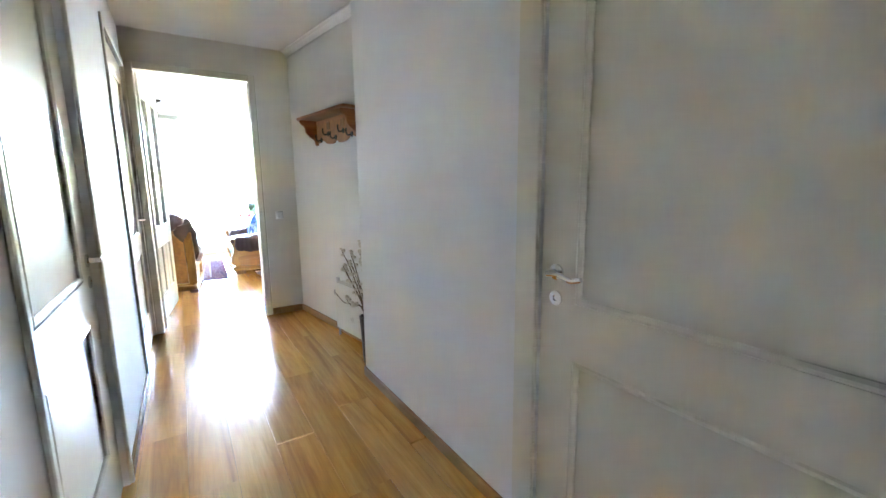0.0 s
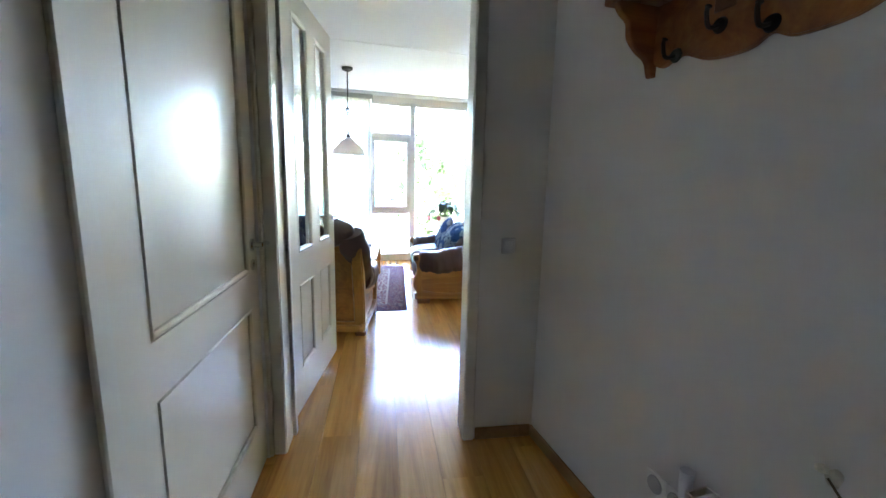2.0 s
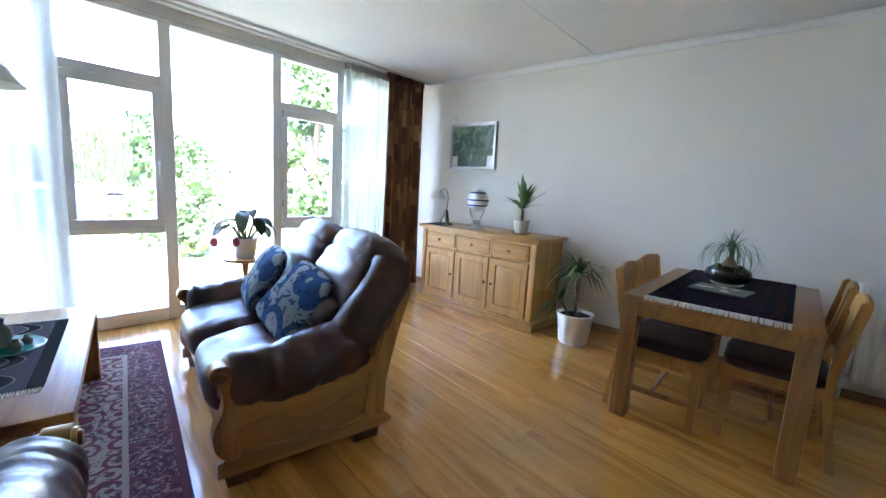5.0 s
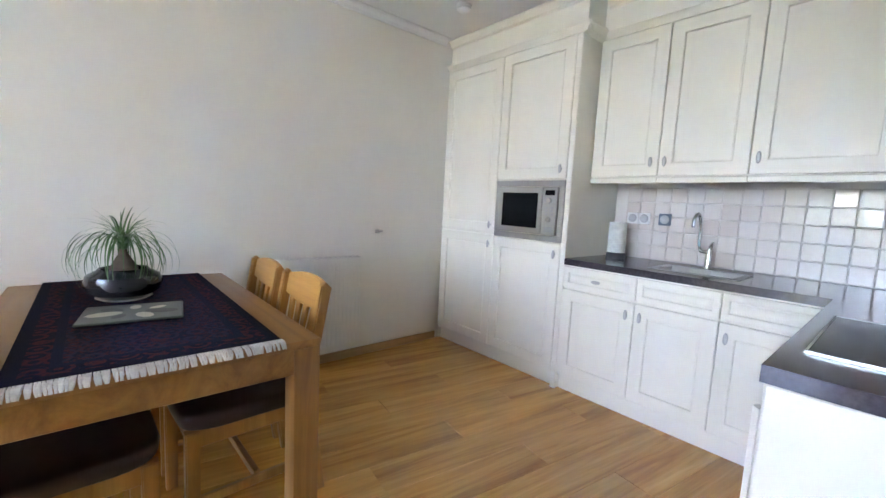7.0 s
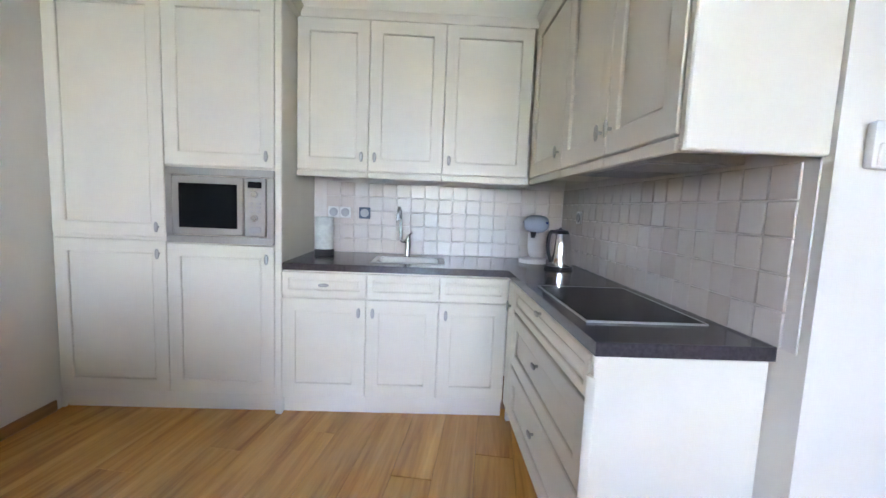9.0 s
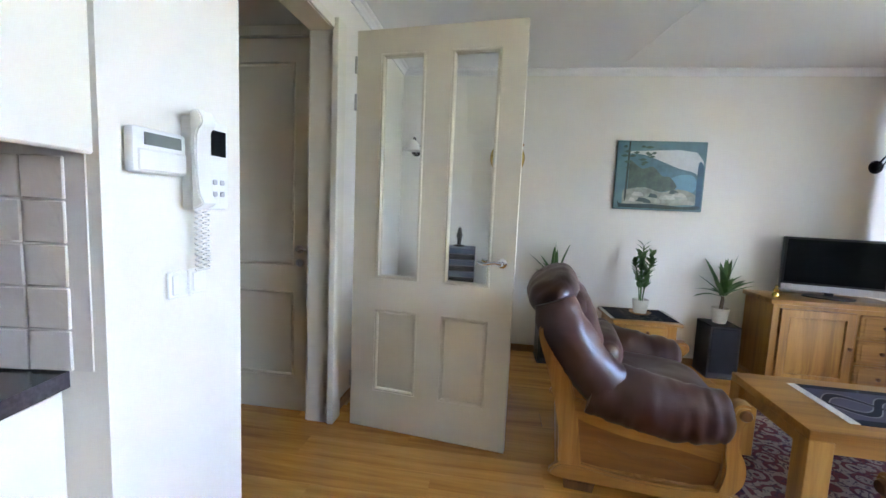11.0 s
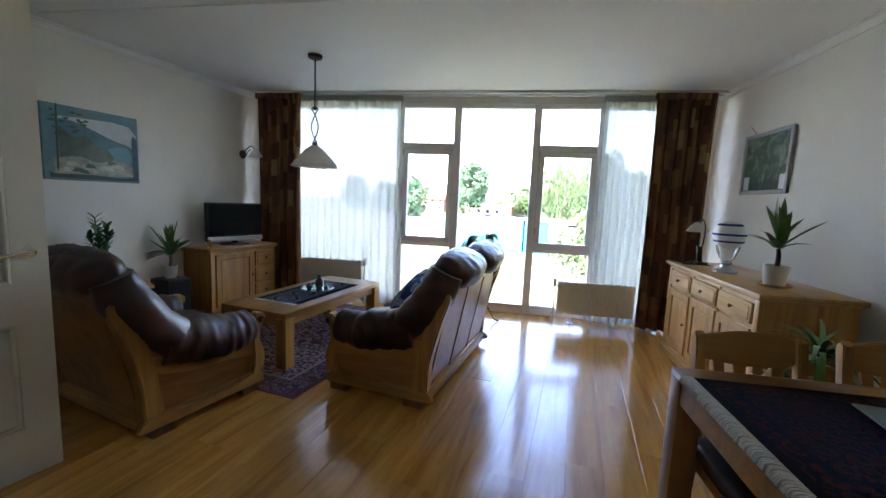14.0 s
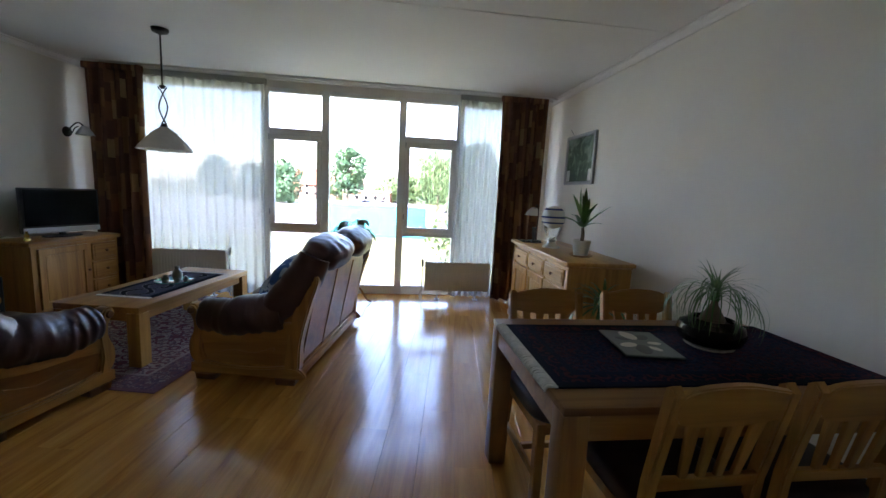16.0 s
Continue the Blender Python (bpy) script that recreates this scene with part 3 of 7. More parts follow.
# curtain rail
for y in (9.75, 9.87):
    solid("curtain_rail", box(1.50, XR - 0.03, y - 0.015, y + 0.015, CEIL - 0.028, CEIL - 0.001, 0.003), M["white"], "white curtain rail along the ceiling", "curtain rail")


def hanging(name, label, x0, x1, y, z0, z1, mat, folds, amp, seed, thick):
    """A pleated cloth with folds that loosen towards the hem."""
    rng = random.Random(seed)
    t = thing(name, label, "curtain", pose((x0 + x1) / 2, y, 0))
    w = x1 - x0
    nx, nz = folds * 10, 14
    ph = [rng.uniform(0, 6.28) for _ in range(4)]
    def fold_y(s, zt):
        a = amp * (0.55 + 0.45 * zt)
        return a * math.sin(2 * math.pi * folds * s + 0.9 * math.sin(5 * s + ph[0])) + amp * 0.4 * math.sin(2 * math.pi * folds * 0.37 * s + ph[1] + zt)
    bm = B()
    grid = []
    for j in range(nz + 1):
        zt = 1 - j / nz
        row = []
        for i in range(nx + 1):
            s = i / nx
            row.append(bm.verts.new(((s - 0.5) * w * (1 - 0.03 * math.sin(3 * (1 - zt))), fold_y(s, 1 - zt), z0 + (z1 - z0) * zt)))
        grid.append(row)
    for a, c in zip(grid, grid[1:]):
        for i in range(nx):
            bm.faces.new((a[i], a[i + 1], c[i + 1], c[i]))
    ob = part("cloth", bm, mat, t, "", 80)
    if thick:
        sm = ob.modifiers.new("thickness", "SOLIDIFY")
        sm.thickness = thick
    part("header_tape", box(-w / 2, w / 2, -0.022, 0.022, z1 - 0.06, z1 + 0.004, 0.004), mat, t, "gathered heading")


hanging("sheer_curtain", "white sheer voile curtain hanging to the floor", 2.0, 3.36, 9.87, 0.02, 2.57, M["sheer"], 13, 0.028, 2, 0)
hanging("sheer_curtain", "narrow white sheer voile curtain hanging to the floor", 5.66, 6.40, 9.87, 0.02, 2.57, M["sheer"], 9, 0.028, 3, 0)
hanging("drape", "brown and rust patchwork drape, drawn aside", 1.50, 2.10, 9.75, 0.02, 2.57, M["drape"], 5, 0.055, 4, 0.004)
hanging("drape", "brown and gold patchwork drape, drawn aside", 6.15, 6.74, 9.75, 0.02, 2.57, M["drape"], 5, 0.055, 5, 0.004)


# ---- radiators ----
def radiator(m, w, z0, z1, label, feet=True, valve=-1):
    t = thing("radiator", label, "radiator", m, "radiators")
    bm = B()
    n = int(w / 0.033)
    prof = []
    for k in range(n + 1):
        x = -w / 2 + w * k / n
        prof += [(x, -0.0605), (x + w / n * 0.35, -0.064), (x + w / n * 0.65, -0.064)] if k < n else [(x, -0.0605)]
    prof += [(w / 2, -0.035), (-w / 2, -0.035)]
    prism(bm, prof, 2, z0 + 0.02, z1 - 0.03)
    part("front_panel", bm, M["radiator"], t, "", 20)
    part("back_panel", box(-w / 2, w / 2, -0.002, 0.012, z0 + 0.02, z1 - 0.03, 0.004), M["radiator"], t)
    bm = B()
    for a, c in ((-0.066, -0.06), (0.008, 0.014)):
        bx(bm, -w / 2, w / 2, a, c, z1 - 0.03, z1)
    for k in range(int(w / 0.04)):
        x = -w / 2 + 0.02 + k * 0.04
        bx(bm, x, x + 0.022, -0.06, 0.008, z1 - 0.008, z1 - 0.003)
    part("top_grille", bm, M["radiator"], t)
    for s in (-1, 1):
        part("side_cover", box(s * w / 2 - 0.003, s * w / 2 + 0.003, -0.064, 0.012, z0 + 0.02, z1, 0.001), M["radiator"], t)
    x = valve * (w / 2 + 0.035)
    part("valve", tube(tube(B(), [(x, -0.025, z1 - 0.06), (x, -0.025, z1 + 0.03)], [0.016, 0.02], 10), [(x, -0.025, z1 - 0.05), (x - valve * 0.035, -0.025, z1 - 0.05)], 0.01, 8), M["white"], t, "white thermostatic valve")
    part("pipe", tube(B(), [(x, -0.025, 0.0), (x, -0.025, z1 - 0.06)], 0.0075, 8), M["steel"], t)
    part("pipe", tube(B(), curve_pts([(x + valve * 0.02, -0.01, 0.0), (x + valve * 0.02, -0.01, z0), (x - valve * 0.035, -0.01, z0 + 0.05)], 4), 0.0075, 8), M["steel"], t)
    if feet:
        for s in (-0.3, 0.3):
            part("foot", bx(box(s * w - 0.008, s * w + 0.008, -0.03, 0.0, 0.0, z0 + 0.05), s * w - 0.03, s * w + 0.03, -0.05, 0.02, 0.0, 0.008, 0.002), M["white"], t)
    else:
        for s in (-0.35, 0.35):
            part("bracket", box(s * w - 0.015, s * w + 0.015, 0.012, 0.034, z0 + 0.06, z1 - 0.06), M["white"], t)


radiator(pose(2.52, 9.79, 0), 0.80, 0.19, 0.56, "low cream panel radiator standing before the sheer curtain", True, 1)
radiator(pose(5.715, 9.79, 0), 0.83, 0.10, 0.49, "low cream panel radiator standing before the window", True, -1)
radiator(pose(XR - 0.034, 5.20, 0, 0, 0, -90), 0.70, 0.13, 0.80, "tall white panel radiator on the wall behind the table", False, -1)
radiator(pose(HN - 0.034, 3.90, 0, 0, 0, -90), 0.56, 0.07, 0.49, "small white panel radiator on the hall wall", False, -1)


# ---- doors ----
def lever(parent, x, y, z, side, away, keyed=True):
    """Lever handle on a rose, on the face towards side (-1 or +1 along y), pointing along away."""
    h = part("door_handle", lathe(B(), [(0, 0), (0.026, 0), (0.026, 0.007), (0.012, 0.01), (0.011, 0.045), (0, 0.045)], 18), M["chrome"], parent, "satin chrome lever handle")
    h.matrix_basis = Matrix.Translation((x, y, z)) @ Matrix.Rotation(radians(-90 * side), 4, "X")
    yy = y + side * 0.045
    part("lever", tube(B(), curve_pts([(x, yy, z), (x + away * 0.04, yy, z + 0.004), (x + away * 0.09, yy, z - 0.006), (x + away * 0.125, yy - side * 0.004, z + 0.002)], 5), 0.0085, 8), M["chrome"], parent)
    if keyed:
        e = part("keyhole", lathe(B(), [(0, 0), (0.024, 0), (0.024, 0.006), (0.01, 0.007), (0.009, 0.003), (0, 0.003)], 18), M["chrome"], parent)
        e.matrix_basis = Matrix.Translation((x, y, z - 0.085)) @ Matrix.Rotation(radians(-90 * side), 4, "X")


def panel_door(name, label, m, w, cells, glazed=(), handle_z=1.05, keyed=True, group="", away=-1):
    """A leaf from the hinge at x = 0 to w, 4 cm thick, with sunk panels or panes in the cells (x0, x1, z0, z1)."""
    t = thing(name, label, "door", m, group)
    xs = sorted({0.0, w} | {v for c in cells for v in c[:2]})
    zs = sorted({0.008, DOOR - 0.004} | {v for c in cells for v in c[2:]})
    bm = B()
    for a, c in zip(xs, xs[1:]):
        run = None
        for e, f in zip(zs, zs[1:]):
            hole = any(k[0] - 1e-6 <= a and c <= k[1] + 1e-6 and k[2] - 1e-6 <= e and f <= k[3] + 1e-6 for k in cells)
            if not hole:
                run = (run[0], f) if run else (e, f)
            if run and (hole or f == zs[-1]):
                bx(bm, a, c, -0.02, 0.02, run[0], run[1])
                run = None
    bmesh.ops.remove_doubles(bm, verts=bm.verts, dist=1e-4)
    part("leaf", bm, M["door"], t)
    for i, (a, c, e, f) in enumerate(cells):
        for yy in (-1, 1):
            part("beading", ring(B(), a, c, e, f, 0.02, yy * 0.0225, yy * 0.006, 0.007), M["door"], t)
        if i in glazed:
            part("pane", box(a + 0.002, c - 0.002, -0.003, 0.003, e + 0.002, f - 0.002), M["glass"], t, "clear glass pane").visible_shadow = False
        else:
            part("panel", box(a, c, -0.007, 0.007, e, f), M["door"], t)
    lever(t, w - 0.065, -0.02, handle_z, -1, away, keyed)
    lever(t, w - 0.065, 0.02, handle_z, 1, -1, keyed)
    for z in (0.25, 1.85, 2.05):
        part("hinge", tube(B(), [(-0.004, -0.022, z), (-0.004, -0.022, z + 0.09)], 0.008, 8), M["steel"], t)
    return t


_a = 74.0
panel_door("glazed_door", "cream panelled door with two tall glass panes, open", pose(2.364, 5.626, 0, 0, 0, _a), 0.93,
           [(0.145, 0.405, 0.91, 2.15), (0.545, 0.805, 0.91, 2.15), (0.145, 0.405, 0.24, 0.73), (0.545, 0.805, 0.24, 0.73)], (0, 1), 1.05, False)
solid("door_post", box(OX0 - 0.085, OX0 + 0.03, YD + WTH + 0.001, YD + WTH + 0.04, 0, DOOR + 0.06, 0.004), M["frame_paint"], "cream painted post carrying the glazed door", "door frame", "structure", HALL)
panel_door("panel_door", "closed cream two-panel door beside the doorway", HALL @ pose(HW - 0.0325, D2[0] + 0.002, 0, 0, 0, 90), 1.006,
           [(0.165, 0.905, 0.925, 2.14), (0.165, 0.905, 0.225, 0.775)], handle_z=1.04, group="hall doors", away=1)
panel_door("panel_door", "closed cream two-panel door in the hall wall", HALL @ pose(HW - 0.045, D1[0] + 0.002, 0, 0, 0, 90), 0.936,
           [(0.15, 0.77, 0.965, 2.14), (0.15, 0.77, 0.25, 0.80)], handle_z=1.03, group="hall doors", away=1)
panel_door("panel_door", "closed cream two-panel door near the hall end", HALL @ pose(HE + 0.0325, D3[0] + 0.002, 0, 0, 0, 90), 0.966,
           [(0.14, 0.83, 0.94, 2.14), (0.14, 0.83, 0.2, 0.755)], handle_z=1.03, group="hall doors")


def casing(name, label, m, w, deep, wide=0.07):
    """A painted frame round an opening of that width; x along the opening, y through the wall."""
    t = thing(name, label, "door frame", m, kind="structure")
    part("jamb", box(-0.012, 0.0, -deep / 2, deep / 2, 0, DOOR), M["frame_paint"], t)
    part("jamb", box(w, w + 0.012, -deep / 2, deep / 2, 0, DOOR), M["frame_paint"], t)
    part("lintel", box(-0.012, w + 0.012, -deep / 2, deep / 2, DOOR, DOOR + 0.028), M["frame_paint"], t)
    for s in (-1, 1):
        y0, y1 = sorted((s * deep / 2, s * (deep / 2 + 0.014)))
        part("architrave", box(-wide, -0.002, y0, y1, 0, DOOR + wide, 0.004), M["frame_paint"], t)
        part("architrave", box(w + 0.002, w + wide, y0, y1, 0, DOOR + wide, 0.004), M["frame_paint"], t)
        part("architrave", box(-0.002, w + 0.002, y0, y1, DOOR + 0.002, DOOR + wide, 0.004), M["frame_paint"], t)


casing("door_frame_1", "cream painted frame of the living room doorway", HALL @ pose(OX0 + 0.012, YD + WTH / 2, 0), OX1 - OX0 - 0.024, WTH + 0.002, 0.055)
casing("door_frame_2", "cream painted frame of a hall door", HALL @ pose(HW - 0.05, D2[0], 0, 0, 0, 90), D2[1] - D2[0], 0.102, 0.06)
casing("door_frame_3", "cream painted frame of a hall door", HALL @ pose(HW - 0.05, D1[0], 0, 0, 0, 90), D1[1] - D1[0], 0.102, 0.03)
casing("door_frame_4", "cream painted frame of the near hall door", HALL @ pose(HE + 0.10, D3[0], 0, 0, 0, 90), D3[1] - D3[0], 0.202, 0.10)


# ---- skirting and cornice ----
def skirting(x0, x1, y0, y1, tall=0.065, m=None):
    return solid("baseboard", box(x0, x1, y0, y1, 0.0, tall, 0.004), M["skirting"], "honey wood skirting board", "skirting", "structure", m)


solid("baseboard", box(0, 0.014, -2.6, 2.0, 0.0, 0.065, 0.004), M["skirting"], "honey wood skirting board", "skirting", "structure", WALLW)
skirting(XR - 0.014, XR, 4.02, YW)
skirting(0.76, OX0 - 0.09, YD + WTH, YD + WTH + 0.014, m=HALL)
skirting(0.0, 0.40, -0.014, 0.0, m=PIER)
skirting(HN - 0.014, HN, 3.20, _h1.y - 0.005)
skirting(OX1 + 0.05, HN + 0.02, YD - 0.014, YD, m=HALL)
skirting(HE + 0.001, HE + 0.25, BE, BE + 0.014, m=HALL)
skirting(HE - 0.014, HE, D3[1] + 0.1, BE, m=HALL)
for a, c in ((HS, D1[0] - 0.06), (D1[1] + 0.06, D2[0] - 0.06)):
    skirting(HW, HW + 0.014, a, c, m=HALL)


def cornice(length, m):
    """A coved strip under the ceiling, along +y from the wall plane x = 0 into the room at +x."""
    prof = [(-0.004, CEIL - 0.055), (0.012, CEIL - 0.055), (0.018, CEIL - 0.034), (0.034, CEIL - 0.016), (0.055, CEIL - 0.010), (0.055, CEIL + 0.004), (-0.004, CEIL + 0.004)]
    return solid("trim", prism(B(), prof, 1, 0, length), M["ceiling"], "white coved cornice under the ceiling", "cornice", "structure", m, 25)


cornice(4.6, WALLW @ pose(0, -2.6, 0))
cornice(YW - 4.04, pose(XR, YW, 0, 0, 0, 180))
cornice(2.6, HALL @ pose(OX1 + 0.05, YD + WTH, 0, 0, 0, 90))
cornice(0.47, PIER @ pose(0, 0, 0, 0, 0, -90))
cornice(_h1.y - 3.25, pose(HN, _h1.y, 0, 0, 0, 180))
solid("trim", box(1.2, XR - 0.05, 7.60, 7.612, CEIL - 0.0035, CEIL), M["ceiling"], "thin painted seam across the ceiling", "seam", "structure")

# ---- small makers ----
def knob(parent, x, y, z, mat, r=0.014):
    return part("knob", lathe(B(), [(0.005, 0), (0.005, 0.012), (r, 0.016), (r, 0.024), (0.006, 0.03), (0, 0.03)], 12), mat, parent), Matrix.Translation((x, y, z)) @ Matrix.Rotation(radians(90), 4, "X")


def put(ob_m):
    ob, m = ob_m
    ob.matrix_basis = m
    return ob


def raised_door(parent, x0, x1, z0, z1, y, mat, name="door", knob_at=None, knob_mat=None, rail=0.06):
    """A framed door with a raised panel, its face towards -y."""
    d = part(name, ring(B(), x0, x1, z0, z1, rail, y - 0.021, y, 0.004), mat, parent)
    bm = B()
    a, c, e, f = x0 + rail, x1 - rail, z0 + rail, z1 - rail
    bx(bm, a, c, y - 0.008, y - 0.001, e, f)
    g, s = 0.010, min(0.034, (c - a) * 0.2, (f - e) * 0.22)
    low = [bm.verts.new((px, y - 0.007, pz)) for px, pz in ((a + g, e + g), (c - g, e + g), (c - g, f - g), (a + g, f - g))]
    mid = [bm.verts.new((px, y - 0.011, pz)) for px, pz in ((a + g, e + g), (c - g, e + g), (c - g, f - g), (a + g, f - g))]
    top = [bm.verts.new((px, y - 0.019, pz)) for px, pz in ((a + g + s, e + g + s), (c - g - s, e + g + s), (c - g - s, f - g - s), (a + g + s, f - g - s))]
    for lo, hi in ((low, mid), (mid, top)):
        for k in range(4):
            bm.faces.new((lo[k], lo[(k + 1) % 4], hi[(k + 1) % 4], hi[k]))
    bm.faces.new(top)
    bm.faces.new(low[::-1])
    part("panel", bm, mat, d)
    if knob_at:
        put(knob(d, knob_at[0], y - 0.021, knob_at[1], knob_mat or M["oak_dark"]))
    return d


def drawer_front(parent, x0, x1, z0, z1, y, mat, knob_mat=None):
    bm = box(x0, x1, y - 0.02, y, z0, z1, 0.006)
    d = part("drawer", bm, mat, parent)
    part("panel", box(x0 + 0.022, x1 - 0.022, y - 0.026, y - 0.018, z0 + 0.022, z1 - 0.022, 0.004), mat, d)
    put(knob(d, (x0 + x1) / 2, y - 0.026, (z0 + z1) / 2, knob_mat or M["oak_dark"]))
    return d


def leaf_mesh(name, length, width, droop, mat, n=6, fold=0.25):
    """One arching blade along +x."""
    bm = B()
    rows = []
    for i in range(n + 1):
        t = i / n
        x = length * t * (1 - 0.18 * droop * t)
        z = length * (0.35 * t * (1 - droop) - 0.75 * droop * t * t)
        w = width * 0.5 * (math.sin(math.pi * (0.12 + 0.88 * t)) ** 0.7) if t < 1 else 0.0006
        rows.append([bm.verts.new((x, -w, z + fold * w)), bm.verts.new((x, 0, z)), bm.verts.new((x, w, z + fold * w))])
    for a, c in zip(rows, rows[1:]):
        bm.faces.new((a[0], a[1], c[1], c[0]))
        bm.faces.new((a[1], a[2], c[2], c[1]))
    return mesh_of(name, bm, mat, 80)


def arch_leaf(name, length, width, start, bend, mat, n=12):
    """A thin blade that rises at the start angle and bends over."""
    bm = B()
    rows, x, z = [], 0.0, 0.0
    for i in range(n + 1):
        t = i / n
        w = width * 0.5 * (1 - t ** 3) + 0.0005
        rows.append([bm.verts.new((x, -w, z)), bm.verts.new((x, w, z))])
        el = radians(start - bend * t ** 0.8)
        x += length / n * math.cos(el)
        z += length / n * math.sin(el)
    for a, c in zip(rows, rows[1:]):
        bm.faces.new((a[0], a[1], c[1], c[0]))
    return mesh_of(name, bm, mat, 80)


def tuft(parent, at, count, meshes, rng, lift=(10, 75), spread=0.02, name="leaf"):
    """Leaves round a crown, outer ones lower."""
    for i in range(count):
        t = i / max(count - 1, 1)
        el = lift[1] + (lift[0] - lift[1]) * t + rng.uniform(-8, 8)
        az = i * 137.5 + rng.uniform(-15, 15)
        ob = new(name, meshes[i % len(meshes)])
        ob.parent = parent
        s = rng.uniform(0.8, 1.1)
        ob.matrix_basis = Matrix.Translation(Vector(at) + Vector((rng.uniform(-spread, spread), rng.uniform(-spread, spread), spread * (1 - t)))) @ Matrix.Rotation(radians(az), 4, "Z") @ Matrix.Rotation(radians(-el), 4, "Y") @ Matrix.Scale(s, 4)


def pot_parts(parent, r, h, mat, saucer=False):
    part("pot", lathe(B(), [(0, 0.001), (r * 0.74, 0.001), (r * 0.8, 0.012), (r, h - 0.015), (r * 1.03, h), (r * 0.93, h), (r * 0.88, h - 0.03), (0, h - 0.03)], 28), mat, parent)
    part("soil", lathe(B(), [(0, h - 0.022), (r * 0.9, h - 0.026), (r * 0.9, h - 0.04), (0, h - 0.04)], 20), M["soil"], parent)
    if saucer:
        part("saucer", lathe(B(), [(0, 0), (r * 1.15, 0), (r * 1.35, 0.012), (r * 1.3, 0.015), (r * 1.1, 0.006), (0, 0.006)], 28), M["oak"], parent)


LEAF_YUCCA = [leaf_mesh("yucca_leaf", l, 0.036, d, M["leaf"]) for l, d in ((0.26, 0.1), (0.22, 0.25), (0.2, 0.45))]
LEAF_PALM = [arch_leaf("palm_leaf", l, 0.020, a, d, M["leaf"]) for l, a, d in ((0.30, 75, 130), (0.34, 60, 125), (0.26, 85, 90), (0.32, 40, 110), (0.28, 20, 90))]
LEAF_GRASS = [arch_leaf("grass_leaf", l, 0.006, a, d, M["leaf_pale"]) for l, a, d in ((0.30, 80, 190), (0.34, 65, 180), (0.24, 88, 120), (0.36, 75, 215), (0.28, 45, 160), (0.20, 85, 60))]
LEAF_ZAMIO = [leaf_mesh("glossy_leaf", 0.085, 0.034, 0.2, M["leaf"], 5)]
LEAF_BROAD = [leaf_mesh("broad_leaf", l, 0.11, d, M["leaf_dark"], 6, 0.35) for l, d in ((0.19, 0.5), (0.22, 0.8))]


# ---- oak and leather seats ----
def crease(bm, amp, scale, seed=0.0):
    """Soft folds in stuffed leather; scale gives the fold spacing along each axis."""
    bm.normal_update()
    moves = []
    for v in bm.verts:
        q = Vector((v.co.x * scale[0], v.co.y * scale[1], v.co.z * scale[2])) + Vector((seed, seed * 1.7, seed * 0.3))
        f = noise.noise(q)
        g = noise.noise(q * 2.3)
        moves.append(v.normal * amp * (f + 0.5 * g - 1.2 * max(0.0, 0.12 - abs(f))))
    for v, d in zip(bm.verts, moves):
        v.co += d
    return bm


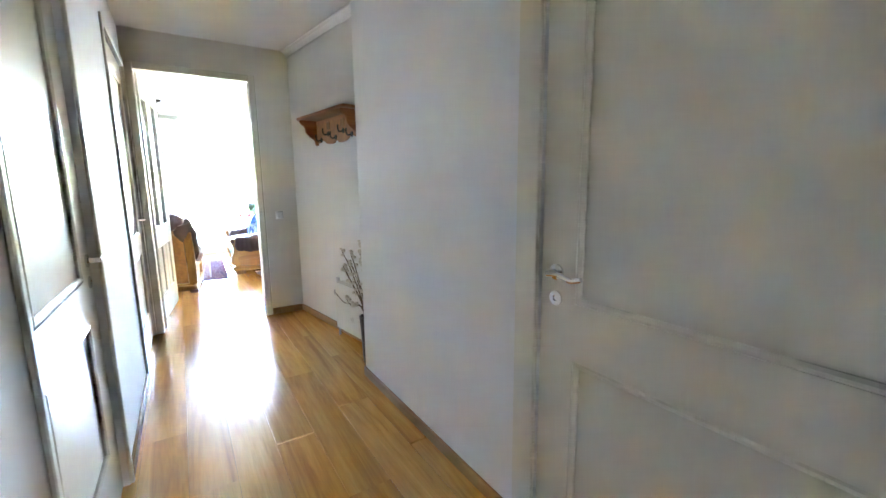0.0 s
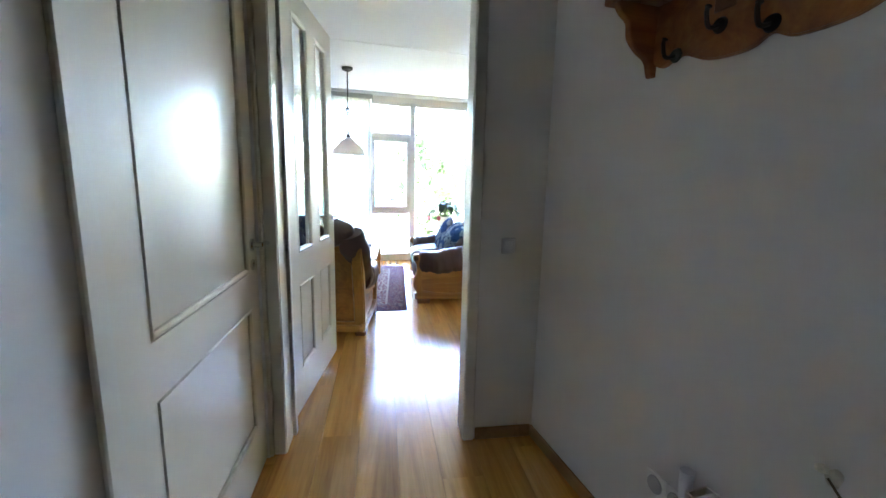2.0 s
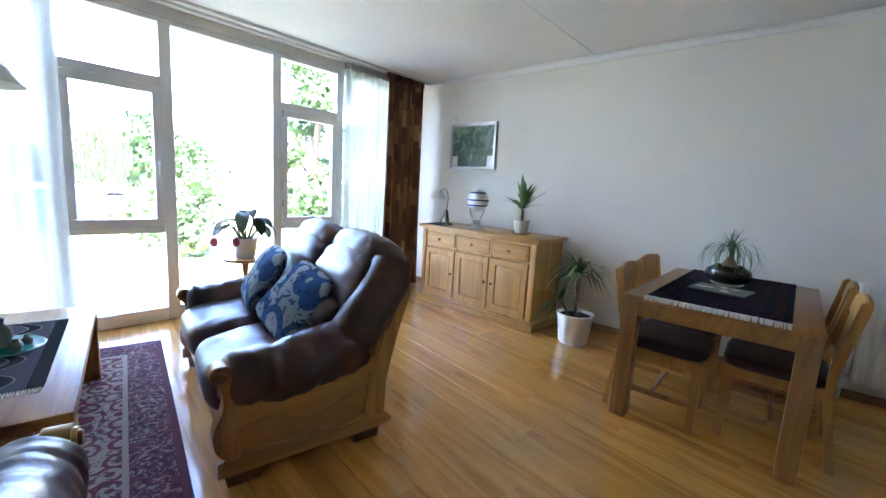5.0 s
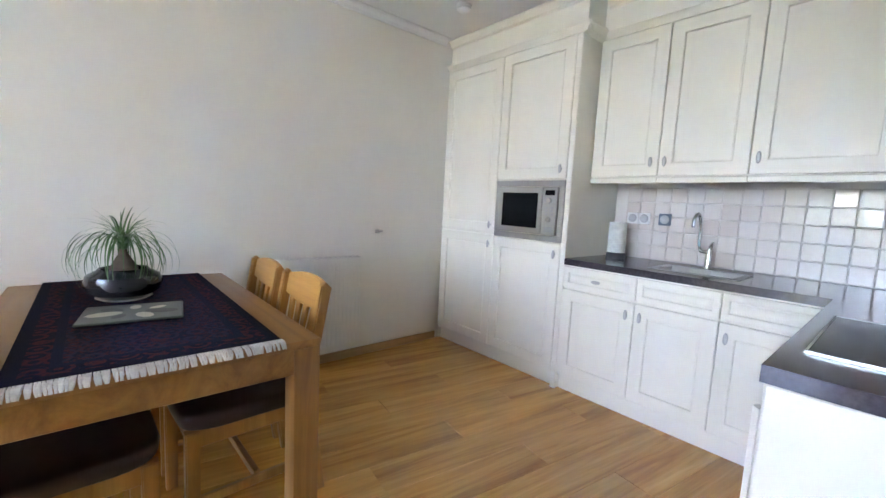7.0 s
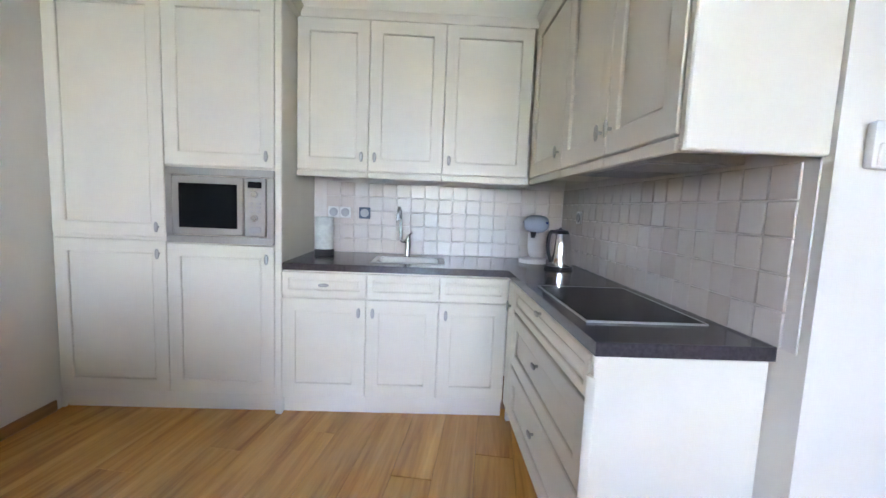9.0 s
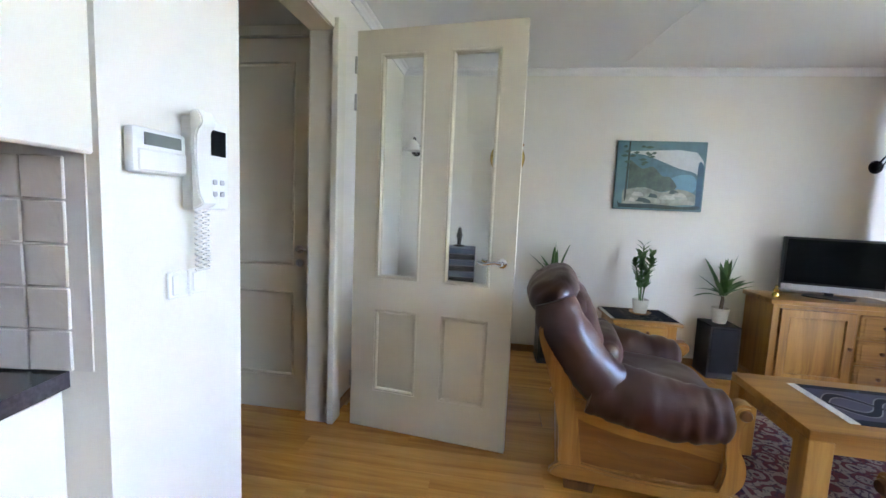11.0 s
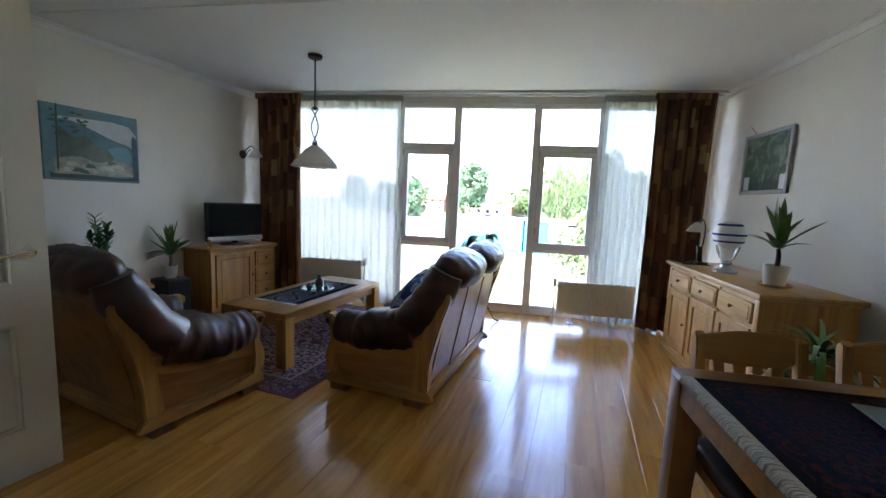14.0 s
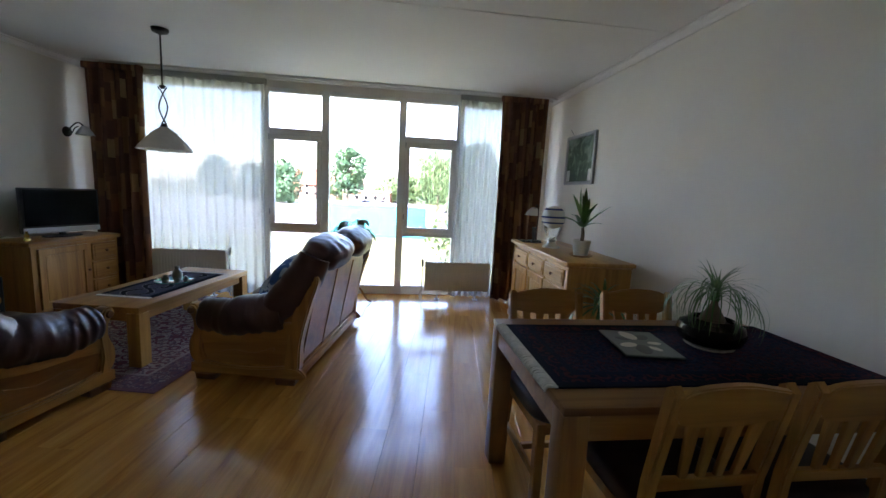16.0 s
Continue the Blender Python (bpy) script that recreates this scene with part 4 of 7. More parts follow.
def leather_seat(name, label, category, m, length, seats):
    """Oak-framed leather seat, facing -y: length between the outer faces of the side panels."""
    t = thing(name, label, category, m)
    h = length / 2
    dpt = 0.36
    part("plinth", bx(bx(B(), -h + 0.01, h - 0.01, -dpt + 0.03, dpt - 0.02, 0.035, 0.13, 0.012), -h - 0.005, h + 0.005, -dpt + 0.01, dpt, 0.1, 0.128, 0.008), M["oak_x"], t)
    part("base_rail", bx(box(-h - 0.01, h + 0.01, dpt - 0.03, dpt + 0.03, 0.045, 0.105, 0.012, 2), -h, h, dpt - 0.03, dpt + 0.015, 0.105, 0.13, 0.008), M["oak_x"], t, "moulded oak base rail")
    for sx in (-1, 1):
        x0 = sx * h
        def span(u, v):
            return min(x0 + sx * u, x0 + sx * v), max(x0 + sx * u, x0 + sx * v)
        side = [(-dpt + 0.02, 0.12), (dpt - 0.01, 0.12), (dpt + 0.03, 0.40), (dpt + 0.07, 0.66), (dpt - 0.0, 0.62), (dpt - 0.13, 0.45), (0.0, 0.40), (-dpt + 0.06, 0.42)]
        part("side_panel", prism(B(), side, 0, *span(-0.045, 0.0), 0.006), M["oak_side"], t, "carved oak side panel")
        # base moulding, curved upper rail and a carved relief on the outside
        part("moulding", prism(B(), smooth2([(-dpt - 0.03, 0.05), (0, 0.05), (dpt + 0.035, 0.05), (dpt + 0.03, 0.115), (dpt - 0.06, 0.135), (0.1, 0.115), (-0.14, 0.115), (-dpt + 0.06, 0.14), (-dpt - 0.03, 0.115)], 4), 0, *span(-0.01, 0.034), 0.010), M["oak_y"], t, "moulded oak base")
        part("side_rail", prism(B(), smooth2([(-dpt + 0.05, 0.255), (-0.14, 0.285), (0.08, 0.30), (dpt - 0.04, 0.36), (dpt + 0.02, 0.44), (dpt - 0.06, 0.45), (0.05, 0.40), (-dpt + 0.05, 0.38)], 4), 0, *span(-0.005, 0.022), 0.008), M["oak_y"], t, "curved oak rail under the arm")
        rel = smooth2([(-0.2, 0.2), (-0.1, 0.23), (0.05, 0.215), (0.2, 0.26), (0.14, 0.19), (-0.02, 0.17), (-0.14, 0.18)], 4)
        part("carving", prism(B(), rel, 0, *span(-0.002, 0.008), 0.004), M["oak_side"], t)
        # scrolled front post
        sc = smooth2([(-dpt + 0.02, 0.10), (-dpt - 0.035, 0.17), (-dpt - 0.04, 0.26), (-dpt - 0.005, 0.35), (-dpt - 0.012, 0.44), (-dpt - 0.05, 0.49), (-dpt - 0.035, 0.535), (-dpt + 0.02, 0.53), (-dpt + 0.048, 0.46), (-dpt + 0.06, 0.35), (-dpt + 0.05, 0.22), (-dpt + 0.08, 0.10)], 4)
        part("front_post", prism(B(), sc, 0, *span(-0.06, 0.032), 0.012), M["oak"], t, "scrolled oak front post")
        part("scroll_button", tube(B(), [(x0 + sx * 0.026, -dpt - 0.012, 0.495), (x0 + sx * 0.042, -dpt - 0.012, 0.495)], [0.03, 0.02], 16), M["oak_dark"], t)
        # back post, leaning out
        bp = smooth2([(dpt - 0.09, 0.10), (dpt + 0.012, 0.10), (dpt + 0.03, 0.3), (dpt + 0.09, 0.55), (dpt + 0.15, 0.74), (dpt + 0.13, 0.795), (dpt + 0.07, 0.775), (dpt + 0.01, 0.62), (dpt - 0.05, 0.4)], 4)
        part("back_post", prism(B(), bp, 0, *span(-0.055, 0.03), 0.010), M["oak"], t, "curved oak back post")
        # stuffed arm, gathered towards its front end
        pts, rr = [], []
        n = 44
        for k in range(n + 1):
            s = k / n
            y = dpt - 0.10 - s * (2 * dpt - 0.10)
            z = 0.50 - 0.065 * min(1, s * 1.6) + 0.02 * max(0, s - 0.6)
            end = min(1.0, (1 - s) * 9 + 0.35) ** 0.5
            rr.append((0.112 + 0.022 * math.sin(math.pi * min(s + 0.15, 1)) + 0.0045 * math.sin(s * 62) * max(0, s - 0.35)) * end)
            pts.append((x0 - sx * 0.055, y, z))
        bm = tube(B(), pts, rr, 28, True, 1.08)
        part("armrest", crease(bm, 0.012, (6, 16, 6), sx + 2.0), M["leather"], t, "stuffed leather armrest", 70)
        # wing that sweeps down from the head to the arm
        wp = curve_pts([(x0 - sx * 0.075, dpt + 0.09, 0.90), (x0 - sx * 0.055, dpt + 0.03, 0.76), (x0 - sx * 0.05, dpt - 0.09, 0.60), (x0 - sx * 0.055, dpt - 0.24, 0.48), (x0 - sx * 0.06, dpt - 0.38, 0.43)], 8)
        wr = [0.095 + 0.03 * math.sin(math.pi * min(1, 0.1 + i / (len(wp) - 1))) for i in range(len(wp))]
        part("wing", crease(tube(B(), wp, wr, 28, True, 1.0), 0.012, (6, 9, 9), sx + 7.0), M["leather"], t, "leather wing between back and arm", 70)
        for fy in (-dpt + 0.07, dpt - 0.08):
            part("foot", prism(B(), [(-0.065, 0.0), (0.065, 0.0), (0.075, 0.05), (-0.075, 0.05)], 0, *span(-0.06, 0.03), 0.006), M["oak_dark"], t).location = (0, fy, 0)
    # front rail, back boards and stiles
    part("front_rail", box(-h + 0.04, h - 0.04, -dpt + 0.02, -dpt + 0.06, 0.12, 0.3, 0.008), M["oak_x"], t)
    back = Matrix.Translation((0, dpt - 0.01, 0.12)) @ Matrix.Rotation(radians(-11), 4, "X")
    n = seats + 1 if seats > 1 else 1
    wdt = (length - 0.1) / n
    for i in range(n):
        c = -h + 0.05 + wdt * (i + 0.5)
        ob = part("back_panel", box(-wdt / 2 + 0.012, wdt / 2 - 0.012, -0.02, 0.010, 0.02, 0.70, 0.004), M["oak_side"], t, "plain stained oak back panel")
        ob.matrix_basis = back @ Matrix.Translation((c, 0, 0))
    for i in range(1, n):
        c = -h + 0.05 + wdt * i
        ob = part("back_stile", box(-0.018, 0.018, -0.025, 0.016, 0.0, 0.69, 0.004), M["oak_side"], t)
        ob.matrix_basis = back @ Matrix.Translation((c, 0, 0))
    part("top_rail", box(-h + 0.05, h - 0.05, -0.025, 0.018, 0.64, 0.70, 0.006), M["oak_x"], t).matrix_basis = back
    # cushions
    wdt = (length - 0.1) / seats
    for i in range(seats):
        c = -h + 0.05 + wdt * (i + 0.5)
        def stuffed(nm, lab, sz, pw, at, tilt, seed, sc):
            bm = pillow(B(), 0, 0, 0, *sz, pw, 56, 30)
            part(nm, crease(bm, 0.010, tuple(1.4 * v for v in sc), seed + i), M["leather"], t, lab, 80).matrix_basis = Matrix.Translation(at) @ Matrix.Rotation(radians(tilt), 4, "X")
        stuffed("seat_cushion", "dark brown leather seat cushion", (wdt, 0.70, 0.24), 4.0, (c, -0.06, 0.37), 4, 1.5, (7, 4, 5))
        stuffed("backrest", "stuffed brown leather backrest", (wdt * 1.0, 0.24, 0.58), 3.2, (c, 0.30, 0.66), -19, 4.2, (5, 6, 12))
        stuffed("headrest", "rolled leather headrest with soft folds", (wdt * 1.04, 0.29, 0.22), 2.5, (c, 0.455, 0.90), -30, 7.7, (14, 6, 6))
        stuffed("neck_roll", "", (wdt * 1.02, 0.24, 0.22), 2.6, (c, 0.37, 0.82), -20, 9.4, (14, 6, 6))
        stuffed("lumbar_roll", "", (wdt * 0.8, 0.24, 0.2), 2.6, (c, 0.19, 0.60), -15, 9.1, (12, 6, 6))
    return t


leather_seat("sofa", "two-seat brown leather sofa in a carved oak frame", "sofa", pose(4.02, 8.20, 0, 0, 0, -101), 1.36, 2)
leather_seat("armchair", "brown leather armchair in a carved oak frame", "armchair", pose(2.52, 7.23, 0, 0, 0, 164.6), 0.90, 1)


def cushion(label, m, s=0.42, seed=0.0):
    t = thing("cushion", label, "cushion", m, "cushions on the sofa")
    bm = B()
    pillow(bm, 0, 0, 0, s, 0.15, s, 4.5, 36, 20, 0.05, 8, seed)
    for v in bm.verts:     # pinch towards the edges
        e = max(abs(v.co.x), abs(v.co.z)) / (s / 2)
        v.co.y *= max(0.1, 1 - 0.85 * e ** 3)
    part("cover", bm, M["cushion_print"], t, "blue printed fabric cover", 80)
    part("piping", tube(B(), [(-s / 2 + .02, 0, -s / 2 + .02), (s / 2 - .02, 0, -s / 2 + .02), (s / 2 - .02, 0, s / 2 - .02), (-s / 2 + .02, 0, s / 2 - .02), (-s / 2 + .02, 0, -s / 2 + .03)], 0.004, 6), M["cushion_print"], t)


cushion("square blue printed cushion leaning on the sofa back", pose(4.10, 8.46, 0.67, -30, 0, -106), 0.42, 1.0)
cushion("blue and white cushion lying against the sofa arm", pose(4.02, 7.93, 0.66, -42, 12, -94), 0.40, 5.0)

# ---- coffee table, rug and what lies on it ----
CT = pose(2.915, 8.485, 0, 0, 0, -10.8)
t = thing("coffee_table", "low solid oak coffee table with square legs", "table", CT)
part("tabletop", box(-0.325, 0.325, -0.71, 0.71, 0.41, 0.455, 0.005, 2), M["oak_y"], t)
for x0, x1, y0, y1 in ((-0.30, -0.28, -0.6, 0.6), (0.28, 0.30, -0.6, 0.6), (-0.22, 0.22, -0.69, -0.67), (-0.22, 0.22, 0.67, 0.69)):
    part("apron", box(x0, x1, y0, y1, 0.345, 0.41, 0.003), M["oak_y"], t)
for x in (-0.325, 0.225):
    for y in (-0.71, 0.61):
        part("leg", box(x, x + 0.1, y, y + 0.1, 0.009, 0.41, 0.004), M["oak"], t)
t = thing("area_rug", "cream and plum patterned Persian-style rug", "rug", pose(2.766, 8.594, 0, 0, 0, -10.7))
bm = B()
bmesh.ops.create_grid(bm, x_segments=24, y_segments=32, size=1.0, matrix=Matrix.Diagonal((0.83, 1.1, 1, 1)))
for v in bm.verts:
    v.co.z = 0.006 + 0.0012 * noise.noise(v.co * 4)
geo = bmesh.ops.extrude_face_region(bm, geom=bm.faces[:])
for v in geo["geom"]:
    if isinstance(v, bmesh.types.BMVert):
        v.co.z = 0.0005
part("weave", bm, M["rug"], t)
t = thing("table_runner", "black patterned runner with white fringe", "runner", CT @ Matrix.Translation((0.0, 0.0, 0.456)))
part("cloth", box(-0.22, 0.22, -0.45, 0.45, 0.0, 0.004, 0.001), M["runner_wave"], t)
for e in (-1, 1):
    bm = B()
    for k in range(54):
        x = -0.215 + k * 0.0081
        tube(bm, [(x, e * 0.45, 0.003), (x + random.uniform(-.004, .004), e * 0.49, 0.0025)], 0.0025, 5)
    tagged(part("fringe", bm, M["fringe"], t, "white cotton fringe"), kind="stuff")
t = thing("serving_plate", "round teal glass plate on the runner", "plate", CT @ Matrix.Translation((0.02, 0.06, 0.4605)))
part("dish", lathe(B(), [(0, 0), (0.11, 0), (0.155, 0.012), (0.15, 0.015), (0.108, 0.005), (0, 0.005)], 36), M["teal"], t)
for (x, y, s, hh) in ((0.0, 0.03, 0.042, 0.13), (-0.07, -0.03, 0.03, 0.055), (0.06, -0.05, 0.026, 0.05), (0.085, 0.02, 0.022, 0.045)):
    v = solid("small_vase", lathe(B(), [(0, 0), (s * 0.7, 0), (s, hh * 0.35), (s * 0.9, hh * 0.6), (s * 0.42, hh * 0.8), (s * 0.5, hh), (s * 0.38, hh), (s * 0.3, hh * 0.8), (0, hh * 0.7)], 20), M["celadon"], "small grey-green stoneware vase on the plate", "vase", m=CT @ Matrix.Translation((0.02 + x, 0.06 + y, 0.466)))
    v["group"] = "vases on the plate"

# ---- television corner ----
TC = pose(1.535, 9.22, 0, 0, 0, 79)
t = thing("tv_cabinet", "oak cabinet with one door and three drawers", "cabinet", TC)
part("body", bx(bx(B(), -0.45, 0.45, -0.20, 0.20, 0.07, 0.70), -0.40, 0.40, -0.2, 0.2, 0.71, 0.715), M["oak"], t)
part("top", box(-0.48, 0.48, -0.225, 0.205, 0.70, 0.74, 0.01, 2), M["oak_x"], t)
part("plinth", bx(box(-0.47, 0.47, -0.22, 0.205, 0.0, 0.06, 0.008), -0.46, 0.46, -0.21, 0.204, 0.06, 0.075, 0.006), M["oak_x"], t)
raised_door(t, -0.40, 0.10, 0.10, 0.67, -0.20, M["oak"], knob_at=(0.07, 0.4))
for k in range(3):
    drawer_front(t, 0.13, 0.42, 0.10 + k * 0.195, 0.275 + k * 0.195, -0.20, M["oak_x"])
TV = TC @ Matrix.Translation((0.04, 0.0, 0.74)) @ Matrix.Rotation(radians(-14), 4, "Z")
t = thing("television", "black flat-screen television with a silver base strip", "television", TV)
part("stand", lathe(B(), [(0, 0), (0.17, 0), (0.165, 0.012), (0.03, 0.018), (0.03, 0.05), (0, 0.05)], 32), M["black"], t).scale = (1, 0.6, 1)
part("case", box(-0.325, 0.325, -0.035, 0.035, 0.045, 0.48, 0.008, 2), M["black"], t)
part("screen", box(-0.308, 0.308, -0.039, -0.034, 0.115, 0.463), M["screen"], t)
part("speaker_strip", box(-0.325, 0.325, -0.041, -0.03, 0.046, 0.098, 0.004), M["silver"], t, "silver strip under the screen")
solid("figurine", lathe(B(), [(0, 0), (0.025, 0), (0.028, 0.02), (0.016, 0.04), (0.022, 0.06), (0.01, 0.075), (0.012, 0.09), (0, 0.098)], 12), M["brass"], "small brass figurine on the tv cabinet", "figurine", m=TC @ Matrix.Translation((-0.40, -0.12, 0.74)))


def speaker(x, y, rz):
    t = thing("loudspeaker", "black floor loudspeaker carrying a potted plant", "loudspeaker", pose(x, y, 0, 0, 0, rz), "loudspeakers")
    part("case", box(-0.12, 0.12, -0.13, 0.13, 0.0, 0.45, 0.006), M["black"], t)
    part("grille", box(-0.105, 0.105, -0.138, -0.13, 0.05, 0.43, 0.004), plain("speaker_cloth", (0.012, 0.012, 0.014), 0.95, var=0.3, fine=300, bump_s=0.3), t)
    part("foot_plate", box(-0.125, 0.125, -0.135, 0.13, 0.0, 0.014, 0.003), M["iron"], t)


speaker(1.335, 8.55, 80)
speaker(1.14, 7.16, 84)


def yucca(x, y, z, r, h, mat, trunk_h, count, meshes, label, seed, saucer=False, lift=(5, 80), scale=1.0):
    rng = random.Random(seed)
    t = thing("potted_plant", label, "plant", pose(x, y, z), "potted plants")
    pot_parts(t, r, h, mat, saucer)
    pts = curve_pts([(0, 0, h - 0.03), (0.006, 0.004, h + trunk_h * 0.5), (0.0, 0.008, h + trunk_h)], 5)
    part("trunk", tube(B(), pts, [0.016 - 0.004 * i / len(pts) for i in range(len(pts))], 9), M["trunk"], t)
    tuft(t, (0, 0.008, h + trunk_h), count, meshes, rng, lift)
    for o in t.children:
        if o.name.startswith("leaf") and scale != 1.0:
            o.matrix_basis = o.matrix_basis @ Matrix.Scale(scale, 4)
    return t


yucca(1.335, 8.55, 0.451, 0.065, 0.13, M["pot"], 0.10, 24, LEAF_YUCCA, "green yucca in a cream pot on a loudspeaker", 3, scale=1.3)
yucca(1.14, 7.16, 0.451, 0.065, 0.13, M["pot"], 0.12, 22, LEAF_YUCCA, "green yucca in a pale pot on a loudspeaker", 4, scale=1.3)

# side table with a cloth and a plant
t = thing("side_table", "small oak side table with a drawer and turned legs", "table", pose(1.36, 7.83, 0, 0, 0, 83))
part("tabletop", box(-0.27, 0.27, -0.24, 0.24, 0.47, 0.50, 0.008, 2), M["oak_x"], t)
part("frame", box(-0.24, 0.24, -0.2, 0.2, 0.35, 0.47, 0.004), M["oak"], t)
drawer_front(t, -0.16, 0.16, 0.365, 0.455, -0.2, M["oak_x"])
for x in (-0.22, 0.22):
    for y in (-0.18, 0.18):
        part("leg", lathe(B(), [(0.0, 0), (0.024, 0), (0.03, 0.03), (0.02, 0.07), (0.03, 0.14), (0.034, 0.2), (0.022, 0.28), (0.032, 0.3), (0.032, 0.36), (0, 0.36)], 14, (x, y, 0)), M["oak"], t)
part("shelf", box(-0.2, 0.2, -0.16, 0.16, 0.1, 0.12, 0.004), M["oak_x"], t)
t = thing("table_cloth", "dark woven cloth with white fringed ends", "cloth", pose(1.36, 7.83, 0.501, 0, 0, 83))
part("cloth", box(-0.25, 0.25, -0.2, 0.2, 0, 0.004, 0.001), M["runner"], t)
for e in (-1, 1):
    part("fringe", box(min(e * 0.25, e * 0.28), max(e * 0.25, e * 0.28), -0.2, 0.2, 0, 0.003), M["fringe"], t, "white fringe")
rng = random.Random(9)
t = thing("potted_plant", "upright glossy-leaved plant in a cream pot", "plant", pose(1.33, 7.86, 0.506), "potted plants")
pot_parts(t, 0.065, 0.12, M["pot"], True)
for k in range(5):
    a = k * 72 + 20
    top = Vector((0.07 * math.cos(radians(a)), 0.07 * math.sin(radians(a)), 0.43 + 0.07 * (k % 3)))
    pts = curve_pts([(0.01 * math.cos(radians(a)), 0.01 * math.sin(radians(a)), 0.09), top * 0.5 + Vector((0, 0, 0.08)), top], 5)
    part("stem", tube(B(), pts, 0.005, 6), M["leaf"], t)
    for i, p in enumerate(pts[3:]):
        for sgn in (-1, 1):
            ob = new("leaf", LEAF_ZAMIO[0])
            ob.parent = t
            ob.matrix_basis = Matrix.Translation(p) @ Matrix.Rotation(radians(a + sgn * 80 + 25 * i), 4, "Z") @ Matrix.Rotation(radians(-35), 4, "Y")

# media rack and clock behind the glazed door
t = thing("media_rack", "blue-grey rack of stacked audio units", "rack", pose(1.06, 6.30, 0, 0, 0, 84) @ Matrix.Diagonal((0.95, 0.9, 0.93, 1)))
part("cabinet", box(-0.16, 0.16, -0.17, 0.17, 0.0, 0.62, 0.005), M["blue_grey"], t)
for k in range(8):
    part("unit", bx(box(-0.155, 0.155, -0.18, 0.16, 0.625 + k * 0.055, 0.675 + k * 0.055, 0.004), -0.12, 0.12, -0.184, -0.17, 0.635 + k * 0.055, 0.66 + k * 0.055), M["blue_grey"] if k % 2 else M["black"], t)
bm = lathe(B(), [(0, 0), (0.05, 0), (0.05, 0.012), (0.018, 0.02), (0.022, 0.07), (0.032, 0.1), (0.018, 0.135), (0.02, 0.16), (0.0, 0.185)], 14)
solid("statuette", bm, M["iron"], "small dark statuette on the media rack", "statuette", m=pose(1.06, 6.30, 0.991))
t = thing("wall_clock", "gilded regulator wall clock with glass case", "clock", WALLW @ pose(0, -1.30, 1.18, 0, 0, 90))
part("case", prism(B(), smooth2([(-0.09, 0.02), (0, -0.0), (0.09, 0.02), (0.10, 0.1), (0.085, 0.45), (0.09, 0.5), (-0.09, 0.5), (-0.085, 0.45), (-0.10, 0.1)], 3), 1, -0.10, -0.003, 0.006), M["oak"], t, "narrow wooden pendulum case")
part("window", box(-0.065, 0.065, -0.108, -0.098, 0.08, 0.44, 0.004), M["brass"], t, "brass front of the pendulum case")
ob = part("dial", lathe(B(), [(0, 0), (0.155, 0), (0.155, 0.05), (0.14, 0.07), (0.125, 0.06), (0, 0.062)], 36), M["brass"], t, "round engraved brass dial")
ob.matrix_basis = Matrix.Translation((0, -0.04, 0.62)) @ Matrix.Rotation(radians(90), 4, "X")
part("crown", prism(B(), smooth2([(-0.13, 0.72), (0.13, 0.72), (0.10, 0.80), (0.05, 0.82), (0, 0.87), (-0.05, 0.82), (-0.10, 0.80)], 3), 1, -0.09, -0.003, 0.006), M["oak"], t)
for k in range(12):
    a = radians(30 * k)
    part("hour_mark", box(-0.006, 0.006, -0.106, -0.1, -0.014, 0.014), M["iron"], t).matrix_basis = Matrix.Translation((0.095 * math.sin(a), 0, 0.62 + 0.095 * math.cos(a))) @ Matrix.Rotation(a, 4, "Y")
for ln, a in ((0.06, 50), (0.085, 190)):
    part("clock_hand", box(-0.004, 0.004, -0.11, -0.107, 0, ln), M["iron"], t).matrix_basis = Matrix.Translation((0, 0, 0.62)) @ Matrix.Rotation(radians(a), 4, "Y")
part("pendulum", lathe(B(), [(0, 0), (0.04, 0), (0.04, 0.006), (0, 0.008)], 24), M["brass"], t).matrix_basis = Matrix.Translation((0, -0.108, 0.16)) @ Matrix.Rotation(radians(90), 4, "X")
for k in (-0.03, 0.03):
    part("weight", tube(B(), [(k, -0.112, 0.2), (k, -0.112, 0.34)], 0.014, 12), M["brass"], t)

# pictures
t = thing("painting", "unframed canvas of rocks, trees and a lake", "painting", WALLW @ pose(0, 0.03, 1.69, 0, 0, 90))
part("canvas", box(-0.37, 0.37, -0.028, -0.002, -0.30, 0.30, 0.003), plain("teal_canvas", (0.13, 0.27, 0.29), 0.55, var=0.35, scale=7, fine=60, bump_s=0.1), t)


def patch(name, pts, color, layer, var=0.35):
    """One painted shape, a hair thicker than the canvas."""
    y = -0.0285 - 0.0004 * layer
    part(name, prism(B(), smooth2(pts, 3), 1, y, y + 0.0004), plain("painted_" + name, color, 0.5, var=var, scale=16, fine=70, bump_s=0.15), t)


patch("sky", [(-0.26, -0.05), (0.29, -0.05), (0.29, 0.21), (-0.26, 0.21)], (0.62, 0.66, 0.64), 0, 0.12)
patch("far_hill", [(-0.26, -0.05), (0.29, -0.05), (0.29, 0.03), (0.15, 0.07), (0.0, 0.13), (-0.14, 0.18), (-0.26, 0.19)], (0.09, 0.21, 0.25), 1)
patch("lake", [(0.06, -0.13), (0.29, -0.13), (0.29, 0.0), (0.18, 0.015), (0.08, -0.02)], (0.16, 0.36, 0.46), 2, 0.15)
patch("wood", [(-0.26, -0.14), (0.13, -0.12), (0.09, -0.01), (0.02, 0.0), (-0.06, 0.08), (-0.15, 0.06), (-0.26, 0.14)], (0.10, 0.15, 0.11), 3, 0.6)
